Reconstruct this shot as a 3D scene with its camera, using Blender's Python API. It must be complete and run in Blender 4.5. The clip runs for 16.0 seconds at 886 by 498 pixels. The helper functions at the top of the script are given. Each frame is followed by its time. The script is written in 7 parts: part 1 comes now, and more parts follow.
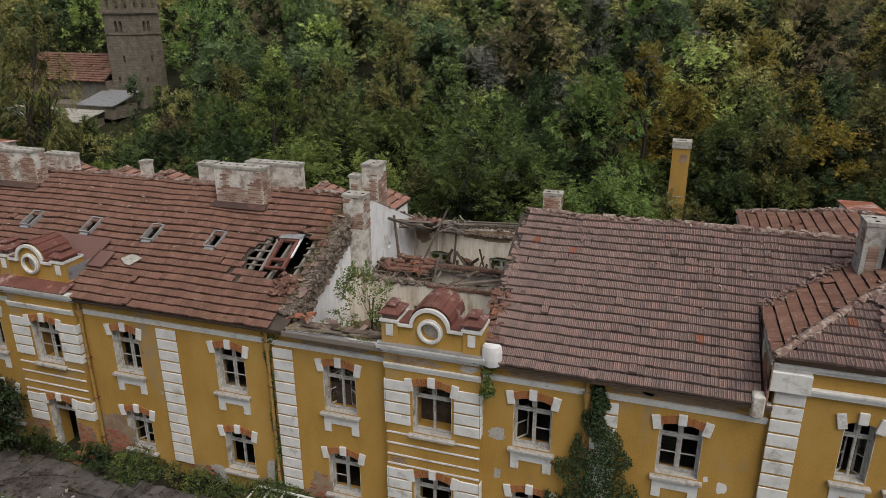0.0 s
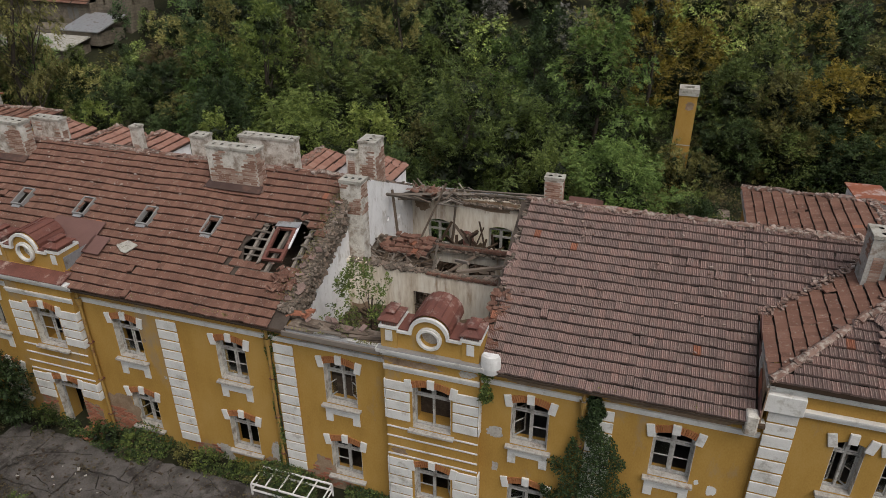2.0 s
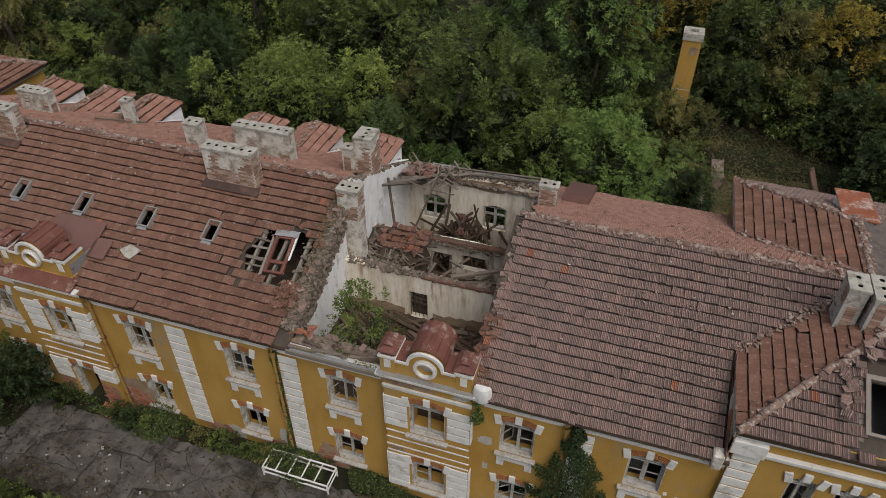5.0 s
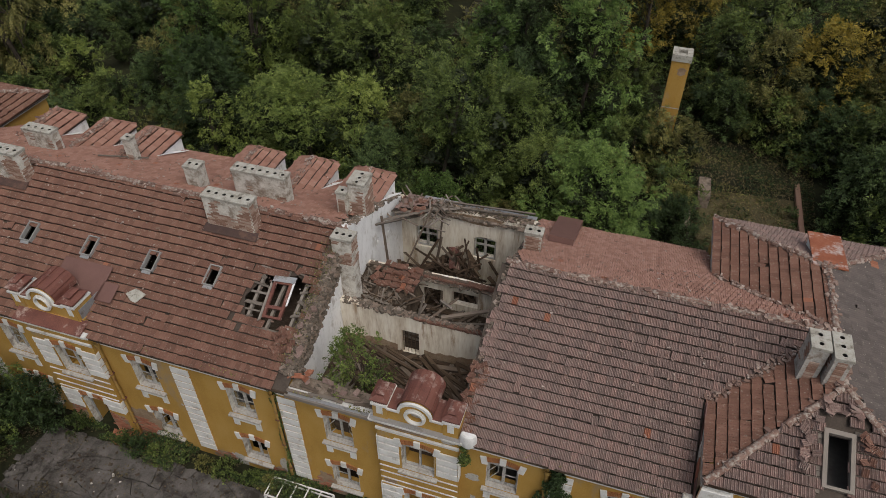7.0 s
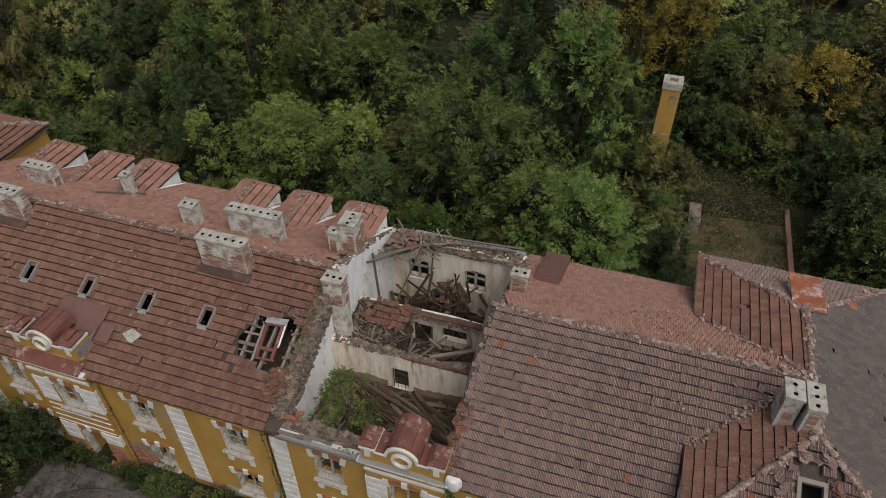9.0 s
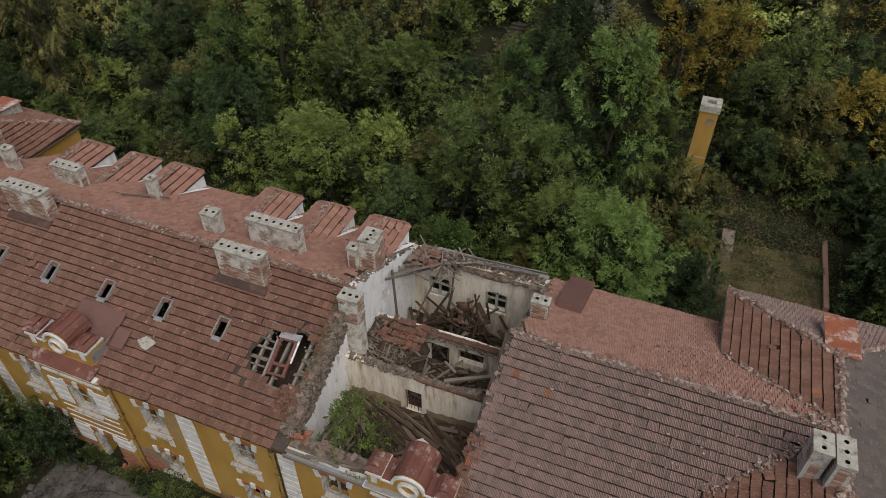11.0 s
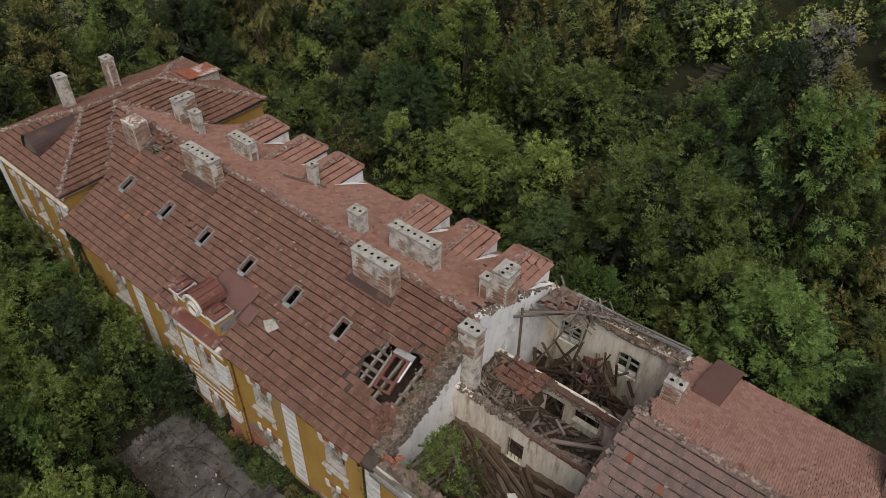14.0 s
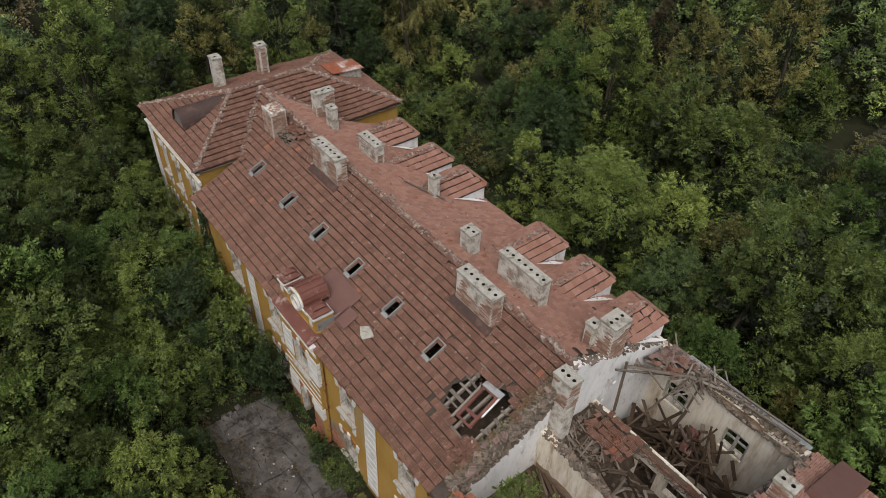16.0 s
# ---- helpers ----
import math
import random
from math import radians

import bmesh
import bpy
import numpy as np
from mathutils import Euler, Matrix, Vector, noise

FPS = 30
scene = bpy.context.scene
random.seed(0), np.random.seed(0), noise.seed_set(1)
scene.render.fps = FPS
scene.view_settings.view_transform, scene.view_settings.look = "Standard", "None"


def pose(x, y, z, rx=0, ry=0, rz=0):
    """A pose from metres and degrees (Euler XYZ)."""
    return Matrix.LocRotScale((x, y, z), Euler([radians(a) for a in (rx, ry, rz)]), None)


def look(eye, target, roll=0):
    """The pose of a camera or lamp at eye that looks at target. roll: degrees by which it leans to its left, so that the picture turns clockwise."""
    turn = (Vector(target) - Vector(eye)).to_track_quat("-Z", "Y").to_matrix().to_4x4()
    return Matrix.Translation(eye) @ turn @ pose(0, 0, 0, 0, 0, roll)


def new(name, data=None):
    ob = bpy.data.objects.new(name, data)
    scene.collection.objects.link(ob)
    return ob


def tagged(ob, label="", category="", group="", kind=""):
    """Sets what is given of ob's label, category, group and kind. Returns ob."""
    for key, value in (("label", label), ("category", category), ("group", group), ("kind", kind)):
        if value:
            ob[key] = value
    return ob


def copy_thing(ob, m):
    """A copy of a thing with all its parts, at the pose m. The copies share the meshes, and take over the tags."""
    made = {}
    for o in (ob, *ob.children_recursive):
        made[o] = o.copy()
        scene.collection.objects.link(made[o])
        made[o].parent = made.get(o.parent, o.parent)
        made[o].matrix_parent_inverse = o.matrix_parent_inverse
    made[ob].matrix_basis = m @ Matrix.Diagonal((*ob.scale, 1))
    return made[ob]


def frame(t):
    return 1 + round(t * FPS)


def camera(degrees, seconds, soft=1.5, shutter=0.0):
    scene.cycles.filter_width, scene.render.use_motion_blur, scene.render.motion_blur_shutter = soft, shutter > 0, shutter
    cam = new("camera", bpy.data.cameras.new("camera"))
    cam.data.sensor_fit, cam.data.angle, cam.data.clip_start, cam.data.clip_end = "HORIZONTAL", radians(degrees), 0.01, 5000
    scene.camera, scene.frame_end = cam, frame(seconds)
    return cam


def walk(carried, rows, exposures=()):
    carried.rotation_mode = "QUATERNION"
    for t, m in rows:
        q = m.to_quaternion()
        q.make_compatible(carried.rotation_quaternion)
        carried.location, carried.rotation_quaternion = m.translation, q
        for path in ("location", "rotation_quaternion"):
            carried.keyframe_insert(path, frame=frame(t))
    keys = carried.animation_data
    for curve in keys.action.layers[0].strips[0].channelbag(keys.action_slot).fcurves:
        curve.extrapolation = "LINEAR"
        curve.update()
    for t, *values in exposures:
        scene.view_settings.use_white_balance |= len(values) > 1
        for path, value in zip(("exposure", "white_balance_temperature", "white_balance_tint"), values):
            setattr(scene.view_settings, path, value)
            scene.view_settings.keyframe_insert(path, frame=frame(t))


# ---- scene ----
cam = camera(65.3, 16.0, 0.5)
PATH = [
    (0, (5.84, -16.616, 16.249), (5.251, -14.826, 15.576), -0.2),
    (0.5, (5.809, -16.281, 16.772), (5.222, -14.516, 16.038), -0.3),
    (1, (5.7, -15.947, 17.401), (5.122, -14.207, 16.601), -0.3),
    (1.5, (5.551, -15.619, 18.078), (4.986, -13.907, 17.214), -0.2),
    (2, (5.417, -15.26, 18.811), (4.864, -13.578, 17.88), -0.2),
    (2.5, (5.275, -14.913, 19.51), (4.734, -13.261, 18.519), -0.1),
    (3, (5.139, -14.577, 20.198), (4.612, -12.956, 19.153), 0.0),
    (3.2, (5.076, -14.451, 20.347), (4.553, -12.836, 19.289), 0.2),
    (5.3, (4.691, -13.048, 23.827), (4.224, -11.581, 22.55), 0.4),
    (5.5, (4.735, -12.985, 24.047), (4.265, -11.52, 22.77), 0.3),
    (6, (4.759, -12.739, 24.769), (4.293, -11.287, 23.475), 0.2),
    (6.5, (4.806, -12.532, 25.431), (4.342, -11.092, 24.122), 0.2),
    (7, (4.876, -12.347, 26.14), (4.418, -10.919, 24.816), 0.1),
    (7.5, (4.942, -12.169, 26.803), (4.489, -10.754, 25.464), 0.1),
    (8, (5.043, -11.966, 27.402), (4.588, -10.55, 26.065), 0.0),
    (8.5, (5.129, -11.769, 27.755), (4.672, -10.35, 26.422), -0.0),
    (8.7, (5.187, -11.682, 27.776), (4.727, -10.262, 26.444), -0.1),
    (10.8, (5.261, -10.667, 27.942), (4.727, -9.266, 26.618), 0.5),
    (11, (5.234, -10.561, 27.948), (4.687, -9.166, 26.623), 0.4),
    (11.5, (5.214, -10.256, 27.957), (4.628, -8.878, 26.631), 0.5),
    (12, (5.149, -9.936, 27.949), (4.508, -8.582, 26.624), 0.8),
    (12.2, (5.131, -9.815, 27.934), (4.463, -8.472, 26.612), 0.8),
    (12.5, (5.116, -9.645, 27.908), (4.41, -8.321, 26.586), 0.9),
    (13, (5.059, -9.331, 27.881), (4.276, -8.048, 26.561), 1.2),
    (13.5, (4.949, -9.08, 27.883), (4.096, -7.843, 26.564), 1.4),
    (14, (4.804, -8.819, 27.866), (3.878, -7.632, 26.549), 1.7),
    (14.5, (4.659, -8.523, 27.876), (3.669, -7.391, 26.558), 1.8),
    (15, (4.481, -8.28, 27.877), (3.425, -7.206, 26.561), 2.2),
    (15.5, (4.265, -8.042, 27.874), (3.154, -7.024, 26.558), 2.5),
    (16, (4.084, -7.767, 27.862), (2.918, -6.811, 26.548), 2.6),
]
walk(cam, [(t, look(eye, target, roll)) for t, eye, target, roll in PATH],
     exposures=[(0.0, 0.12), (3.0, 0.05), (6.0, -0.02), (12.0, -0.03), (14.0, -0.02), (16.0, 0.2)])

# ---- world and light: a soft overcast day ----
SUN_EL, SUN_AZ = 58.0, 135.0
world = bpy.data.worlds.new("world")
scene.world = world
world.use_nodes = True
wn = world.node_tree
sky = wn.nodes.new("ShaderNodeTexSky")
sky.sky_type = "NISHITA"
sky.sun_disc = False
sky.sun_elevation = radians(SUN_EL)
sky.sun_rotation = radians(SUN_AZ)
sky.dust_density, sky.air_density = 4.0, 1.0
grey = wn.nodes.new("ShaderNodeHueSaturation")
grey.inputs["Saturation"].default_value = 0.55
wn.links.new(sky.outputs[0], grey.inputs["Color"])
wn.links.new(grey.outputs[0], wn.nodes["Background"].inputs[0])
wn.nodes["Background"].inputs[1].default_value = 0.11
sun = new("sun", bpy.data.lights.new("sun", "SUN"))
sun.data.energy, sun.data.angle, sun.data.color = 1.4, radians(45), (1.0, 0.96, 0.91)
az, el = radians(SUN_AZ), radians(SUN_EL)
sun.matrix_world = look((80 * math.sin(az) * math.cos(el), 80 * math.cos(az) * math.cos(el), 80 * math.sin(el)), (0, 0, 0))


# ---- materials ----
def material(name, colours, scale=3.0, rough=0.9, bump=0.3, fine=40.0, island=0.0, thing=0.0, stain=None, stain_scale=0.6,
             stain_amount=0.5, metal=0.0, streak=1.0, bump_dist=0.01, coarse=0.65):
    """Noise-mixed colours at two scales, with stains of their own shape and fine relief. streak stretches the pattern upright."""
    m = bpy.data.materials.new(name)
    m.use_nodes = True
    nt = m.node_tree
    bs = nt.nodes["Principled BSDF"]
    geo = nt.nodes.new("ShaderNodeNewGeometry")
    mp = nt.nodes.new("ShaderNodeMapping")
    mp.inputs["Scale"].default_value = (1, 1, streak)
    nt.links.new(geo.outputs["Position"], mp.inputs["Vector"])

    def nz(sc, detail=6, rough_=0.6):
        n = nt.nodes.new("ShaderNodeTexNoise")
        n.inputs["Scale"].default_value, n.inputs["Detail"].default_value = sc, detail
        n.inputs["Roughness"].default_value = rough_
        nt.links.new(mp.outputs[0], n.inputs["Vector"])
        return n

    def mathn(op, a, b):
        n = nt.nodes.new("ShaderNodeMath")
        n.operation = op
        for i, v in enumerate((a, b)):
            if isinstance(v, (int, float)):
                n.inputs[i].default_value = v
            else:
                nt.links.new(v, n.inputs[i])
        return n.outputs[0]

    a = nz(scale)
    b = nz(fine, 4)
    f = mathn("ADD", mathn("MULTIPLY", a.outputs[0], coarse), mathn("MULTIPLY", b.outputs[0], 1 - coarse))
    if island:
        f = mathn("ADD", mathn("MULTIPLY", f, 1 - island), mathn("MULTIPLY", geo.outputs["Random Per Island"], island))
    if thing:
        oi = nt.nodes.new("ShaderNodeObjectInfo")
        f = mathn("ADD", mathn("MULTIPLY", f, 1 - thing), mathn("MULTIPLY", oi.outputs["Random"], thing))
    ramp = nt.nodes.new("ShaderNodeValToRGB")
    lo, hi = (0.1, 0.9) if island or thing else (0.32, 0.68)
    while len(ramp.color_ramp.elements) < len(colours):
        ramp.color_ramp.elements.new(0.5)
    for i, c in enumerate(colours):
        e = ramp.color_ramp.elements[i]
        e.position = lo + (hi - lo) * i / max(1, len(colours) - 1)
        e.color = (*c, 1)
    nt.links.new(f, ramp.inputs[0])
    col = ramp.outputs[0]
    if stain:
        s = nz(stain_scale, 8, 0.7)
        sr = nt.nodes.new("ShaderNodeValToRGB")
        sr.color_ramp.elements[0].position = 0.62 - 0.25 * stain_amount
        sr.color_ramp.elements[1].position = 0.70 - 0.15 * stain_amount
        nt.links.new(s.outputs[0], sr.inputs[0])
        mx = nt.nodes.new("ShaderNodeMix")
        mx.data_type = "RGBA"
        nt.links.new(mathn("MULTIPLY", sr.outputs[0], 0.85), mx.inputs[0])
        nt.links.new(col, mx.inputs[6])
        mx.inputs[7].default_value = (*stain, 1)
        col = mx.outputs[2]
    nt.links.new(col, bs.inputs["Base Color"])
    bs.inputs["Roughness"].default_value = rough
    bs.inputs["Metallic"].default_value = metal
    bs.inputs["Specular IOR Level"].default_value = 0.25
    if bump:
        bp = nt.nodes.new("ShaderNodeBump")
        bp.inputs["Strength"].default_value, bp.inputs["Distance"].default_value = bump, bump_dist
        nt.links.new(f if not (island or thing) else b.outputs[0], bp.inputs["Height"])
        nt.links.new(bp.outputs[0], bs.inputs["Normal"])
    return m


M = {}
M["yellow"] = material("yellow_plaster", [(0.31, 0.175, 0.04), (0.4, 0.235, 0.055), (0.45, 0.28, 0.085)], 0.9, 0.92, 0.25, 25, stain=(0.29, 0.22, 0.14), stain_scale=0.55, stain_amount=0.25, streak=0.5)
M["white"] = material("white_trim_paint", [(0.5, 0.48, 0.445), (0.655, 0.64, 0.605), (0.72, 0.705, 0.67)], 2.5, 0.85, 0.3, 30, stain=(0.36, 0.33, 0.28), stain_scale=1.6, stain_amount=0.2)
M["inner"] = material("stained_inner_plaster", [(0.46, 0.37, 0.27), (0.7, 0.63, 0.52), (0.83, 0.79, 0.7)], 3.0, 0.95, 0.4, 14, stain=(0.32, 0.21, 0.12), stain_scale=1.8, stain_amount=0.22, streak=0.16)
M["lime"] = material("white_limewash", [(0.66, 0.645, 0.625), (0.8, 0.79, 0.775), (0.86, 0.85, 0.835)], 2.2, 0.95, 0.3, 15, stain=(0.45, 0.41, 0.36), stain_scale=1.8, stain_amount=0.24, streak=0.5)
M["brick"] = material("red_brick", [(0.20, 0.075, 0.045), (0.33, 0.13, 0.08), (0.42, 0.2, 0.13)], 6, 0.95, 0.5, 40, thing=0.5)
M["chimney_brick"] = material("pale_brown_chimney_brick", [(0.19, 0.108, 0.076), (0.31, 0.19, 0.14), (0.47, 0.38, 0.31)], 7, 0.95, 0.7, 40, thing=0.55)
M["lintel_brick"] = material("lintel_brick", [(0.27, 0.10, 0.04), (0.36, 0.15, 0.06), (0.42, 0.19, 0.08)], 6, 0.95, 0.5, 40, thing=0.5)
M["render"] = material("chimney_render", [(0.22, 0.195, 0.165), (0.42, 0.395, 0.355), (0.58, 0.56, 0.52)], 2.6, 0.95, 0.6, 18, stain=(0.2, 0.15, 0.11), stain_scale=2.6, stain_amount=0.4)
M["masonry"] = material("rubble_masonry", [(0.1, 0.075, 0.055), (0.2, 0.155, 0.12), (0.3, 0.25, 0.2)], 5.0, 0.97, 0.9, 14, stain=(0.055, 0.045, 0.033), stain_scale=1.8, stain_amount=0.5, bump_dist=0.03)
M["debris"] = material("broken_wall_debris", [(0.055, 0.045, 0.034), (0.105, 0.085, 0.066), (0.16, 0.132, 0.105), (0.21, 0.155, 0.12), (0.31, 0.27, 0.23)], 4.0, 0.97, 0.6, 22, island=0.6)
M["tile"] = material("red_clay_tile", [(0.076, 0.046, 0.037), (0.134, 0.072, 0.053), (0.184, 0.096, 0.069), (0.234, 0.128, 0.093), (0.37, 0.255, 0.2)], 1.2, 0.88, 0.4, 50, island=0.26, coarse=0.45, stain=(0.33, 0.28, 0.23), stain_scale=11, stain_amount=0.2)
M["tile_dark"] = material("weathered_brown_tile", [(0.106, 0.082, 0.074), (0.185, 0.133, 0.116), (0.244, 0.172, 0.148), (0.307, 0.200, 0.168), (0.424, 0.260, 0.195)], 2.2, 0.88, 0.4, 50, island=0.26, coarse=0.45, stain=(0.4, 0.35, 0.29), stain_scale=11, stain_amount=0.2)
M["tile_back"] = material("faded_pink_tile", [(0.15, 0.086, 0.066), (0.245, 0.13, 0.097), (0.315, 0.172, 0.13), (0.375, 0.225, 0.175), (0.467, 0.32, 0.255)], 3.0, 0.9, 0.4, 50, island=0.26, coarse=0.4, stain=(0.36, 0.3, 0.25), stain_scale=9, stain_amount=0.12)
M["tile_grey"] = material("darker_grey_tile", [(0.06, 0.052, 0.049), (0.105, 0.09, 0.083), (0.145, 0.12, 0.108), (0.2, 0.155, 0.135)], 2.2, 0.88, 0.4, 50, island=0.26, coarse=0.45, stain=(0.3, 0.27, 0.23), stain_scale=11, stain_amount=0.12)
M["tile_piece"] = material("single_brown_tile", [(0.106, 0.082, 0.074), (0.185, 0.133, 0.116), (0.244, 0.172, 0.148), (0.307, 0.200, 0.168), (0.424, 0.260, 0.195)], 2.2, 0.88, 0.4, 50, thing=0.26, coarse=0.45, stain=(0.4, 0.35, 0.29), stain_scale=11, stain_amount=0.2)
M["tile_new"] = material("bright_orange_tile", [(0.25, 0.1, 0.06), (0.35, 0.155, 0.095)], 4, 0.85, 0.2, 30, thing=0.4)
M["ridge_tile"] = material("old_ridge_tile", [(0.09, 0.056, 0.045), (0.17, 0.1, 0.077), (0.26, 0.175, 0.14)], 5, 0.9, 0.5, 30, thing=0.4, stain=(0.38, 0.34, 0.29), stain_scale=7, stain_amount=0.6)
M["mortar"] = material("ridge_mortar", [(0.09, 0.058, 0.045), (0.19, 0.12, 0.095), (0.3, 0.22, 0.18), (0.5, 0.45, 0.4)], 6, 0.97, 0.6, 25, island=0.5)
M["deck"] = material("roof_boards", [(0.05, 0.038, 0.03), (0.1, 0.08, 0.065)], 2, 0.95, 0.4, 20)
M["wood"] = material("grey_weathered_wood", [(0.085, 0.07, 0.056), (0.17, 0.143, 0.118), (0.28, 0.245, 0.21)], 2.0, 0.92, 0.5, 45, thing=0.5)
M["wood_dark"] = material("rotten_dark_wood", [(0.03, 0.019, 0.012), (0.066, 0.043, 0.027), (0.13, 0.092, 0.062)], 3.0, 0.93, 0.8, 30, thing=0.5)
M["wood_brown"] = material("brown_roof_timber", [(0.06, 0.044, 0.032), (0.13, 0.098, 0.074), (0.23, 0.185, 0.148)], 2.0, 0.93, 0.5, 45, thing=0.55)
M["chimney_white"] = material("off_white_flaking_render", [(0.3, 0.265, 0.22), (0.57, 0.535, 0.47), (0.72, 0.69, 0.635)], 3.2, 0.95, 0.8, 22, stain=(0.22, 0.165, 0.12), stain_scale=2.4, stain_amount=0.55)
M["soot"] = material("black_soot", [(0.008, 0.007, 0.006), (0.02, 0.018, 0.016)], 4, 0.95, 0.3, 30)
M["undercoat"] = material("tan_undercoat", [(0.17, 0.115, 0.07), (0.27, 0.19, 0.125), (0.36, 0.28, 0.2)], 2.5, 0.95, 0.5, 18, stain=(0.24, 0.13, 0.085), stain_scale=3.0, stain_amount=0.25)
M["frame"] = material("old_window_paint", [(0.25, 0.235, 0.21), (0.4, 0.385, 0.355), (0.5, 0.485, 0.45)], 5, 0.8, 0.4, 40, stain=(0.17, 0.145, 0.12), stain_scale=4, stain_amount=0.4)
M["rust"] = material("painted_rusty_sheet", [(0.1, 0.04, 0.032), (0.15, 0.06, 0.045), (0.2, 0.085, 0.06)], 1.5, 0.55, 0.15, 25, stain=(0.42, 0.33, 0.28), stain_scale=1.4, stain_amount=0.3)
M["brown_red"] = material("matt_brown_sheet", [(0.14, 0.075, 0.062), (0.18, 0.096, 0.079)], 1.5, 0.6, 0.1, 20)
M["zinc"] = material("grey_zinc_sheet", [(0.30, 0.30, 0.30), (0.45, 0.45, 0.45)], 2, 0.5, 0.15, 20, metal=0.5, stain=(0.2, 0.17, 0.14), stain_scale=2, stain_amount=0.4)
M["pipe"] = material("ochre_downpipe", [(0.28, 0.17, 0.05), (0.38, 0.24, 0.07)], 3, 0.6, 0.2, 25, stain=(0.16, 0.07, 0.04), stain_scale=3, stain_amount=0.4)
M["concrete"] = material("cracked_concrete", [(0.042, 0.037, 0.033), (0.097, 0.087, 0.079), (0.16, 0.146, 0.134)], 1.6, 0.95, 0.6, 20, stain=(0.022, 0.018, 0.014), stain_scale=1.3, stain_amount=0.5)
M["soil"] = material("leaf_litter_soil", [(0.009, 0.009, 0.005), (0.018, 0.019, 0.008), (0.034, 0.035, 0.014)], 0.5, 0.98, 0.7, 8, bump_dist=0.05)
# mossy stone, darkened in its colour for the shade of the canopy
M["shaded_mossy_stone"] = material("canopy_shade_mossy_stone", [(0.02, 0.018, 0.012), (0.045, 0.04, 0.03), (0.075, 0.068, 0.052)], 2.5, 0.97, 0.6, 18, stain=(0.03, 0.04, 0.012), stain_scale=2.5, stain_amount=0.4)
# darkness of unlit rooms and open holes, put into the colour
M["void"] = material("unlit_interior_dark", [(0.12, 0.11, 0.10), (0.2, 0.19, 0.17)], 1, 0.95, 0.2, 8)
M["stone"] = material("grey_church_stone", [(0.15, 0.13, 0.105), (0.24, 0.21, 0.175), (0.31, 0.28, 0.24)], 1.2, 0.95, 0.4, 6)
def coursed(m, wide, high):
    """Shallow joints between squared blocks, for masonry seen from afar."""
    nt = m.node_tree
    bs = nt.nodes["Principled BSDF"]
    geo, sp, ad, co = (nt.nodes.new(k) for k in ("ShaderNodeNewGeometry", "ShaderNodeSeparateXYZ", "ShaderNodeMath", "ShaderNodeCombineXYZ"))
    br, mx = nt.nodes.new("ShaderNodeTexBrick"), nt.nodes.new("ShaderNodeMix")
    nt.links.new(geo.outputs["Position"], sp.inputs[0])
    nt.links.new(sp.outputs[0], ad.inputs[0])
    nt.links.new(sp.outputs[1], ad.inputs[1])
    nt.links.new(ad.outputs[0], co.inputs[0])
    nt.links.new(sp.outputs[2], co.inputs[1])
    nt.links.new(co.outputs[0], br.inputs["Vector"])
    for k, v in (("Color1", (0.62, 0.6, 0.55, 1)), ("Color2", (0.84, 0.8, 0.73, 1)), ("Mortar", (0.58, 0.55, 0.5, 1)), ("Scale", 1.0), ("Mortar Size", 0.025), ("Brick Width", wide), ("Row Height", high)):
        br.inputs[k].default_value = v
    mx.data_type, mx.blend_type = "RGBA", "MULTIPLY"
    mx.inputs[0].default_value = 1.0
    nt.links.new(bs.inputs["Base Color"].links[0].from_socket, mx.inputs[6])
    nt.links.new(br.outputs["Color"], mx.inputs[7])
    nt.links.new(mx.outputs[2], bs.inputs["Base Color"])


coursed(M["stone"], 0.52, 0.27)
M["light_frame"] = material("grey_skylight_frame", [(0.2, 0.19, 0.18), (0.34, 0.33, 0.31)], 5, 0.8, 0.3, 30)
M["earth"] = material("dark_rotten_debris", [(0.035, 0.025, 0.017), (0.065, 0.047, 0.033), (0.11, 0.085, 0.062)], 3, 0.97, 0.8, 16, bump_dist=0.03)
M["dry"] = material("dry_grass_ground", [(0.05, 0.042, 0.022), (0.09, 0.075, 0.036), (0.14, 0.11, 0.055)], 1.2, 0.97, 0.7, 14, stain=(0.07, 0.075, 0.03), stain_scale=0.7, stain_amount=0.4, bump_dist=0.04)
M["rag"] = material("pale_rag", [(0.6, 0.58, 0.55), (0.78, 0.77, 0.75)], 6, 0.9, 0.2, 30)
M["bark"] = material("bark", [(0.035, 0.028, 0.02), (0.07, 0.056, 0.042)], 4, 0.95, 0.5, 30)
glass = bpy.data.materials.new("window_glass")
glass.use_nodes = True
gb = glass.node_tree.nodes["Principled BSDF"]
gb.inputs["Base Color"].default_value = (0.75, 0.8, 0.8, 1)
gb.inputs["Roughness"].default_value = 0.08
gb.inputs["Transmission Weight"].default_value = 1.0
M["glass"] = glass


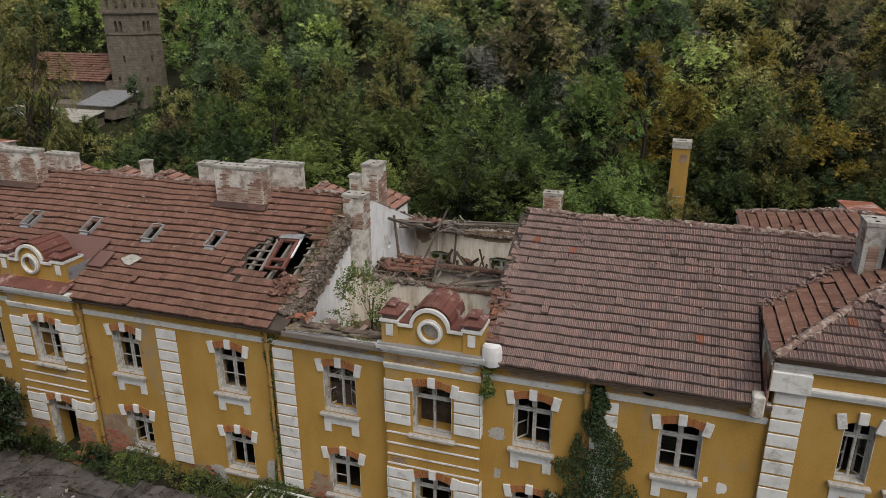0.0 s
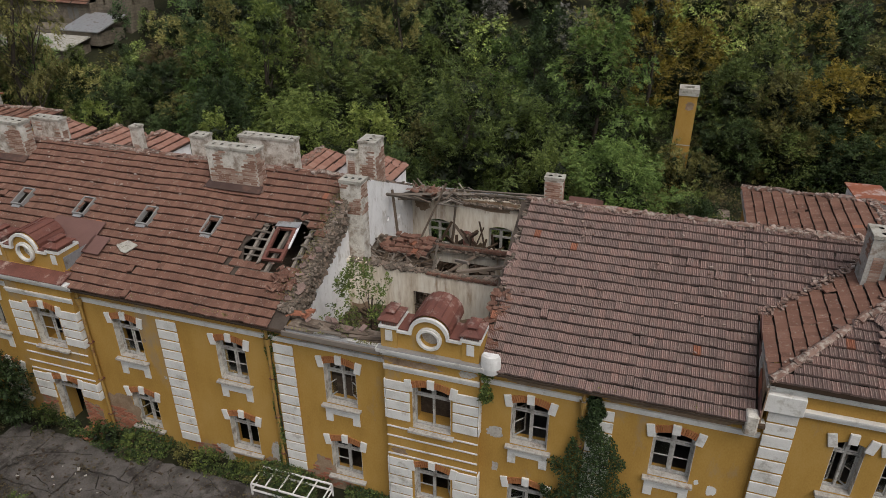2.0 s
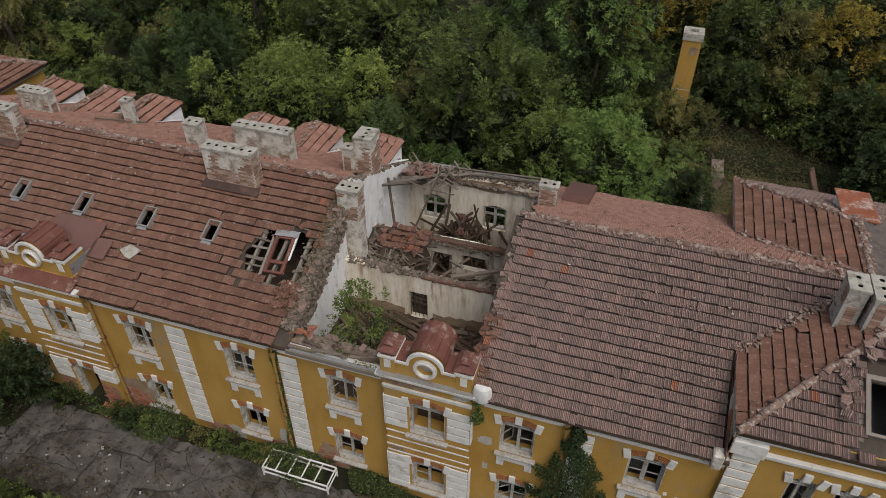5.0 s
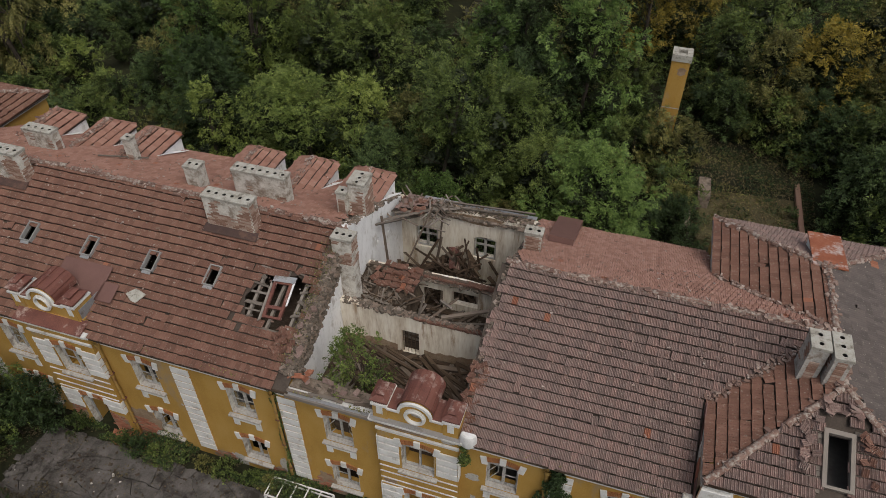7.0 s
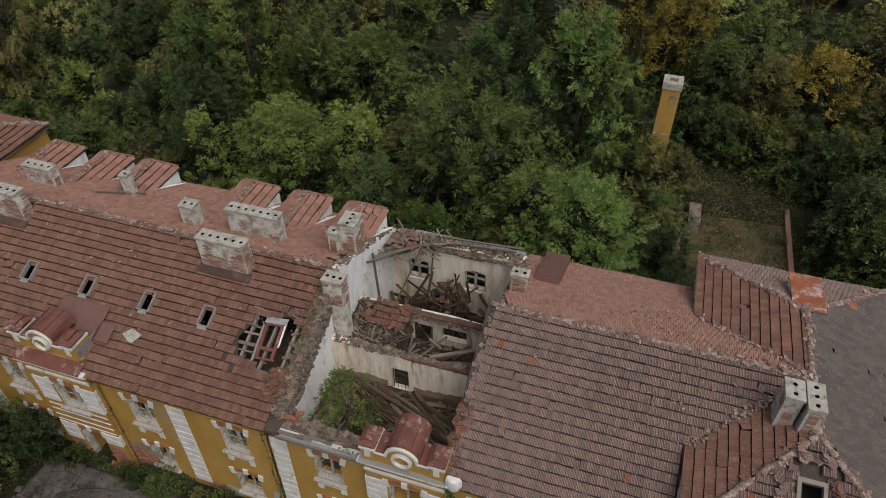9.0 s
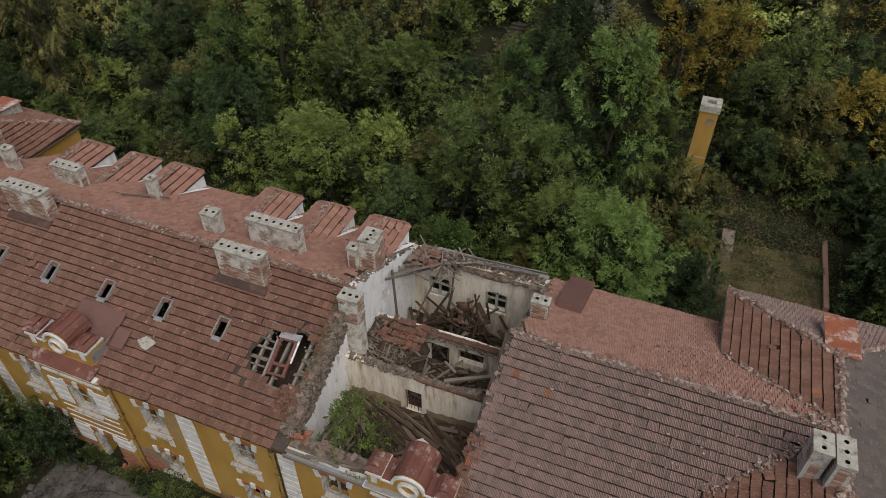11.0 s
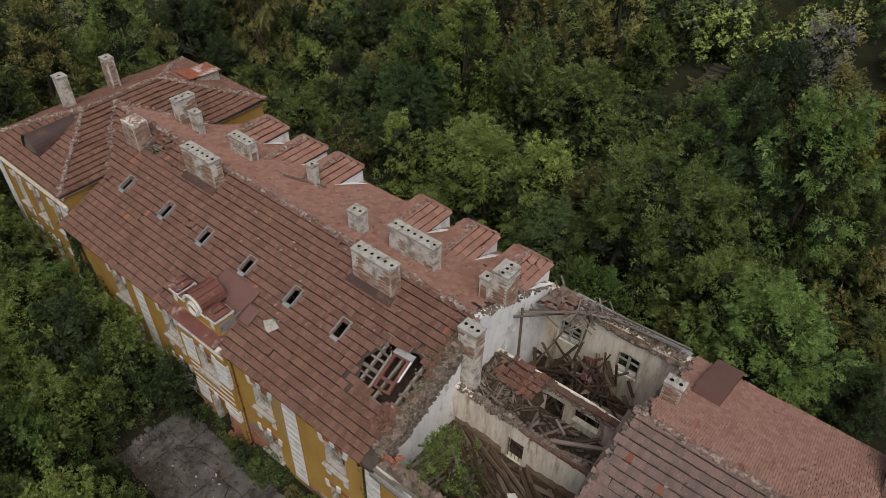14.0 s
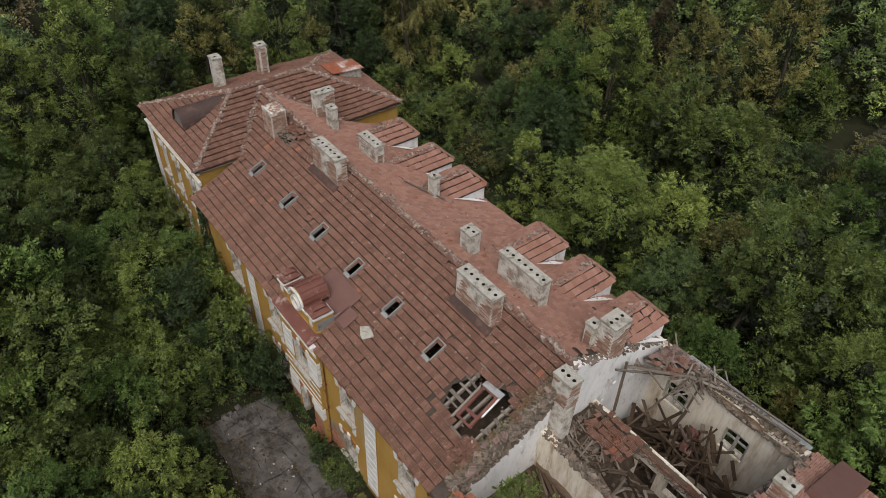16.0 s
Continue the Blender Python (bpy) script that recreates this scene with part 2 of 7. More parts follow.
def leaf_material(name, colours, leaflet=11.0, patch=0.55):
    """Sprays of small leaflets: each leaflet its own shade, with gaps between them."""
    m = bpy.data.materials.new(name)
    m.use_nodes = True
    nt = m.node_tree
    bs = nt.nodes["Principled BSDF"]
    geo, oi = nt.nodes.new("ShaderNodeNewGeometry"), nt.nodes.new("ShaderNodeObjectInfo")
    nz, vo = nt.nodes.new("ShaderNodeTexNoise"), nt.nodes.new("ShaderNodeTexVoronoi")
    nz.inputs["Scale"].default_value, vo.inputs["Scale"].default_value = patch, leaflet
    nt.links.new(geo.outputs["Position"], nz.inputs["Vector"])
    nt.links.new(geo.outputs["Position"], vo.inputs["Vector"])
    each = nt.nodes.new("ShaderNodeSeparateColor")
    nt.links.new(vo.outputs["Color"], each.inputs[0])
    total = None
    for src, k in ((nz.outputs[0], 0.3), (oi.outputs["Random"], 0.3), (geo.outputs["Random Per Island"], 0.22), (each.outputs[0], 0.36)):
        n = nt.nodes.new("ShaderNodeMath")
        n.operation = "MULTIPLY_ADD"
        nt.links.new(src, n.inputs[0])
        n.inputs[1].default_value = k
        n.inputs[2].default_value = -0.06
        if total is not None:
            nt.links.new(total, n.inputs[2])
        total = n.outputs[0]
    ramp = nt.nodes.new("ShaderNodeValToRGB")
    while len(ramp.color_ramp.elements) < len(colours):
        ramp.color_ramp.elements.new(0.5)
    for i, c in enumerate(colours):
        ramp.color_ramp.elements[i].position = 0.15 + 0.7 * i / (len(colours) - 1)
        ramp.color_ramp.elements[i].color = (*c, 1)
    nt.links.new(total, ramp.inputs[0])
    nt.links.new(ramp.outputs[0], bs.inputs["Base Color"])
    bs.inputs["Roughness"].default_value = 0.6
    bs.inputs["Specular IOR Level"].default_value = 0.3
    tr, gap = nt.nodes.new("ShaderNodeBsdfTranslucent"), nt.nodes.new("ShaderNodeBsdfTransparent")
    nt.links.new(ramp.outputs[0], tr.inputs["Color"])
    ms, cut, less = nt.nodes.new("ShaderNodeMixShader"), nt.nodes.new("ShaderNodeMixShader"), nt.nodes.new("ShaderNodeMath")
    ms.inputs[0].default_value = 0.25
    nt.links.new(bs.outputs[0], ms.inputs[1])
    nt.links.new(tr.outputs[0], ms.inputs[2])
    less.operation = "LESS_THAN"
    nt.links.new(vo.outputs["Distance"], less.inputs[0])
    less.inputs[1].default_value = 0.5
    nt.links.new(less.outputs[0], cut.inputs[0])
    nt.links.new(gap.outputs[0], cut.inputs[1])
    nt.links.new(ms.outputs[0], cut.inputs[2])
    nt.links.new(cut.outputs[0], nt.nodes["Material Output"].inputs["Surface"])
    return m


LEAVES = {"leaf_green": [(0.054, 0.078, 0.019), (0.103, 0.138, 0.033), (0.172, 0.208, 0.052)], "leaf_deep": [(0.03, 0.052, 0.016), (0.06, 0.092, 0.029), (0.104, 0.143, 0.046)],
          "leaf_olive": [(0.09, 0.09, 0.027), (0.165, 0.157, 0.046), (0.255, 0.23, 0.075)], "leaf_bright": [(0.092, 0.13, 0.029), (0.173, 0.222, 0.049), (0.262, 0.303, 0.076)],
          "leaf_yellow": [(0.140, 0.112, 0.018), (0.250, 0.192, 0.030), (0.355, 0.265, 0.043)], "leaf_brown": [(0.080, 0.063, 0.032), (0.132, 0.104, 0.052), (0.184, 0.142, 0.070)],
          "leaf_fresh": [(0.066, 0.112, 0.025), (0.124, 0.19, 0.043), (0.19, 0.262, 0.066)], "leaf_grey": [(0.079, 0.072, 0.063), (0.115, 0.108, 0.093), (0.156, 0.146, 0.128)]}
for key_, cols_ in LEAVES.items():
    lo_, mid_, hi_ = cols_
    # lowest step deepened: some crown shade goes into the random leaf tones
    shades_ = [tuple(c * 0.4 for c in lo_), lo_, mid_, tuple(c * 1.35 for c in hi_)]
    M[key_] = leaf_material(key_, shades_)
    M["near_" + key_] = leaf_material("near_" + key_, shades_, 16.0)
    # distant copy: raised and greyed, air haze painted into the leaf colour
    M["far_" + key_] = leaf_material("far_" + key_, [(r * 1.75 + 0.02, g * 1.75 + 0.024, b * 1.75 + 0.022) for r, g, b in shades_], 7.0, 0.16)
# near-black green: the shade deep inside the crowns, put into a colour
M["crown_shade"] = leaf_material("painted_crown_shade", [(0.004, 0.007, 0.002), (0.014, 0.022, 0.005), (0.03, 0.045, 0.01)], 8.0)


# ---- mesh helpers ----
def mesh_of(name, bm, mat):
    me = bpy.data.meshes.new(name)
    bm.normal_update()
    bm.to_mesh(me)
    bm.free()
    me.materials.append(mat)
    return me


def part(name, bm, mat, parent, label=""):
    """One mesh object under a thing or under a part."""
    ob = new(name, mesh_of(name, bm, mat) if isinstance(bm, bmesh.types.BMesh) else bm)
    ob.parent = parent
    if parent is not None:
        ob.matrix_parent_inverse = parent.matrix_basis.inverted()
    return tagged(ob, label) if label else ob


def thing(name, label, category, at=(0, 0, 0), group="", kind=""):
    ob = new(name)
    ob.location = at
    return tagged(ob, label, category, group, kind)


def raw_mesh(name, verts, faces, mat, smooth=False):
    me = bpy.data.meshes.new(name)
    me.from_pydata(verts, [], faces)
    me.materials.append(mat)
    if smooth:
        me.polygons.foreach_set("use_smooth", [True] * len(me.polygons))
    me.update()
    return me


def box(bm, x0, x1, y0, y1, z0, z1, m=None, bevel=0.0):
    vs = [bm.verts.new((x, y, z)) for x in (x0, x1) for y in (y0, y1) for z in (z0, z1)]
    fs = [bm.faces.new([vs[i] for i in q]) for q in ((0, 1, 3, 2), (4, 6, 7, 5), (0, 4, 5, 1), (2, 3, 7, 6), (0, 2, 6, 4), (1, 5, 7, 3))]
    if bevel:
        r = bmesh.ops.bevel(bm, geom=list({e for f in fs for e in f.edges}), offset=bevel, segments=1, affect="EDGES")
        vs = list({v for f in r["faces"] for v in f.verts} | {v for v in vs if v.is_valid})
    if m is not None:
        bmesh.ops.transform(bm, matrix=m, verts=[v for v in vs if v.is_valid])
    return vs


def boxes(*rows, bevel=0.0):
    bm = bmesh.new()
    for r in rows:
        box(bm, *r, bevel=bevel)
    return bm


def beam(bm, a, b, w=0.12, h=0.12, twist=0.0):
    """A squared timber from a to b."""
    a, b = Vector(a), Vector(b)
    d = b - a
    m = Matrix.Translation(a) @ d.to_track_quat("X", "Z").to_matrix().to_4x4() @ Matrix.Rotation(twist, 4, "X")
    box(bm, 0, d.length, -w / 2, w / 2, -h / 2, h / 2, m)


def panel(outer, holes, depth, frame_m):
    """A slab with openings through it: outlines in (u, v), thickness away from +w, placed by frame_m."""
    bm = bmesh.new()
    edges = []
    for ring in (outer, *holes):
        vs = [bm.verts.new((u, v, 0)) for u, v in ring]
        edges += [bm.edges.new((vs[i], vs[(i + 1) % len(vs)])) for i in range(len(vs))]
    bmesh.ops.triangle_fill(bm, use_beauty=True, use_dissolve=True, edges=edges, normal=(0, 0, 1))
    bmesh.ops.recalc_face_normals(bm, faces=bm.faces)
    if bm.faces and sum(f.normal.z for f in bm.faces) < 0:
        bmesh.ops.reverse_faces(bm, faces=bm.faces)
    ext = bmesh.ops.extrude_face_region(bm, geom=list(bm.faces))
    bmesh.ops.translate(bm, vec=(0, 0, -depth), verts=[g for g in ext["geom"] if isinstance(g, bmesh.types.BMVert)])
    bmesh.ops.recalc_face_normals(bm, faces=bm.faces)
    bmesh.ops.transform(bm, matrix=frame_m, verts=bm.verts)
    return bm


def axes(o, u, v):
    """The matrix that carries (u, v, w) to the world."""
    u, v = Vector(u).normalized(), Vector(v).normalized()
    w = u.cross(v)
    m = Matrix.Identity(4)
    for i in range(3):
        m[i][0], m[i][1], m[i][2], m[i][3] = u[i], v[i], w[i], o[i]
    return m


def inside(poly, x, y):
    c = False
    for i in range(len(poly)):
        (x1, y1), (x2, y2) = poly[i - 1], poly[i]
        if (y1 > y) != (y2 > y) and x < (x2 - x1) * (y - y1) / (y2 - y1) + x1:
            c = not c
    return c


def sag(p):
    """The unevenness of the old roofs, in metres."""
    return 0.07 * noise.noise(Vector((p[0] * 0.35, p[1] * 0.35, 3.0))) + 0.03 * noise.noise(Vector((p[0] * 1.1, p[1] * 1.1, 9.0)))


# ---- the building: main range, two front bays, a pavilion at each end ----
GROUND = 0.5
SL, PSL = 0.444, 0.38
EAVE, RIDGE_Y, RIDGE_Z = 7.0, 5.55, 9.62
PAV_EAVE = 8.3
PR = (8.75, 15.85, -0.3, 12.2)
PL = (-32.5, -24.72, 0.12, 12.3)
house = thing("abandoned_building", "abandoned two-storey yellow plaster building with a broken red tile roof", "building", (0, 0, GROUND))

COURSE = 0.33
PROFILE = ((0.0, -0.026), (0.022, 0.022), (0.05, -0.01), (0.076, 0.022), (0.1, -0.02), (0.124, 0.022), (0.15, -0.01), (0.178, 0.022), (0.2, -0.026))
FLAT = ((0.0, -0.026), (0.014, 0.01), (0.042, 0.018), (0.062, 0.008), (0.085, 0.018), (0.108, 0.008), (0.128, 0.018), (0.156, 0.01), (0.17, -0.026))


CAP = {}


def tile_verts(rng, profile=PROFILE, course=COURSE):
    """One interlocking clay tile: four ribs and a thick lower lip, in (u, v, w)."""
    low = [(u, 0.0, h + 0.062) for u, h in profile]
    top = [(u, course - 0.036, h * 0.85 + 0.02) for u, h in profile]
    lip = [(u, 0.008, h * 0.5 - 0.03) for u, h in profile]
    return low + top + lip


TILE_FACES = [(i, i + 1, i + 10, i + 9) for i in range(8)] + [(i + 18, i + 19, i + 1, i) for i in range(8)]


def slope(name, o, u, v, plan, mat, holes=(), skip=None, pieces=None, seed=1, messy=0.02, fresh=0.004, bond=0.0, profile=PROFILE, course=COURSE):
    """A roof slope: boards below, clay tiles in courses above, laid inside the plan outline (x, y)."""
    rng = random.Random(seed)
    m = axes(o, u, v)
    U, V = Vector(u).normalized(), Vector(v).normalized()
    vh = math.hypot(V.x, V.y)

    def to_uv(p):
        d = Vector((p[0] - o[0], p[1] - o[1], 0))
        return d.dot(U), d.dot(Vector((V.x, V.y, 0))) / vh / vh

    poly = [to_uv(p) for p in plan]
    rings = [[to_uv(p) for p in h] for h in holes]
    roof = part(name, panel(poly, rings, 0.05, Matrix.Translation((0, 0, -0.1)) @ m), M["deck"], house)
    u0, u1 = min(p[0] for p in poly), max(p[0] for p in poly)
    v0, v1 = min(p[1] for p in poly), max(p[1] for p in poly)
    wide = profile[-1][0]
    verts, faces = [], []
    shared = None
    for r in range(int((v1 - v0) / course) + 1):
        vv = v0 + r * course - 0.03
        for c in range(int((u1 - u0) / wide) + 2):
            uu = u0 + c * wide - wide / 2 + bond * (r % 2)
            cu, cv = uu + wide / 2, vv + course * 0.5
            if not inside(poly, cu, max(cv, v0 + 0.01)) or any(inside(h, cu, cv) for h in rings):
                continue
            w = m @ Vector((cu, cv, 0))
            if skip and skip(w.x, w.y, rng):
                continue
            loose = rng.random() < messy
            rot = rng.gauss(0, 0.14 if loose else 0.007)
            lift = rng.uniform(0.01, 0.05) if loose else rng.gauss(0, 0.003)
            dv = rng.uniform(-0.06, 0.03) if loose else rng.gauss(0, 0.006)
            t = m @ Matrix.Translation((uu, vv + dv, lift + sag(w))) @ Matrix.Rotation(rot, 4, "Z") @ Matrix.Rotation(rng.gauss(0, 0.006), 4, "Y")
            if rng.random() < fresh:
                if "new" not in CAP:
                    CAP["new"] = raw_mesh("replaced_tile", tile_verts(rng, profile, course), TILE_FACES, M["tile_new"])
                part("replaced_tile", CAP["new"], None, roof).matrix_basis = t
                continue
            if pieces and pieces[0] < w.x < pieces[1]:
                if shared is None:
                    shared = raw_mesh("tile", tile_verts(rng, profile, course), TILE_FACES, M["tile_piece"])
                ob = part("tile", shared, None, roof)
                ob.matrix_basis = t
                continue
            n = len(verts)
            verts += [t @ Vector(p) for p in tile_verts(rng, profile, course)]
            faces += [tuple(n + i for i in f) for f in TILE_FACES]
    tagged(part("tile_field", raw_mesh("tile_field", verts, faces, mat), None, roof), "rows of old clay tiles", kind="stuff")
    return roof


SHARD = ((0, 1, 3, 2), (4, 6, 7, 5), (0, 4, 5, 1), (2, 3, 7, 6), (1, 5, 7, 3))


def shard(rg, verts, faces, p, s, flat=1.0):
    """A flat angular piece of broken stone, brick, tile or mortar."""
    t = Matrix.Translation(p) @ Euler((rg.gauss(0, 0.3), rg.gauss(0, 0.3), rg.uniform(0, 6.3))).to_matrix().to_4x4()
    d = (s * rg.uniform(0.8, 1.9), s * rg.uniform(0.6, 1.1), s * flat * rg.uniform(0.3, 0.6))
    k = len(verts)
    verts += [t @ Vector((a * d[0] * rg.uniform(0.7, 1.1), b * d[1] * rg.uniform(0.7, 1.1), c * d[2] * rg.uniform(0.7, 1.1))) for a in (-1, 1) for b in (-1, 1) for c in (-1, 1)]
    faces += [tuple(k + j for j in f) for f in SHARD]


def ridge(a, b, seed=1, r=0.12, mortar=0.5):
    """Half-round cap tiles bedded in crumbling mortar along a ridge or hip."""
    rng = random.Random(seed)
    a, b = Vector(a), Vector(b)
    d = b - a
    q = d.to_track_quat("X", "Z").to_matrix().to_4x4()
    if "cap" not in CAP:
        vv = []
        for x, rr in ((0, 0.12), (0.42, 0.103)):
            vv += [(x, rr * 1.15 * math.cos(t), rr * math.sin(t) - 0.02) for t in [math.pi * j / 6 for j in range(7)]]
        CAP["cap"] = raw_mesh("ridge_tile", vv, [(j, j + 1, j + 8, j + 7) for j in range(6)] + [tuple(range(7))], M["ridge_tile"])
    n = int(d.length / 0.36)
    caps = part("ridge", boxes((0, d.length, -0.05, 0.05, -0.06, -0.01)), M["mortar"], house)
    caps.matrix_basis = Matrix.Translation(a) @ q
    for i in range(n):
        if rng.random() < 0.14:
            continue
        p = a + d * (i / n)
        ob = part("ridge_tile", CAP["cap"], None, caps)
        ob.matrix_parent_inverse = caps.matrix_basis.inverted()
        ob.matrix_basis = Matrix.Translation(p + Vector((0, 0, rng.gauss(0.02, 0.02) + sag(p)))) @ q @ Matrix.Rotation(rng.gauss(0, 0.07), 4, "Z") @ Matrix.Rotation(rng.gauss(0, 0.06), 4, "X") @ Matrix.Diagonal((1, 0.85 * r / 0.12, 0.85 * r / 0.12, 1))
    verts, faces = [], []
    for i in range(int(d.length / 0.03)):
        if rng.random() > mortar:
            continue
        p = a + d * rng.random() + Vector((rng.gauss(0, 0.085), rng.gauss(0, 0.085), 0))
        p.z = (a + d * ((p - a).dot(d) / d.length_squared)).z - 0.01 + sag(p) + rng.uniform(-0.02, 0.09)
        shard(rng, verts, faces, p, 0.018 + 0.07 * rng.random() ** 2.5)
    tagged(part("crumbled_mortar", raw_mesh("crumbled_mortar", verts, faces, M["mortar"]), None, caps), kind="stuff")


cL = math.hypot(1, SL)
FRONT = dict(o=(0, -0.35, EAVE), u=(1, 0, 0), v=(0, 1, SL))
BACK = dict(o=(0, 11.45, EAVE), u=(-1, 0, 0), v=(0, -1, SL))
VAL = -0.35 + (PAV_EAVE - EAVE) / SL
VX = (RIDGE_Z - PAV_EAVE) / PSL
HOLE = [(-7.45, 2.4), (-7.1, 1.65), (-6.5, 1.72), (-6.2, 1.4), (-5.5, 1.5), (-5.05, 2.1), (-5.2, 2.7), (-5.05, 3.2), (-5.8, 3.5), (-6.3, 3.35), (-6.9, 3.4)]
SKYLIGHTS = (-23.1, -20.0, -17.2, -14.35, -11.57, -8.92)


def rect(x, y, w, h):
    return [(x - w / 2, y - h / 2), (x + w / 2, y - h / 2), (x + w / 2, y + h / 2), (x - w / 2, y + h / 2)]


def ragged(edge, side, depth, seed):
    r = random.Random(seed)
    table = [r.random() ** 2 * depth for _ in range(60)]
    return lambda y: edge + side * table[int((y + 1) / 0.345) % 60]


verge_l = ragged(-4.78, -1, 0.35, 5)
verge_r = ragged(1.45, 1, 0.4, 6)
verge_lb = ragged(-5.0, -1, 0.5, 7)
verge_rb = ragged(1.75, 1, 0.3, 8)
slope("roof_slope", **FRONT, plan=[(PL[1], -0.35), (-4.6, -0.35), (-4.6, RIDGE_Y), (PL[1] - VX, RIDGE_Y), (PL[1], VAL)], mat=M["tile"],
      holes=[HOLE] + [rect(x, 2.73, 0.46, 0.72) for x in SKYLIGHTS] + [[(-24.3, 4.3), (-23.2, 4.4), (-22.6, 5.2), (-23.5, 5.5), (-25.5, 5.5)]], skip=lambda x, y, r: x > verge_l(y) or (abs(x + 6.1) < 1.6 and abs(y - 2.4) < 1.25 and r.random() < 0.07), seed=11)
slope("roof_slope", **FRONT, plan=[(1.35, -0.35), (PR[0], -0.35), (PR[0], VAL), (PR[0] + VX, RIDGE_Y), (1.35, RIDGE_Y)], mat=M["tile_dark"],
      skip=lambda x, y, r: x < verge_r(y), pieces=(5.2, 8.4), seed=12, messy=0.025, fresh=0.007)
slope("roof_slope", **BACK, plan=[(PL[1], 11.45), (-4.8, 11.45), (-4.8, RIDGE_Y), (PL[1] - VX, RIDGE_Y), (PL[1], 11.1 - VAL)], mat=M["tile_back"], skip=lambda x, y, r: x > verge_lb(y), seed=13)
slope("roof_slope", **BACK, plan=[(1.7, 11.45), (PR[0], 11.45), (PR[0], 11.1 - VAL), (PR[0] + VX, RIDGE_Y), (1.7, RIDGE_Y)], mat=M["tile_back"], skip=lambda x, y, r: x < verge_rb(y), seed=14, messy=0.008, bond=0.085, profile=FLAT, course=0.25)
ridge((-27.5, RIDGE_Y, RIDGE_Z), (-4.7, RIDGE_Y, RIDGE_Z), 21, mortar=0.8)
ridge((1.5, RIDGE_Y, RIDGE_Z), (12.0, RIDGE_Y, RIDGE_Z), 22, mortar=0.8)


def pavilion(x0, x1, y0, y1, sx, seed, mat, hole=None):
    """A hipped roof; sx is +1 where the main range meets it on its low-x side, -1 on its high-x side."""
    h = (x1 - x0) / 2
    xm, ya, yb, zt = (x0 + x1) / 2, y0 + h, y1 - h, PAV_EAVE + h * PSL
    near, far = (x0, x1) if sx > 0 else (x1, x0)
    v0, v1 = VAL, 11.1 - VAL
    vx = near + sx * VX
    inner = [(near, y0), (xm, ya), (xm, yb), (near, y1), (near, v1), (vx, RIDGE_Y), (near, v0)]
    outer = [(far, y0), (far, y1), (xm, yb), (xm, ya)]
    lowx, highx = (inner, outer) if sx > 0 else (outer, inner)
    slope("pavilion_slope", (x0, 0, PAV_EAVE), (0, -1, 0), (1, 0, PSL), lowx, mat[0], seed=seed)
    # the near pavilion's outer slope gets a darker grey than its others
    slope("pavilion_slope", (x1, 0, PAV_EAVE), (0, 1, 0), (-1, 0, PSL), highx, M["tile_grey"] if sx > 0 else mat[0], seed=seed + 1)
    slope("pavilion_slope", (0, y0, PAV_EAVE), (1, 0, 0), (0, 1, PSL), [(x0, y0), (x1, y0), (xm, ya)], mat[1], holes=[hole] if hole else (), skip=(lambda x, y, r: 11.3 < x < 13.1 and y < 2.3 and r.random() < 1.25 - 1.5 * abs(x - 12.2)) if hole else None, seed=seed + 2)
    slope("pavilion_slope", (0, y1, PAV_EAVE), (-1, 0, 0), (0, -1, PSL), [(x0, y1), (x1, y1), (xm, yb)], mat[1], seed=seed + 3, bond=0.085, profile=FLAT, course=0.25)
    for k, (ex, ey, ty) in enumerate(((x0, y0, ya), (x1, y0, ya), (x0, y1, yb), (x1, y1, yb))):
        ridge((ex, ey, PAV_EAVE + 0.02), (xm, ty, zt), seed + 4 + k, mortar=0.95)
    if yb > ya:
        ridge((xm, ya, zt), (xm, yb, zt), seed + 9, mortar=1.2)


pavilion(*PR, 1, 31, (M["tile"], M["tile_dark"]), hole=[(11.9, 0.4), (12.5, 0.4), (12.5, 1.85), (11.9, 1.85)])
pavilion(*PL, -1, 51, (M["tile"], M["tile"]))


# ---- walls ----
def arch_ring(xc, zs, zt, w, rise=0.13, n=8):
    """The outline of an opening with a flat segmental head."""
    if rise <= 0:
        return [(xc - w / 2, zs), (xc + w / 2, zs), (xc + w / 2, zt), (xc - w / 2, zt)]
    R = (w * w / 4 + rise * rise) / (2 * rise)
    a = math.asin(w / 2 / R)
    return [(xc - w / 2, zs), (xc + w / 2, zs)] + [(xc + R * math.sin(a - 2 * a * i / n), zt - R + R * math.cos(a - 2 * a * i / n)) for i in range(n + 1)]


UP, LOW, DOOR = (4.22, 5.86), (1.15, 2.70), (0.4, 2.70)
WINDOWS = [(-21.0, UP), (-17.1, UP), (-10.98, UP), (-6.87, UP), (-2.98, UP), (3.0, UP), (6.93, UP),
           (-21.0, LOW), (-17.1, LOW), (-10.98, LOW), (-6.87, LOW), (-2.98, LOW), (3.0, LOW), (6.93, LOW)]
BAYS = (-14.2, 0.1)
bay_rings = [arch_ring(c, z0, z1, 1.2) for c in BAYS for z0, z1 in (UP, DOOR if c < -5 else LOW)]
FACE = axes((0, 0, 0), (1, 0, 0), (0, 0, 1))
part("front_wall", panel([(-24.95, 0.2), (8.9, 0.2), (8.9, 6.9), (-24.95, 6.9)], [arch_ring(x, *z, 1.1) for x, z in WINDOWS] + bay_rings, 0.5, FACE), M["yellow"], house)
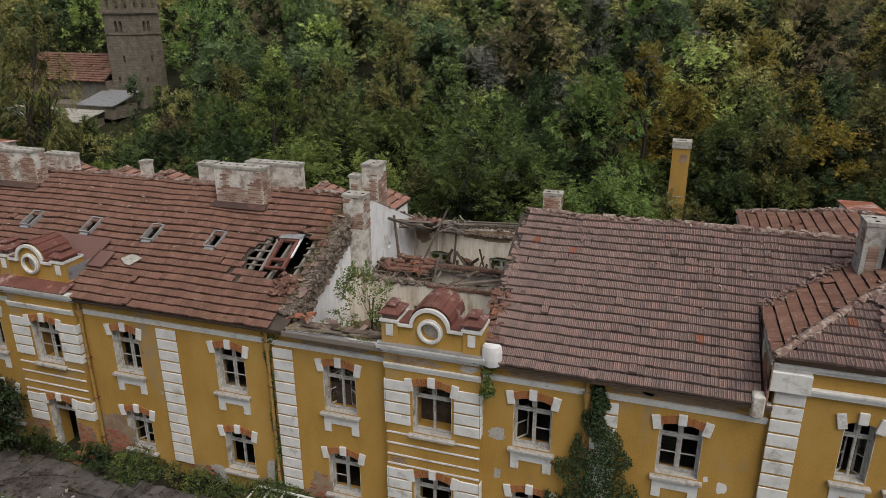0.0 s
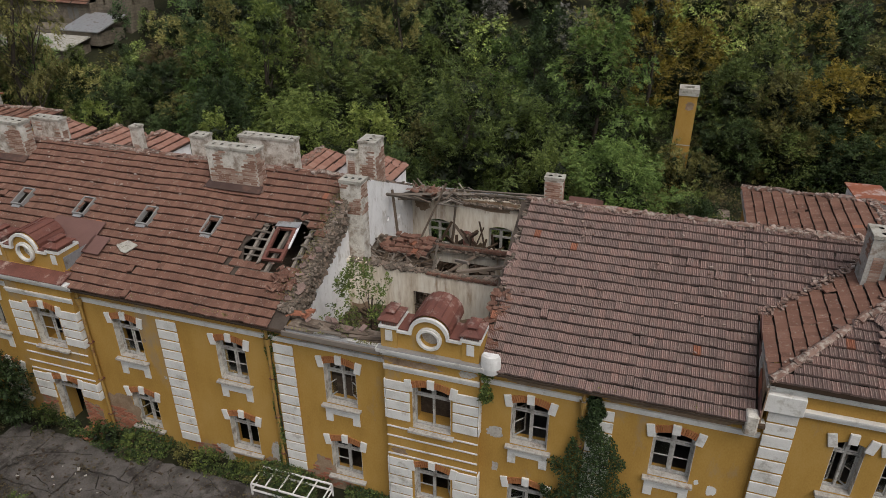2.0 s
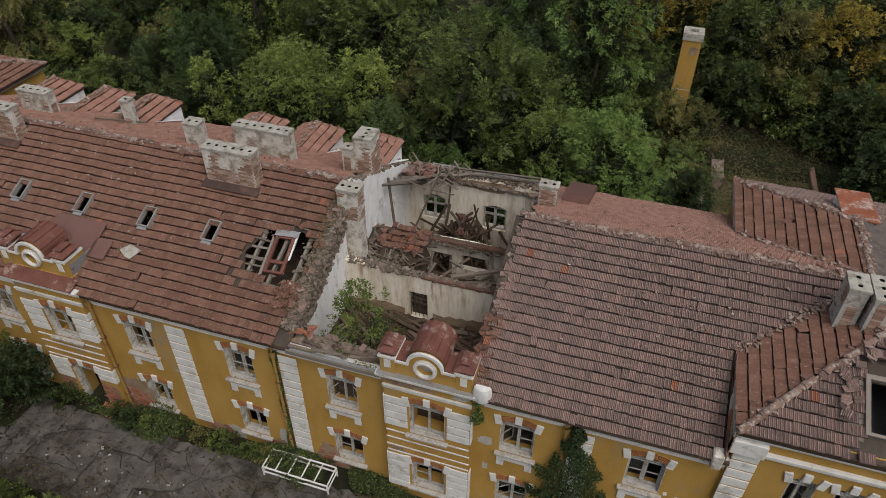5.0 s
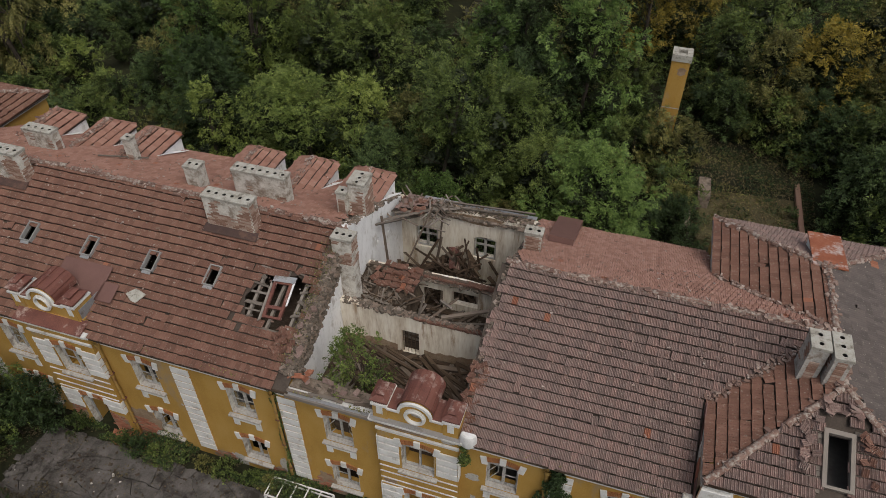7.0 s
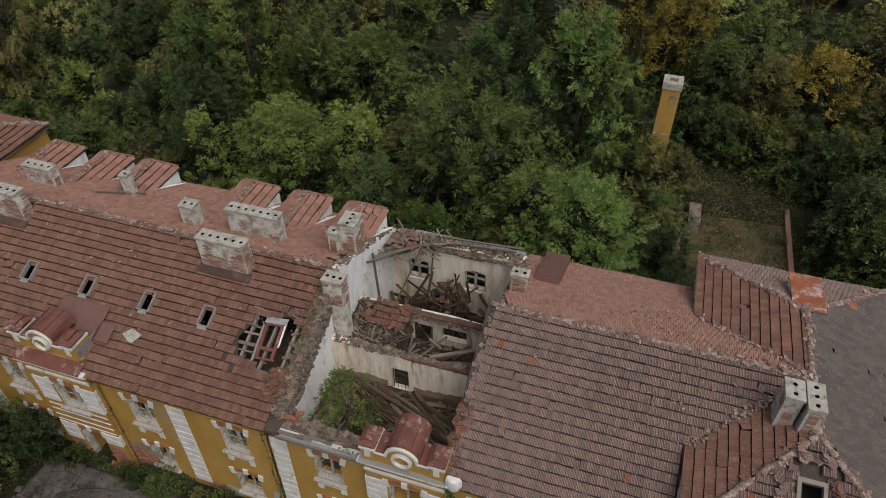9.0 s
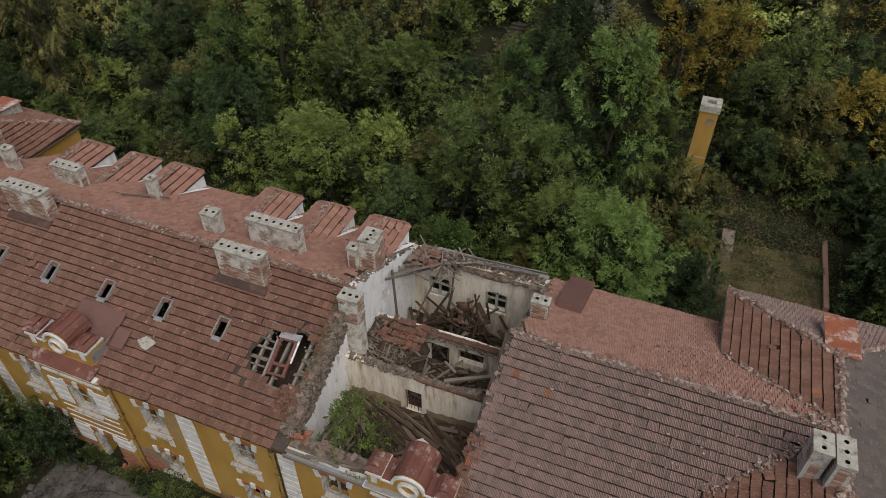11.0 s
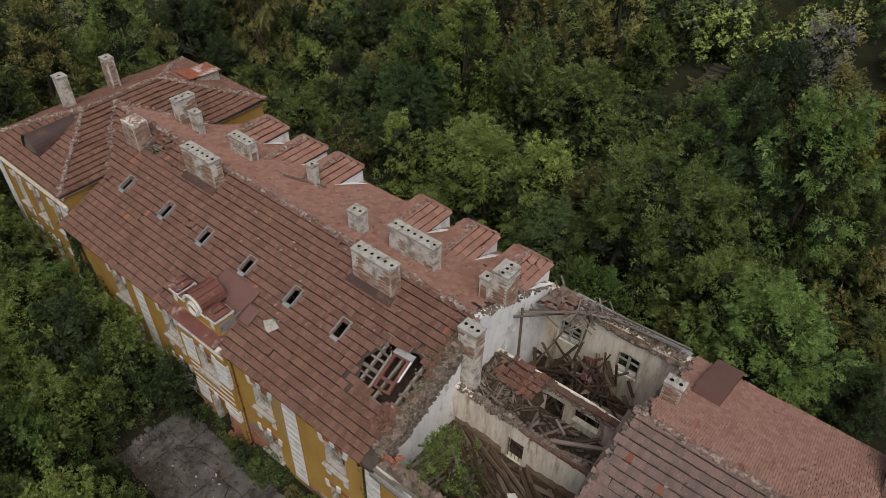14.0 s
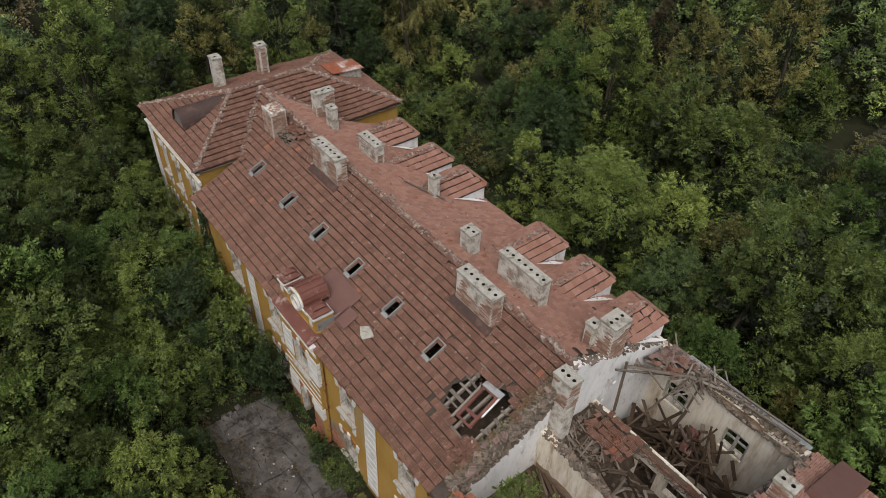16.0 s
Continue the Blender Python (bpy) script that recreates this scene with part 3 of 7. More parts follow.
for i, c in enumerate(BAYS):
    part("bay_wall", panel([(c - 1.44, 0.2), (c + 1.44, 0.2), (c + 1.44, 6.9), (c - 1.44, 6.9)], [arch_ring(c, z0, z1, 1.2) for z0, z1 in (UP, DOOR if c < -5 else LOW)], 0.246, Matrix.Translation((0, -0.25, 0)) @ FACE), M["yellow"], house)
PAVW = (5.05, 6.75)
PAVL = (1.9, 3.5)
for x0, x1, cs, yp in ((8.9, 15.6, (10.92, 12.1, 13.9), -0.08), (-32.2, -24.97, (-30.4, -28.6, -26.6), 0.36)):
    part("pavilion_wall", panel([(x0, 0.2), (x1, 0.2), (x1, PAV_EAVE), (x0, PAV_EAVE)], [arch_ring(c, *z, 0.7, 0.1) for c in cs for z in (PAVW, PAVL)], 0.5, Matrix.Translation((0, yp, 0)) @ FACE), M["yellow"], house)
    for y0, y1 in ((yp + 0.5, 11.9),):
        for xa in (x0, x1 - 0.5):
            part("pavilion_wall", boxes((xa + 0.002, xa + 0.498, y0, y1, 0.2, PAV_EAVE)), M["yellow"], house)
    part("pavilion_wall", boxes((x0, x1, 11.9, 12.3 - 0.1, 0.2, PAV_EAVE)), M["yellow"], house)
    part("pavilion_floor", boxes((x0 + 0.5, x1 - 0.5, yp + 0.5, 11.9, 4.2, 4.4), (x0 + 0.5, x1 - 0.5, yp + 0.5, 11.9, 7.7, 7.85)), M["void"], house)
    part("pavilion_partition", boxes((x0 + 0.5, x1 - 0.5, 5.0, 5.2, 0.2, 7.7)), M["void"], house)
BACK_W = [(-3.36, 4.5, 5.8), (-0.57, 4.5, 5.8), (-0.57, 1.2, 2.6), (-3.36, 1.2, 2.6)]
BFACE = axes((0, 11.35, 0), (-1, 0, 0), (0, 0, 1))
part("back_wall", panel([(24.2, 0.2), (24.2, 7.0), (-8.9, 7.0), (-8.9, 0.2)], [arch_ring(-x, a, b, 1.05) for x, a, b in BACK_W], 0.45, BFACE), M["inner"], house)
# floors and partitions of the closed rooms, and the ruined room in between
# attic floor takes the dark debris colour, painting the roof hole's darkness
part("attic_floor", boxes((-24.2, -4.95, 0.5, 10.9, 6.55, 6.7), (1.9, 8.9, 0.5, 10.9, 6.55, 6.7)), M["earth"], house)
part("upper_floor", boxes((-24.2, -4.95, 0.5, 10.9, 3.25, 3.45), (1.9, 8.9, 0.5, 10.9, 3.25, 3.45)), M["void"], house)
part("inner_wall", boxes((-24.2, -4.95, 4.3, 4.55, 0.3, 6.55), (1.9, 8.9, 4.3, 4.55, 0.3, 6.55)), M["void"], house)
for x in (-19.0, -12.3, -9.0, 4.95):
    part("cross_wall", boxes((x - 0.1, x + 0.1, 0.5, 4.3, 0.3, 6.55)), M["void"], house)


def gable(x0, x1, top, mat, gaps=()):
    """A cross wall that rises with the roof."""
    ring = [(0.3, 0.3), (11.0, 0.3), (11.0, EAVE + 0.35 * SL + top), (RIDGE_Y, RIDGE_Z + top), (0.3, EAVE + 0.65 * SL + top)]
    return part("gable_wall", panel(ring, [[(y + r * math.cos(a * 0.7854), z + r * math.sin(a * 0.7854)) for a in range(8)] for y, z, r in gaps], x1 - x0, axes((x1, 0, 0), (0, 1, 0), (0, 0, 1))), mat, house)


gable(-4.95, -4.6, 0.02, M["lime"], ((3.05, 7.45, 0.11), (3.3, 6.95, 0.06), (8.1, 6.9, 0.13), (9.3, 6.5, 0.12), (7.6, 6.2, 0.08)))
for y0_, y1_, z0_, z1_ in ((0.3, 4.45, EAVE + 0.65 * SL, EAVE + 4.8 * SL),):
    part("bare_masonry", panel([(y0_, z0_ - 0.5), (y0_ + (y1_ - y0_) * 0.2, z0_ * 0.8 + z1_ * 0.2 - 0.72), (y0_ + (y1_ - y0_) * 0.4, z0_ * 0.6 + z1_ * 0.4 - 0.62), (y0_ + (y1_ - y0_) * 0.65, z0_ * 0.35 + z1_ * 0.65 - 0.9), (y0_ + (y1_ - y0_) * 0.85, z0_ * 0.15 + z1_ * 0.85 - 0.8), (y1_, z1_ - 1.05), (y1_, z1_ + 0.03), (y0_, z0_ + 0.03)], [], 0.35, axes((-4.585, 0, 0), (0, 1, 0), (0, 0, 1))), M["masonry"], house)
gable(1.55, 1.9, -0.12, M["masonry"])
FW = axes((0, 4.2, 0), (1, 0, 0), (0, 0, 1))
part("room_wall", panel([(-4.6, 3.3), (1.55, 3.3), (1.55, 6.9), (-4.6, 7.05)], [[(-2.1, 4.9), (-1.4, 4.9), (-1.4, 6.2), (-2.1, 6.2)]], 0.28, FW), M["inner"], house)
part("room_wall", panel([(-4.6, 3.3), (1.55, 3.3), (1.55, 6.55), (-0.4, 6.7), (-4.6, 6.6)], [[(-3.9, 4.3), (-3.0, 4.3), (-3.0, 6.2), (-3.9, 6.2)], [(-2.2, 4.6), (-1.3, 4.6), (-1.3, 6.0), (-2.2, 6.0)], [(-0.9, 5.4), (0.2, 5.4), (0.2, 6.1), (-0.9, 6.1)]], 0.25, Matrix.Translation((0, 2.7, 0)) @ FW), M["inner"], house)
part("ruin_floor", boxes((-4.6, 1.55, 0.5, 6.9, 3.25, 3.45), (-4.6, 1.55, 0.5, 10.9, 0.3, 0.55)), M["earth"], house)


# ---- windows and plaster trim of the front ----
BRICK = raw_mesh("brick", *(lambda b: ([tuple(v.co) for v in b.verts], [tuple(v.index for v in f.verts) for f in b.faces]))((lambda b: (box(b, -0.5, 0.5, -0.5, 0.5, -0.5, 0.5), b.verts.index_update(), b)[2])(bmesh.new())), M["brick"])
CHBRICK = BRICK.copy()
CHBRICK.materials.clear()
CHBRICK.materials.append(M["chimney_brick"])
LINTEL = BRICK.copy()
LINTEL.materials.clear()
LINTEL.materials.append(M["lintel_brick"])
QUOIN = {}


def block(name, parent, x0, x1, y0, y1, z0, z1, mat, bevel=0.012, rot=0.0):
    """A plaster or stone block with softened edges."""
    key = (name, round(x1 - x0, 3), round(y1 - y0, 3), round(z1 - z0, 3), mat)
    if key not in QUOIN:
        QUOIN[key] = mesh_of(name, boxes((-(x1 - x0) / 2, (x1 - x0) / 2, -(y1 - y0) / 2, (y1 - y0) / 2, -(z1 - z0) / 2, (z1 - z0) / 2), bevel=bevel), M[mat])
    ob = part(name, QUOIN[key], None, parent)
    ob.matrix_basis = Matrix.Translation(((x0 + x1) / 2, (y0 + y1) / 2, (z0 + z1) / 2)) @ Matrix.Rotation(rot, 4, "Y")
    return ob


def facade_window(xc, z0, z1, w, y, rng, rise=0.13, keyed=True, apron=True, brick=True, open_=0.4, door=False):
    """A tall casement under a segmental brick head: frame, sashes, some panes gone, sill and white trim."""
    f = y + 0.22
    m = axes((0, f, 0), (1, 0, 0), (0, 0, 1))
    zt = z1 - 0.52
    ring = arch_ring(xc, z0 + 0.005, z1 - 0.005, w - 0.01, rise)
    t = 0.055
    holes = []
    for s in (-1, 1):
        a, b = sorted((xc + s * 0.03, xc + s * (w / 2 - t)))
        if not door:
            holes.append([(a, z0 + t), (b, z0 + t), (b, zt - 0.03), (a, zt - 0.03)])
        elif s < 0:
            holes.append([(a, z0 + 0.012), (-2 * (a - xc) + a, z0 + 0.012), (-2 * (a - xc) + a, zt - 0.03), (a, zt - 0.03)])
        holes.append([(a, zt + 0.04), (b, zt + 0.04), (b, z1 - rise - 0.03 + (0.0 if s > 0 else 0.05)), (a, z1 - rise - 0.03 + (0.05 if s > 0 else 0.0))])
    win = part("window", panel(ring, holes, 0.09, m), M["frame"], house, "peeling grey-white casement window")
    gone = rng.random() < 0.3 or door
    for s in (-1, 1):
        xa, xb = sorted((xc + s * (w / 2 - 0.001), xc + s * (w / 2 - 0.016)))
        part("reveal", boxes((xa, xb, y + 0.003, f - 0.002, z0 + 0.022, z1 - rise - 0.004)), M["chimney_white"], win)
    for k, h in enumerate(holes):
        (a, z), (b, _), (_, zz) = h[0], h[1], h[2]
        lower = h[0][1] < z0 + 0.1
        if (lower and gone) or door:
            continue
        st = 0.04
        sash = panel([(a, z), (b, z), (b, zz), (a, zz)], [[(a + st, z + st), (b - st, z + st), (b - st, (z + zz) / 2 - 0.012), (a + st, (z + zz) / 2 - 0.012)], [(a + st, (z + zz) / 2 + 0.012), (b - st, (z + zz) / 2 + 0.012), (b - st, zz - st), (a + st, zz - st)]] if lower else [[(a + st, z + st), (b - st, z + st), (b - st, zz - st), (a + st, zz - st)]], 0.035, Matrix.Identity(4))
        swing = rng.uniform(0.5, 1.3) if lower and rng.random() < open_ else 0.0
        left = (a + b) / 2 < xc
        hinge = a if left else b
        mm = Matrix.Translation((hinge, f + 0.03, 0)) @ Matrix.Rotation((swing if left else -swing), 4, "Z") @ Matrix.Translation((-hinge, 0, 0)) @ axes((0, 0, 0), (1, 0, 0), (0, 0, 1))
        bmesh.ops.transform(sash, matrix=mm, verts=sash.verts)
        part("sash", sash, M["frame"], win)
        for q in range(2 if lower else 1):
            if rng.random() < 0.5:
                za, zb = (z + st, (z + zz) / 2) if q == 0 and lower else ((z + zz) / 2 if lower else z + st, zz - st)
                pane = boxes((a + st, b - st, 0.0, 0.004, za, zb))
                bmesh.ops.transform(pane, matrix=Matrix.Translation((hinge, f + 0.045, 0)) @ Matrix.Rotation((swing if left else -swing), 4, "Z") @ Matrix.Translation((-hinge, 0, 0)), verts=pane.verts)
                part("pane", pane, M["glass"], win).visible_shadow = False
    if not door:
        part("sill", boxes((xc - w / 2 - 0.12, xc + w / 2 + 0.12, y - 0.17, y - 0.002, z0 - 0.11, z0 - 0.02), (xc - w / 2 + 0.006, xc + w / 2 - 0.006, y - 0.001, y + 0.215, z0 + 0.001, z0 + 0.02), bevel=0.01), M["render"], win, "worn stone window sill")
    if apron:
        b = boxes((xc - w / 2 - 0.04, xc + w / 2 + 0.04, y - 0.045, y - 0.003, z0 - 0.42, z0 - 0.115), (xc - w / 2 - 0.04, xc - w / 2 + 0.2, y - 0.045, y - 0.003, z0 - 0.72, z0 - 0.424), (xc + w / 2 - 0.2, xc + w / 2 + 0.04, y - 0.045, y - 0.003, z0 - 0.72, z0 - 0.424))
        part("apron", b, M["white"], win, "white plaster apron")
    R = (w * w / 4 + rise * rise) / (2 * rise)
    al = math.asin(w / 2 / R)
    cz = z1 - R
    if keyed:
        for s in (-1, 1):
            block("springer_block", win, xc + s * (w / 2 + 0.09) - 0.11, xc + s * (w / 2 + 0.09) + 0.11, y - 0.06, y - 0.003, z1 - rise - 0.12, z1 - rise + 0.30, "white", rot=s * al * 0.4)
        block("keystone", win, xc - 0.11, xc + 0.11, y - 0.08, y - 0.003, z1 - 0.02, z1 + 0.30, "white")
    if brick:
        n = 8
        for s in (-1, 1):
            for i in range(n):
                a = s * al * (0.2 + 0.75 * i / (n - 1))
                ob = part("brick", LINTEL, None, win)
                rr = R + 0.125
                ob.matrix_basis = Matrix.Translation((xc + rr * math.sin(a), y - 0.012, cz + rr * math.cos(a))) @ Matrix.Rotation(a, 4, "Y") @ Matrix.Diagonal((0.052, 0.05, 0.23, 1))
    return win


rng = random.Random(3)
for x, (z0, z1) in WINDOWS:
    facade_window(x, z0, z1, 1.1, 0.0, rng, apron=z0 > 3)
for c in BAYS:
    for z0, z1 in (UP, DOOR if c < -5 else LOW):
        facade_window(c, z0, z1, 1.2, -0.25, rng, apron=False, open_=0.2, door=z0 < 1)
for cs, yp in (((10.92, 12.1, 13.9), -0.08), ((-30.4, -28.6, -26.6), 0.36)):
    for c in cs:
        for z0, z1 in (PAVW, PAVL):
            facade_window(c, z0, z1, 0.7, yp, rng, rise=0.1, apron=z0 > 4, brick=False)


def pilaster(x0, x1, z0, z1, y, rows=13):
    """White rusticated plaster blocks, one above the other."""
    base = part("pilaster", boxes((x0 + 0.02, x1 - 0.02, y + 0.03, y + 0.088, z0, z1)), M["yellow"], house)
    h = (z1 - z0) / rows
    for i in range(rows):
        block("quoin_block", base, x0, x1, y, y + 0.04, z0 + i * h + 0.028, z0 + (i + 1) * h - 0.028, "white")


for x0, x1 in ((-19.5, -18.75), (-9.58, -8.8), (-5.2, -4.5), (4.6, 5.3)):
    pilaster(x0, x1, 1.0, 6.22, -0.09)
pilaster(8.92, 9.62, 0.9, 7.35, -0.17, 16)
pilaster(-25.72, -24.99, 0.9, 7.35, 0.27, 16)
pilaster(-32.18, -31.5, 0.9, 7.35, 0.27, 16)
for c in BAYS:
    for s in (-1, 1):
        a, b = sorted((c + s * 1.43, c + s * 0.67))
        for z0, z1, n in ((4.4, 5.92, 4), (0.9, 2.85, 5)):
            h = (z1 - z0) / n
            for i in range(n):
                if c < -5 and z0 < 1 and i < (3 if s > 0 else 2):
                    continue
                block("quoin_block", house, a, b, -0.3, -0.254, z0 + i * h + 0.028, z0 + (i + 1) * h - 0.028, "white")
                xa, xb = sorted((c + s * 1.443, c + s * 1.48))
                block("quoin_block", house, xa, xb, -0.3, -0.03, z0 + i * h + 0.028, z0 + (i + 1) * h - 0.028, "white")
    for z in (4.1, 3.72, 3.32, 2.98):
        block("string_moulding", house, c - 1.45, c + 1.45, -0.285, -0.254, z - 0.03, z + 0.03, "white", 0.008)


def moulding(x0, x1, z, y, steps, mat="white"):
    """A running cornice: stepped courses, the higher the further out."""
    bm = bmesh.new()
    zz = z
    for h, d in steps:
        box(bm, x0, x1, y - d, y - 0.003, zz, zz + h)
        zz += h + 0.0005
    return part("cornice", bm, M[mat], house)


SPANS = [(-24.95, BAYS[0] - 1.45), (BAYS[0] + 1.45, BAYS[1] - 1.45), (BAYS[1] + 1.45, 8.9)]
for a, b in SPANS:
    moulding(a, b, 6.27, 0.0, ((0.07, 0.035), (0.06, 0.055), (0.05, 0.08)))
    moulding(a, b, 6.72, 0.0, ((0.08, 0.12), (0.10, 0.24)))
    part("fascia_board", boxes((a, b, -0.34, -0.245, 6.83, 6.93)), M["wood_dark"], house)
for c in BAYS:
    moulding(c - 1.46, c + 1.46, 6.27, -0.25, ((0.07, 0.035), (0.06, 0.055), (0.05, 0.08)))
    moulding(c - 1.6, c + 1.6, 6.78, -0.25, ((0.10, 0.06), (0.09, 0.14), (0.1, 0.22), (0.05, 0.26)))
for x0, x1, yp in ((8.78, 15.7, -0.08), (-32.35, -24.85, 0.36)):
    moulding(x0, x1, 7.32, yp, ((0.07, 0.1), (0.06, 0.13), (0.06, 0.16)))
    moulding(x0, x1, 7.92, yp, ((0.12, 0.1), (0.12, 0.18)))
    part("fascia_board", boxes((x0, x1, yp - 0.24, yp - 0.182, 8.16, 8.3)), M["wood_dark"], house)


for xa, xb, yc in ((8.7, 8.897, -0.32), (-24.967, -24.78, 0.12)):
    for ya, yb in ((yc, 2.5), (8.6, 12.2)):
        part("cornice", boxes((xa, xb, ya, yb, 8.08, 8.2)), M["render"], house)


part("side_flashing", panel([(-0.32, 6.95), (2.6, 8.27), (-0.32, 8.27)], [], 0.03, axes((8.74, 0, 0), (0, 1, 0), (0, 0, 1)) @ Matrix.Diagonal((1, 1, -1, 1))), M["undercoat"], house)
for ya, yb, mat in ((-0.36, 0.25, "brown_red"), (0.27, 0.8, "brick"), (0.82, 1.25, "chimney_white"), (1.27, 2.4, "brown_red")):
    part("flashing_strip", panel([(ya, EAVE + (ya + 0.35) * SL + 0.02), (yb, EAVE + (yb + 0.35) * SL + 0.02), (yb, EAVE + (yb + 0.35) * SL + 0.34), (ya, EAVE + (ya + 0.35) * SL + 0.34)], [], 0.03, axes((8.7, 0, 0), (0, 1, 0), (0, 0, 1)) @ Matrix.Diagonal((1, 1, -1, 1))), M[mat], house)
part("plaster_stub", boxes((8.42, 8.72, -0.42, -0.06, 6.6, 7.22), bevel=0.04), M["chimney_white"], house)
part("plaster_stub", boxes((8.74, 9.66, -0.3, -0.084, 7.36, 7.9), bevel=0.02), M["white"], house)


def attic_gable(c, ruined):
    """The small attic front over a bay: two capped piers and an arched middle with a round window."""
    z0 = 7.14
    y0 = -0.32
    n = 14
    A = 0.56
    arc = [(c + A * math.cos(math.pi * i / n), 7.76 + 0.56 * math.sin(math.pi * i / n)) for i in range(n + 1)]
    eye = [(c + 0.27 * math.cos(2 * math.pi * i / 24), 7.66 + 0.27 * math.sin(2 * math.pi * i / 24)) for i in range(24)]
    g = part("attic_gable", panel([(c - 0.95, z0), (c + 0.95, z0), (c + 0.95, 7.76)] + arc + [(c - 0.95, 7.76)], [eye], 0.3, axes((0, y0, 0), (1, 0, 0), (0, 0, 1))), M["yellow"], house, "small yellow attic gable with a round window")
    ring = [(c + 0.37 * math.cos(2 * math.pi * i / 28), 7.66 + 0.37 * math.sin(2 * math.pi * i / 28)) for i in range(28)]
    part("round_window", panel(ring, [eye], 0.075, axes((0, y0 - 0.08, 0), (1, 0, 0), (0, 0, 1))), M["white"], g)
    part("oculus_pane", panel(eye, [], 0.02, axes((0, y0 + 0.14, 0), (1, 0, 0), (0, 0, 1))), M["render"], g, "grey boarded round pane")
    ring2 = [(c + 0.33 * math.cos(2 * math.pi * i / 28), 7.66 + 0.33 * math.sin(2 * math.pi * i / 28)) for i in range(28)]
    part("round_moulding", panel(ring2, [eye], 0.04, axes((0, y0 - 0.122, 0), (1, 0, 0), (0, 0, 1))), M["white"], g)
    o, i_ = [(c + 0.95, 7.80)], [(c + 0.95, 7.72)]
    for k in range(n + 1):
        a = math.pi * k / n
        o.append((c + (A + 0.03) * math.cos(a), 7.80 + 0.56 * math.sin(a)))
        i_.append((c + (A - 0.05) * math.cos(a), 7.72 + 0.54 * math.sin(a)))
    o.append((c - 0.95, 7.80))
    i_.append((c - 0.95, 7.72))
    part("arch_moulding", panel(o + i_[::-1], [], 0.09, axes((0, y0 - 0.095, 0), (1, 0, 0), (0, 0, 1))), M["white"], g)
    # barrel roof of painted sheet metal behind the arch, with standing seams
    depth = 1.3 if ruined else 1.15
    bm = bmesh.new()
    m = 12
    rows = []
    for yy in [y0 + 0.02 + depth * j / 5 for j in range(6)]:
        rows.append([bm.verts.new((c + 0.61 * math.cos(math.pi * i / m), yy, 7.84 + 0.58 * math.sin(math.pi * i / m) + 0.012 * (j_ % 2))) for j_, i in enumerate(range(m + 1))])
    for a, b in zip(rows, rows[1:]):
        for i in range(m):
            bm.faces.new((a[i], a[i + 1], b[i + 1], b[i]))
    ext = bmesh.ops.extrude_face_region(bm, geom=list(bm.faces))
    bmesh.ops.translate(bm, vec=(0, 0, -0.03), verts=[q for q in ext["geom"] if isinstance(q, bmesh.types.BMVert)])
    bmesh.ops.recalc_face_normals(bm, faces=bm.faces)
    barrel = part("barrel_roof", bm, M["rust"], g, "curved red-brown sheet metal roof with rust")
    for k in range(5):
        a = math.pi * (0.16 + 0.17 * k)
        p = (c + 0.615 * math.cos(a), 0, 7.85 + 0.585 * math.sin(a))
        bm = bmesh.new()
        beam(bm, (p[0], y0 + 0.02, p[2]), (p[0], y0 + depth, p[2]), 0.02, 0.03)
        part("seam", bm, M["rust"], barrel)
    for s in (-1, 1):
        xa, xb = sorted((c + s * 0.6, c + s * 0.97))
        part("shoulder_sheet", boxes((xa, xb, y0 - 0.06, y0 + 0.75, 7.825, 7.86)), M["rust"], g)
        x0, x1 = sorted((c + s * 0.95, c + s * 1.45))
        dz = -0.03 if s > 0 else 0.0
        pier = part("pier", boxes((x0, x1, y0 - 0.05, 0.5, z0, 7.8)), M["yellow"], g)
        part("pier_moulding", boxes((x0 - 0.04, x1 + 0.04, y0 - 0.1, 0.5, 7.8, 7.88)), M["white"], pier)
        xm = (x0 + x1) / 2
        block("panel", pier, xm - 0.11, xm + 0.11, y0 - 0.08, y0 - 0.052, 7.38, 7.74, "white", 0.01)
        bm = bmesh.new()
        ya, yb = y0 - 0.05, 0.35
        for a, b, e in ((7.88, 8.03, -0.03), (8.03, 8.07, 0.06), (8.17, 8.27, -0.13)):
            box(bm, x0 - e, x1 + e, ya - e, yb + e, a + dz, b + dz)
        for za, zb, e, f in ((8.07, 8.17, 0.055, -0.11), (8.27, 8.33, -0.09, -0.2)):
            vs = [bm.verts.new((x0 - q if k % 3 == 0 else x1 + q, ya - q if k < 2 else yb + q, z + dz)) for z, q in ((za, e), (zb, f)) for k in range(4)]
            for q in ((0, 1, 5, 4), (1, 2, 6, 5), (2, 3, 7, 6), (3, 0, 4, 7), (4, 5, 6, 7)):
                bm.faces.new([vs[i] for i in q])
        part("pier_cap", bm, M["rust"], pier, "stepped red-brown metal cap")
        # dark backing painted for the shade between the slats
        slats = part("louvre", boxes((x0 + 0.05, x1 - 0.05, y0 - 0.032, y0 - 0.021, 7.89, 7.99)), M["void"], pier)
        for k in range(6):
            block("slat", slats, x0 + 0.06 + k * 0.065, x0 + 0.085 + k * 0.065, y0 - 0.048, y0 - 0.034, 7.89, 7.99, "rust", 0.002)
    if ruined:
        part("lead_ledge", boxes((c - 1.55, c + 1.55, -0.5, y0 - 0.002, 7.125, 7.15)), M["zinc"], g)
    if not ruined:
        bm = bmesh.new()
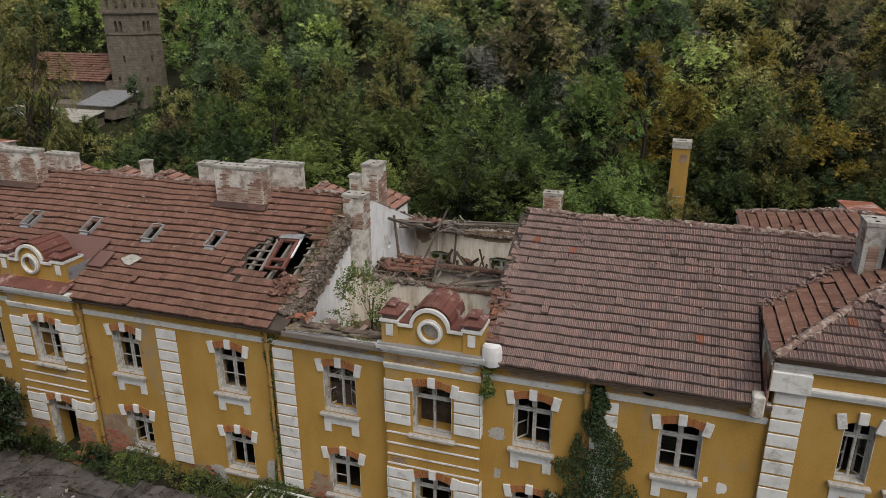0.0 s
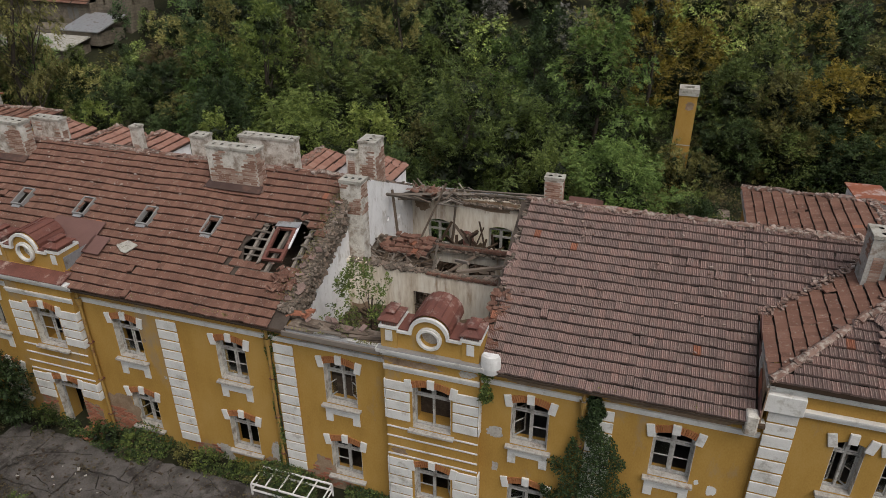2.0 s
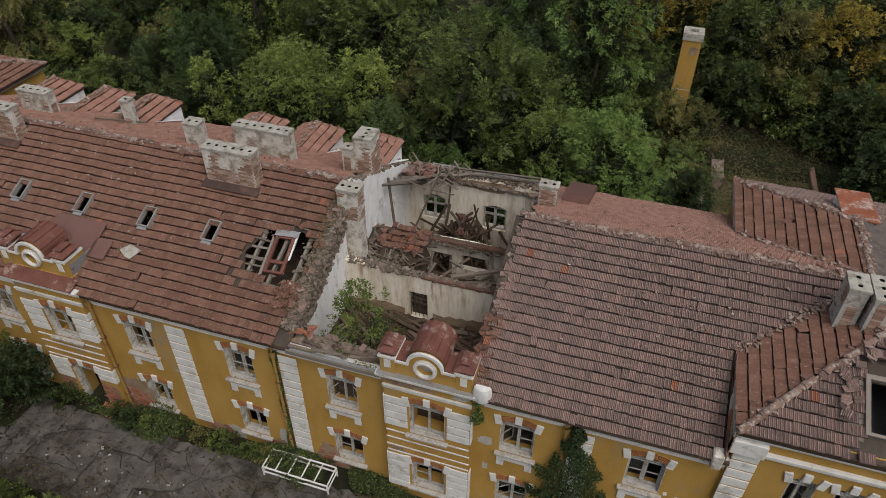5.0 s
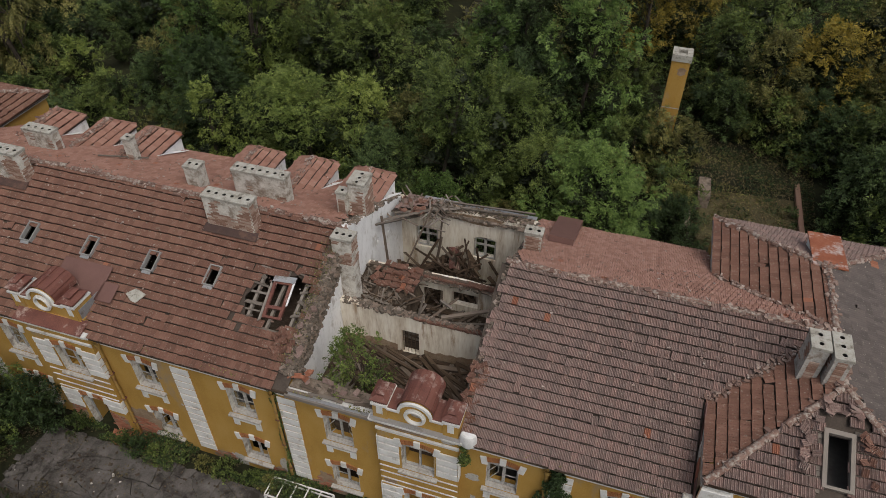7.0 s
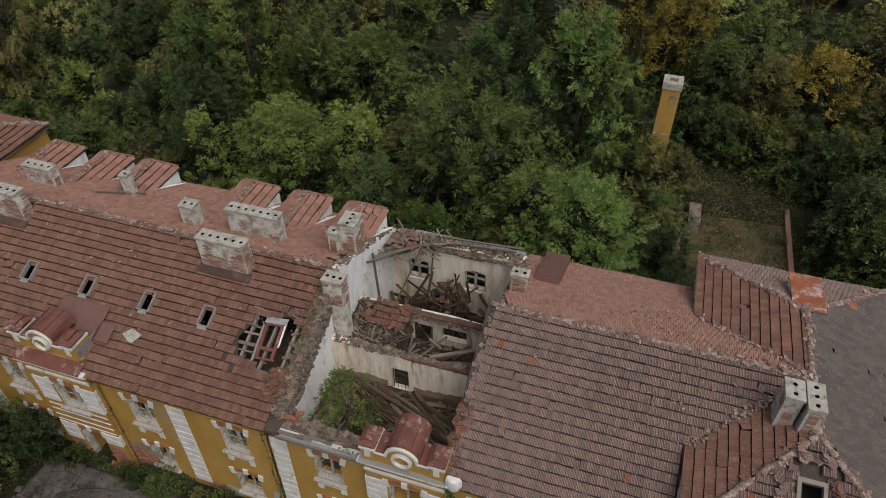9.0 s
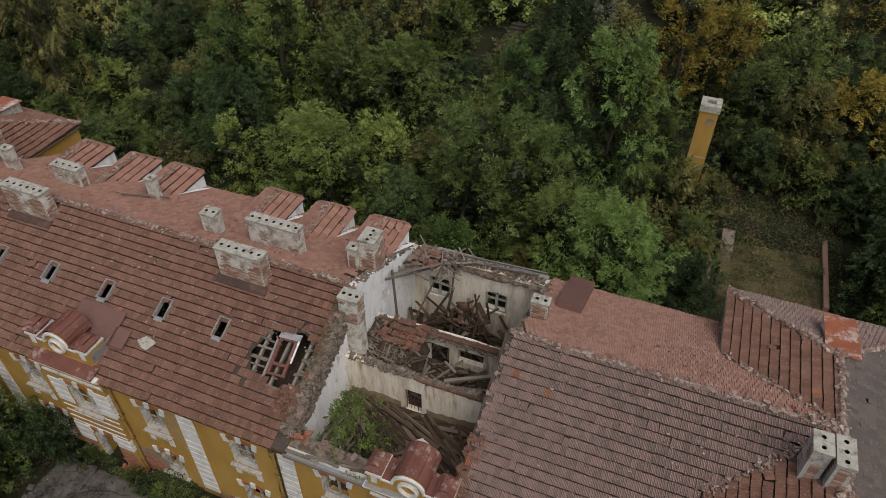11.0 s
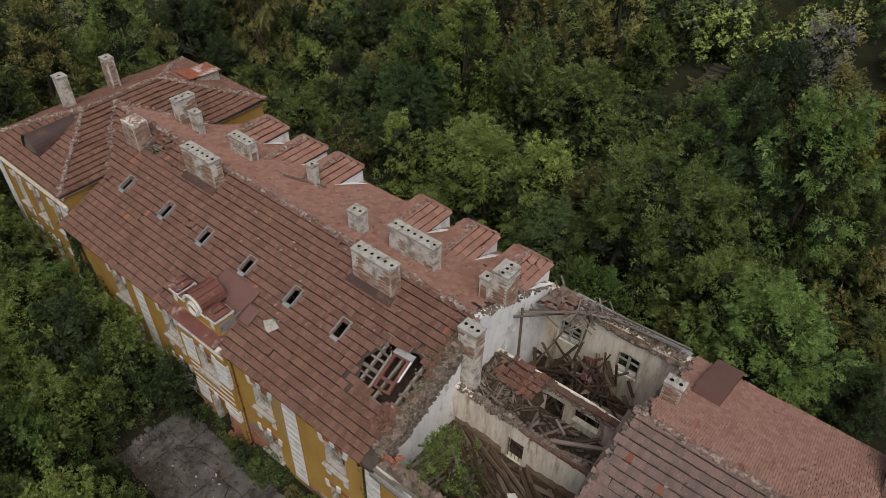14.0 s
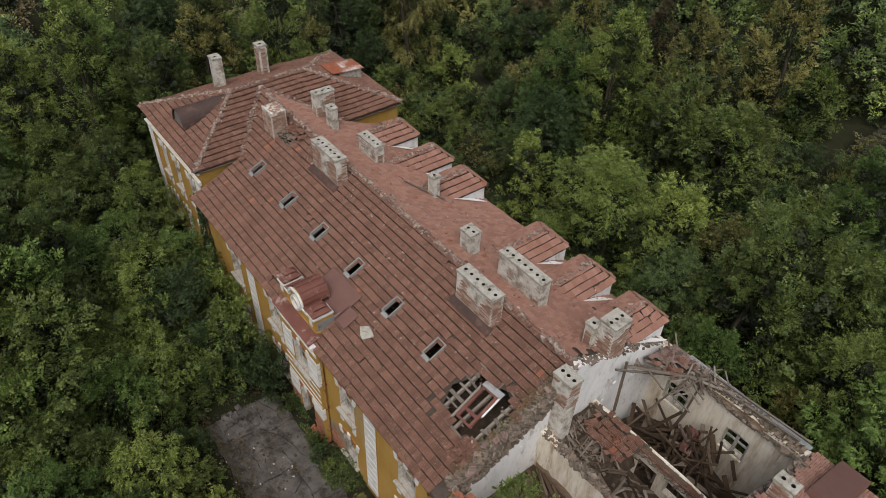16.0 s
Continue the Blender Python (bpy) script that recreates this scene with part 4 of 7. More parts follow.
        for x0, x1, y1 in ((c + 1.5, c + 2.2, 1.2), (c - 0.55, c + 1.6, 1.75)):
            for a, b in ((x0, x1),):
                vs = [bm.verts.new((x, y, EAVE + (y + 0.35) * SL + 0.09 + h)) for x, y in ((a, 0.5), (b, 0.5), (b, y1), (a, y1)) for h in (0.0, 0.02)]
                for q in ((1, 3, 5, 7), (0, 1, 3, 2), (2, 3, 5, 4), (4, 5, 7, 6), (6, 7, 1, 0)):
                    bm.faces.new([vs[i] for i in q])
        part("flashing_sheet", bm, M["brown_red"], g, "brown sheet metal flashing on the tiles")
        part("barrel_back", panel([(c + 0.6 * math.cos(math.pi * i / 12), 7.82 + 0.57 * math.sin(math.pi * i / 12)) for i in range(13)] + [(c - 0.6, 7.3), (c + 0.6, 7.3)], [], 0.03, axes((0, y0 + depth, 0), (1, 0, 0), (0, 0, 1))), M["rust"], g)
        part("zinc_cheek", boxes((c + 1.46, c + 1.475, -0.25, 0.9, 7.14, 7.62)), M["zinc"], g)
    return g


set_back = attic_gable(BAYS[0] - 0.3, False)
set_back.location = (0, 0.36, 0.2)
x = BAYS[0] - 0.3
part("gable_foot", boxes((x - 1.5, x + 1.5, 0.0, 0.75, 7.0, 7.35)), M["yellow"], house)
part("ledge_roof", panel([(x - 1.3, 0), (x + 1.75, 0), (x + 1.75, 0.62), (x - 1.3, 0.62)], [], 0.03, axes((0, -0.52, 7.15), (1, 0, 0), (0, 1, 0.36))), M["rust"], house, "brown sheet metal ledge before the attic gable")
for k in range(6):
    part("seam", boxes((x - 1.29 + 0.6 * k, x - 1.265 + 0.6 * k, -0.5, -0.48, 7.15, 7.2)), M["rust"], house)
attic_gable(BAYS[1], True)


def bare_patch(x0, x1, z0, z1, y, seed, mat="render", bricks=0.0, parent=None):
    """Where the plaster has fallen: a ragged patch of undercoat, with brickwork in places."""
    rg = random.Random(seed)
    n = 44
    ring = []
    for i in range(n):
        a = 2 * math.pi * i / n
        e = Vector((math.cos(a), math.sin(a), seed * 3.1))
        k = 0.78 + 0.3 * noise.noise(e * 1.3) + 0.2 * noise.noise(e * 4.1) + rg.uniform(-0.05, 0.05)
        c, q = math.cos(a), math.sin(a)
        ring.append(((x0 + x1) / 2 + (x1 - x0) / 2 * k * math.copysign(abs(c) ** 0.75, c), (z0 + z1) / 2 + (z1 - z0) / 2 * k * math.copysign(abs(q) ** 0.75, q)))
    p = part("fallen_plaster", panel(ring, [], 0.003, axes((0, y - 0.004, 0), (1, 0, 0), (0, 0, 1))), M[mat], parent or house, "patch of bare wall where plaster fell")
    for r in range(int((z1 - z0) / 0.075)):
        z = z0 + r * 0.075 + 0.04
        for i in range(int((x1 - x0) / 0.24) + 1):
            x = x0 + i * 0.24 + (0.12 if r % 2 else 0)
            if inside(ring, x, z) and rg.random() < bricks:
                part("brick", BRICK, None, p).matrix_basis = Matrix.Translation((x, y - 0.006, z)) @ Matrix.Diagonal((0.22, 0.02, 0.06, 1))


bare_patch(-13.0, -11.2, 0.3, 2.7, -0.001, 1, "undercoat", 0.0)
bare_patch(-12.9, -11.4, 0.2, 1.9, -0.006, 2, "undercoat", 0.85)
bare_patch(-15.75, -14.9, 0.4, 2.5, -0.251, 3, "undercoat", 0.35)
bare_patch(-13.75, -12.75, 0.3, 2.2, -0.251, 4, "undercoat", 0.8)
bare_patch(-5.95, -5.5, 0.7, 2.0, -0.001, 5)
bare_patch(-4.3, -3.4, 0.4, 1.9, -0.001, 6, "undercoat", 0.2)
bare_patch(-8.3, -7.4, 0.3, 1.3, -0.001, 7)
bare_patch(-4.6, -1.9, 6.3, 7.0, -0.001, 8, "undercoat")
bare_patch(2.0, 4.2, 6.44, 6.72, -0.001, 9, "undercoat")
bare_patch(1.65, 2.3, 4.25, 4.75, -0.001, 10)
bare_patch(5.6, 8.7, 6.42, 6.74, -0.001, 11, "undercoat")
bare_patch(4.9, 6.3, 6.45, 6.72, -0.001, 12, "undercoat")
bare_patch(7.95, 8.25, 3.9, 4.35, -0.001, 13, "white")
bare_patch(1.9, 2.15, 2.95, 3.4, -0.001, 14)
bare_patch(-1.3, -0.6, 2.95, 3.25, -0.251, 15, "undercoat")
bare_patch(0.9, 1.5, 6.45, 6.75, -0.251, 16)
bare_patch(-9.1, -7.9, 0.3, 1.1, -0.001, 17, "undercoat", 0.4)
bare_patch(-6.4, -5.6, 0.3, 1.2, -0.003, 19, "undercoat", 0.3)
bare_patch(-4.9, -2.6, 0.3, 1.2, -0.003, 20, "undercoat", 0.15)
bare_patch(-1.6, 0.6, 6.45, 6.75, -0.251, 21, "undercoat")
bare_patch(7.6, 7.75, 4.2, 4.4, -0.001, 22, "white")
bare_patch(-10.4, -10.25, 5.0, 5.2, -0.001, 23, "undercoat")
bare_patch(-9.85, -9.7, 3.6, 3.75, -0.001, 24, "render")


# ---- chimneys ----
def chimney(x0, x1, y0, y1, zb, zt, flues, name_label, bare=0.5, mat="chimney_white", lean=0.0, seed=1, cap=True):
    """A stack with real flues and a slab on top; bricks show where the render has fallen."""
    rng = random.Random(seed)
    w, d = x1 - x0, y1 - y0
    longx = w >= d

    def flue(cx, cy, r=0.072):
        return [(cx + r * math.cos(2 * math.pi * i / 12), cy + r * math.sin(2 * math.pi * i / 12)) for i in range(12)]

    centres = [(x0 + w * (i + 0.5) / flues, (y0 + y1) / 2) if longx else ((x0 + x1) / 2, y0 + d * (i + 0.5) / flues) for i in range(flues)]
    top = axes((0, 0, zt - (0.1 if cap else 0)), (1, 0, 0), (0, 1, 0))
    stack = part("chimney", panel([(x0, y0), (x1, y0), (x1, y1), (x0, y1)], [flue(*c) for c in centres], zt - zb - 0.1, top), M[mat], house, name_label)
    if cap:
        e = 0.03
        part("cap_slab", panel([(x0 - e, y0 - e), (x1 + e, y0 - e), (x1 + e, y1 + e), (x0 - e, y1 + e)], [flue(*c) for c in centres], 0.098, axes((0, 0, zt), (1, 0, 0), (0, 1, 0))), M["cap"], stack)
    n = 12
    for cx, cy in centres:
        rim = [(0.0705 * math.cos(2 * math.pi * i / n), 0.0705 * math.sin(2 * math.pi * i / n)) for i in range(n)]
        tube = [(cx + a, cy + b, z) for z in (zt - 0.012, zt - 0.6) for a, b in rim]
        part("flue", raw_mesh("flue", tube, [(i, (i + 1) % n, n + (i + 1) % n, n + i) for i in range(n)] + [tuple(range(n, 2 * n))], M["soot"]), None, stack)
    k = rng.uniform(0, 50)
    for face in range(4):
        L = w if face in (0, 1) else d
        for r in range(int((zt - zb - 0.15) / 0.078)):
            z = zb + 0.04 + r * 0.078
            n = max(1, int(L / 0.26))
            for i in range(n):
                u = (i + 0.5 + (0.2 if r % 2 else -0.2)) * L / n
                u = min(max(u, 0.5 * L / n), L - 0.5 * L / n)
                hgt = (z - zb) / (zt - zb)
                val = noise.noise(Vector((u * 1.6 + k, hgt * 2.2, face * 7.0 + k)))
                if val * 0.9 + (0.6 - hgt) * 0.75 < 0.5 - bare:
                    continue
                px, py = ((x0 + u, y0 - 0.004) if face == 0 else (x0 + u, y1 + 0.004) if face == 1 else (x0 - 0.004, y0 + u) if face == 2 else (x1 + 0.004, y0 + u))
                ob = part("brick", CHBRICK, None, stack)
                pr = rng.uniform(0.006, 0.026)
                ob.matrix_basis = Matrix.Translation((px, py, z)) @ Matrix.Diagonal((min(0.27, L / n - 0.012), pr, 0.066, 1) if face < 2 else (pr, min(0.27, L / n - 0.012), 0.066, 1))
    # dark metal apron at the foot
    return stack


M["cap"] = material("lichen_concrete_cap", [(0.24, 0.22, 0.18), (0.38, 0.36, 0.31), (0.48, 0.46, 0.41)], 3, 0.95, 0.4, 25, stain=(0.15, 0.13, 0.1), stain_scale=4, stain_amount=0.4)
LONG = "long rendered brick chimney with a row of round flues"
SMALL = "small rendered brick chimney on the tiled roof"
chimney(-10.0, -8.0, 4.5, 5.05, 9.0, 10.64, 6, LONG, 0.72, seed=1)
chimney(-20.75, -18.6, 4.5, 5.05, 9.0, 10.64, 6, LONG, 0.6, seed=2)
chimney(-10.15, -7.8, 6.75, 7.25, 8.5, 10.3, 7, LONG, 0.25, seed=3)
chimney(-12.25, -11.6, 6.5, 7.05, 8.7, 10.15, 2, SMALL, 0.2, seed=4)
chimney(-5.3, -4.62, 7.2, 8.05, 8.0, 10.4, 3, "weathered brick chimney beside the collapsed roof", 0.75, seed=5)
chimney(-5.72, -5.32, 6.98, 7.38, 8.5, 10.0, 1, SMALL, 0.2, seed=6)
chimney(-4.8, -4.02, 4.5, 5.05, 8.7, 9.95, 3, "crumbling rendered chimney standing free in the ruin", 0.6, seed=7)
chimney(1.82, 2.45, 7.0, 7.42, 8.4, 9.9, 2, "low broken brick chimney with two flues", 0.75, seed=8)
chimney(-23.95, -23.4, 7.05, 7.45, 8.6, 10.1, 1, SMALL, 0.1, seed=9)
chimney(-21.0, -19.5, 7.15, 7.65, 8.4, 9.9, 4, LONG, 0.35, seed=10)
chimney(-16.65, -16.25, 8.15, 8.55, 8.0, 9.6, 1, SMALL, 0.2, seed=11)
chimney(-25.1, -24.1, 4.15, 4.95, 8.8, 10.45, 2, "broken bare brick chimney with a crumbling top", 0.9, seed=12, cap=False)
chimney(-25.3, -24.8, 7.0, 8.1, 8.8, 10.3, 3, LONG, 0.4, seed=13)
chimney(-31.0, -30.4, 4.0, 4.5, 8.8, 10.8, 1, SMALL, 0.15, seed=14)
chimney(-31.1, -30.55, 6.7, 7.2, 8.8, 10.8, 1, "small brick chimney with peeling render", 0.7, seed=15)
chimney(11.1, 11.62, 3.55, 4.3, 8.9, 10.7, 2, "grey rendered double chimney with round flues", 0.35, mat="render", seed=16)
chimney(11.72, 12.2, 3.3, 4.35, 8.9, 10.7, 3, "grey rendered double chimney with round flues", 0.35, mat="render", seed=17)


part("plaster_pillar", boxes((-4.6, -4.02, 4.49, 5.05, 4.6, 8.7), bevel=0.02), M["chimney_white"], house)


# ---- roof lights, the damaged hole, sheets on the roof ----
def on_front(x, y, h=0.0):
    return Vector((x, y, EAVE + (y + 0.35) * SL + h))


FM = axes((0, -0.35, EAVE), (1, 0, 0), (0, 1, SL))


def roof_light(x, y, w=0.46, h=0.79):
    m = FM @ Matrix.Translation((x, (y + 0.35) * cL, 0.0))
    o = [(-w / 2 - 0.02, -h / 2 - 0.02), (w / 2 + 0.02, -h / 2 - 0.02), (w / 2 + 0.02, h / 2 + 0.02), (-w / 2 - 0.02, h / 2 + 0.02)]
    i = [(-w / 2 + 0.02, -h / 2 + 0.03), (w / 2 - 0.02, -h / 2 + 0.03), (w / 2 - 0.02, h / 2 - 0.02), (-w / 2 + 0.02, h / 2 - 0.02)]
    s = part("skylight", panel(o, [i], 0.2, m @ Matrix.Translation((0, 0, 0.14))), M["light_frame"], house, "open skylight with a weathered grey frame")
    b = boxes((-w / 2 + 0.04, w / 2 - 0.04, -h / 2 - 0.14, -h / 2 - 0.02, 0.06, 0.075))
    bmesh.ops.transform(b, matrix=m, verts=b.verts)
    part("apron_flashing", b, M["zinc"], s)


for x in SKYLIGHTS:
    roof_light(x, 2.73)

rng = random.Random(8)
hole = part("broken_opening", boxes((-7.35, -7.27, 1.5, 1.55, 6.72, 6.8)), M["wood"], house, "hole in the tiles with bare rafters and battens")
for x in (-7.05, -6.2, -5.35):
    bm = bmesh.new()
    beam(bm, on_front(x, 1.2, -0.16), on_front(x + rng.gauss(0, 0.03), 3.7, -0.16), 0.1, 0.14)
    part("rafter", bm, M["wood"], hole)
for k in range(8):
    y = 1.42 + k * 0.29 + rng.gauss(0, 0.05)
    a = -7.4 + rng.uniform(0, 0.25)
    b = -4.95 - rng.uniform(0, 0.3)
    for x0, x1 in ((a, a + rng.uniform(0.25, 0.75)), (b - rng.uniform(0.2, 0.6), b)) if 0 < k < 8 else ((a, b),):
        bm = bmesh.new()
        beam(bm, on_front(x0, y + rng.gauss(0, 0.03), -0.04 + rng.gauss(0, 0.02)), on_front(x1, y + rng.gauss(0, 0.09), -0.04 + rng.gauss(0, 0.04)), rng.uniform(0.06, 0.15), 0.03)
        part("batten", bm, M["wood"], hole)
mm = FM @ Matrix.Translation((-6.1, (2.5 + 0.35) * cL, 0.12)) @ Matrix.Rotation(0.06, 4, "Z")
part("loose_frame", panel([(-0.36, -0.78), (0.36, -0.78), (0.36, 0.72), (-0.36, 0.72)], [[(-0.25, -0.3), (0.25, -0.3), (0.25, 0.55), (-0.25, 0.55)], [(-0.25, -0.7), (0.25, -0.7), (0.25, -0.42), (-0.25, -0.42)]], 0.1, mm), M["rust"], hole, "red-brown skylight frame left in the hole")
part("loose_board", panel([(-0.47, -0.95), (-0.38, -0.85), (-0.38, 0.5), (-0.46, 0.6)], [], 0.06, mm), M["wood"], hole)
part("loose_board", panel([(0.38, -0.25), (0.43, -0.2), (0.44, 0.8), (0.38, 0.84)], [], 0.05, mm), M["lime"], hole, "thin strip of flaking white board")
part("bent_sheet", panel([(-0.4, 0.6), (0.45, 0.62), (0.5, 0.86), (-0.36, 0.82)], [], 0.015, mm @ Matrix.Translation((0, 0, 0.05))), M["zinc"], hole, "pale bent sheet of metal")
patch = part("roof_patch", panel([(-0.42, 0.0), (-0.1, -0.22), (0.14, -0.26), (0.4, 0.14), (-0.1, 0.28)], [], 0.02, FM @ Matrix.Translation((-11.5, (1.4 + 0.35) * cL, 0.1))), M["cap"], house, "pale sheet lying on the tiles")
part("metal_strip", panel([(2.5, -0.25), (3.55, -0.25), (3.5, 3.1), (2.5, 3.0)], [], 0.25, axes((0, 11.45, EAVE + 0.36), (1, 0, 0), (0, -1, SL)) @ Matrix.Diagonal((1, 1, -1, 1))), M["brown_red"], house, "brown sheet metal strip on the tiles")


M["rusty"] = material("flaking_rusty_sheet", [(0.2, 0.06, 0.03), (0.28, 0.095, 0.05), (0.34, 0.14, 0.08)], 2, 0.7, 0.2, 25, stain=(0.6, 0.57, 0.54), stain_scale=1.1, stain_amount=0.45)


# ---- dormers on the rear slope and metal roofs of the pavilions ----
def rear_dormer(xc, seed, broken=False):
    w, ze, zr = 1.0, 7.95, 8.52
    yi, yr, yf = 9.3, 8.1, 11.5
    k = (zr - ze) / w
    slope("dormer_slope", (xc + w, 0, ze), (0, 1, 0), (-1, 0, k), [(xc + w, yi), (xc + w, yf), (xc, yf - 0.7), (xc, yr)], M["tile_back"], seed=seed, messy=0.14 if broken else 0.04)
    slope("dormer_slope", (xc - w, 0, ze), (0, -1, 0), (1, 0, k), [(xc - w, yi), (xc, yr), (xc, yf - 0.7), (xc - w, yf)], M["tile_back"], seed=seed + 1, messy=0.14 if broken else 0.04)
    slope("dormer_slope", (0, yf, ze), (-1, 0, 0), (0, -1, (zr - ze) / 0.7), [(xc + w, yf), (xc - w, yf), (xc, yf - 0.7)], M["tile_back"], seed=seed + 2)
    ridge((xc, yr, zr), (xc, yf - 0.7, zr), seed + 3, 0.1, 1.5)
    for s in (-1, 1):
        part("dormer_cheek", panel([(yi, ze - 0.02), (11.3, 7.0), (11.3, ze - 0.02)], [], 0.08, axes((xc + s * (w - 0.12) + 0.04, 0, 0), (0, 1, 0), (0, 0, 1))), M["lime"], house)
    part("dormer_front", boxes((xc - w + 0.1, xc + w - 0.1, 11.3, 11.38, 7.0, ze - 0.02)), M["lime"], house)
    part("valley_flashing", panel([(xc + w - 0.02, 1.0), (xc + w + 0.28, 0.2), (xc + w + 0.3, 0.5), (xc + w + 0.05, 2.3)], [], 0.02, axes((0, 11.45, EAVE + 0.1), (1, 0, 0), (0, -1, SL)) @ Matrix.Diagonal((1, 1, -1, 1))), M["lime"], house)


for i, x in enumerate((-22.75, -19.75, -17.15, -11.5, -8.75, -5.95)):
    rear_dormer(x, 200 + 10 * i, broken=i > 3)
for x0, x1, y0, y1 in ((11.95, 12.9, 8.95, 10.9), (-29.2, -28.0, 10.0, 11.9)):
    z = 9.55 if x0 > 0 else 9.3
    d = part("shed_dormer", panel([(x0 - 0.1, -0.2), (x1 + 0.1, -0.2), (x1 + 0.1, y1 - y0), (x0 - 0.1, y1 - y0)], [], 0.04, axes((0, y0, z + 0.05), (1, 0, 0), (0, 1, -0.08))), M["rusty"], house, "shed dormer with a rusty sheet metal roof")
    part("dormer_body", boxes((x0, x1, y0 + 0.3, y1 - 0.15, 8.2, z - 0.12)), M["lime" if x0 > 0 else "cap"], d)
M["brown_metal"] = material("dark_brown_sheet", [(0.055, 0.035, 0.03), (0.085, 0.052, 0.043)], 2, 0.55, 0.15, 20, stain=(0.13, 0.075, 0.055), stain_scale=2, stain_amount=0.3)
# half-round metal dormer on the far pavilion
bm = bmesh.new()
n = 14
ra, rb = [], []
for i in range(n + 1):
    a = math.pi * i / n
    ra.append(bm.verts.new((-28.6 + 0.74 * math.cos(a), 0.95, 8.6 + 1.0 * math.sin(a))))
    rb.append(bm.verts.new((-28.5 + 0.55 * math.cos(a), 4.0, 8.85 + 0.86 * math.sin(a))))
for i in range(n):
    bm.faces.new((ra[i], ra[i + 1], rb[i + 1], rb[i]))
barrel = part("barrel_dormer", bm, M["brown_metal"], house, "half-round brown metal dormer")
# dark sheet in place of the shade inside the dormer's open end
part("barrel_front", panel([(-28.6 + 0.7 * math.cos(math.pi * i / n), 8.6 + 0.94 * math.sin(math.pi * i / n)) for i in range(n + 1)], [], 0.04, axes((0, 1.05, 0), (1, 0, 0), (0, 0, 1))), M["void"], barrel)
# the bare window hole in the near pavilion roof
PM = axes((0, PR[2], PAV_EAVE), (1, 0, 0), (0, 1, PSL))
pl_ = math.hypot(1, PSL)
o = [(11.78, 0.66 * pl_), (12.62, 0.66 * pl_), (12.62, 2.25 * pl_), (11.78, 2.25 * pl_)]
i_ = [(11.9, 0.74 * pl_), (12.5, 0.74 * pl_), (12.5, 2.12 * pl_), (11.9, 2.12 * pl_)]
part("roof_opening_frame", panel(o, [i_], 0.16, PM @ Matrix.Translation((0, 0, 0.1))), M["wood"], house, "bare timber frame of a lost dormer window")


rng = random.Random(19)
for k in range(13):
    v = (0.5 + 0.145 * k) * pl_
    for xa, xb in ((11.42 + rng.uniform(-0.08, 0.1), 11.77), (12.63, 12.98 + rng.uniform(-0.1, 0.08))):
        b = boxes((xa, xb, v, v + 0.13 * pl_, -0.045, -0.02))
        bmesh.ops.transform(b, matrix=PM @ Matrix.Translation((0, 0, rng.gauss(0, 0.006))), verts=b.verts)
        part("sheathing_board", b, M["wood"], house)


# ---- rainwater pipes ----
def downpipe(x, y, z0, z1, mat="pipe"):
    bm = bmesh.new()
    for za, zb, r in ((z0, z1, 0.055), (z1, z1 + 0.28, 0.12), (z1 + 0.28, z1 + 0.75, 0.05)):
        bmesh.ops.create_cone(bm, segments=12, radius1=r * (0.75 if r > 0.1 else 1), radius2=r, depth=zb - za, matrix=Matrix.Translation((x, y, (za + zb) / 2)))
    pipe = part("downpipe", bm, M[mat], house, "old ochre painted rainwater pipe")
    for z in (z0 + 0.8, z0 + 2.4, z0 + 4.0):
        part("bracket", boxes((x - 0.075, x + 0.075, y - 0.07, -0.003, z, z + 0.03)), M["rust"], pipe)


downpipe(-12.62, -0.12, 0.6, 6.2)
downpipe(4.45, -0.12, 0.8, 6.15)
downpipe(-5.35, -0.12, 0.8, 6.1)


# ---- the ruined rooms: timbers, floor boards, fallen tiles ----
def board(name, a, b, w, h, mat, label, group, twist=0.0):
    bm = bmesh.new()
    beam(bm, a, b, w, h, twist)
    me = mesh_of(name, bm, M[mat])
    lo = Vector(a) if a[2] <= b[2] else Vector(b)
    me.transform(Matrix.Translation(-lo))
    ob = new(name, me)
    ob.location = lo
    return tagged(ob, label, "timber", group)


part("debris_bed", boxes((-4.6, 1.55, 0.5, 4.2, 3.45, 4.95), (-4.6, 1.55, 4.48, 6.9, 3.45, 5.0)), M["earth"], house)
rng = random.Random(44)
for k in range(150):
    x = rng.uniform(-4.3, 1.1)
    y = rng.uniform(0.9, 4.0)
    L = rng.uniform(1.2, 3.6)
    a = rng.gauss(2.6, 0.13) if k < 112 else rng.uniform(0, 3.1)
    dx, dy = math.cos(a) * L / 2, math.sin(a) * L / 2
    ends = []
    for s in (-1, 1):
        ends.append((min(1.45, max(-4.5, x + s * dx)), min(4.1, max(0.6, y + s * dy))))
    z = 5.0 + rng.uniform(0, 0.22)
    board("floor_board", (*ends[0], z + rng.uniform(0, 0.12)), (*ends[1], z - rng.uniform(0, 0.1)), rng.uniform(0.07, 0.17), 0.035, "wood_dark" if rng.random() < 0.7 else "wood_brown", "rotten dark floor board fallen in the roofless room", "fallen floor boards", rng.gauss(0, 0.15))
for k in range(16):
    x = -4.45 + 0.09 * k + rng.gauss(0, 0.02)
    board("split_lath", (x, 0.55 + rng.uniform(0, 0.3) + k * 0.03, 5.55 - 0.02 * k), (x + rng.gauss(0.25, 0.1), 2.0 + rng.uniform(0, 1.0), 5.1), 0.07, 0.02, "wood", "grey split lath leaning in the roofless room", "split laths")
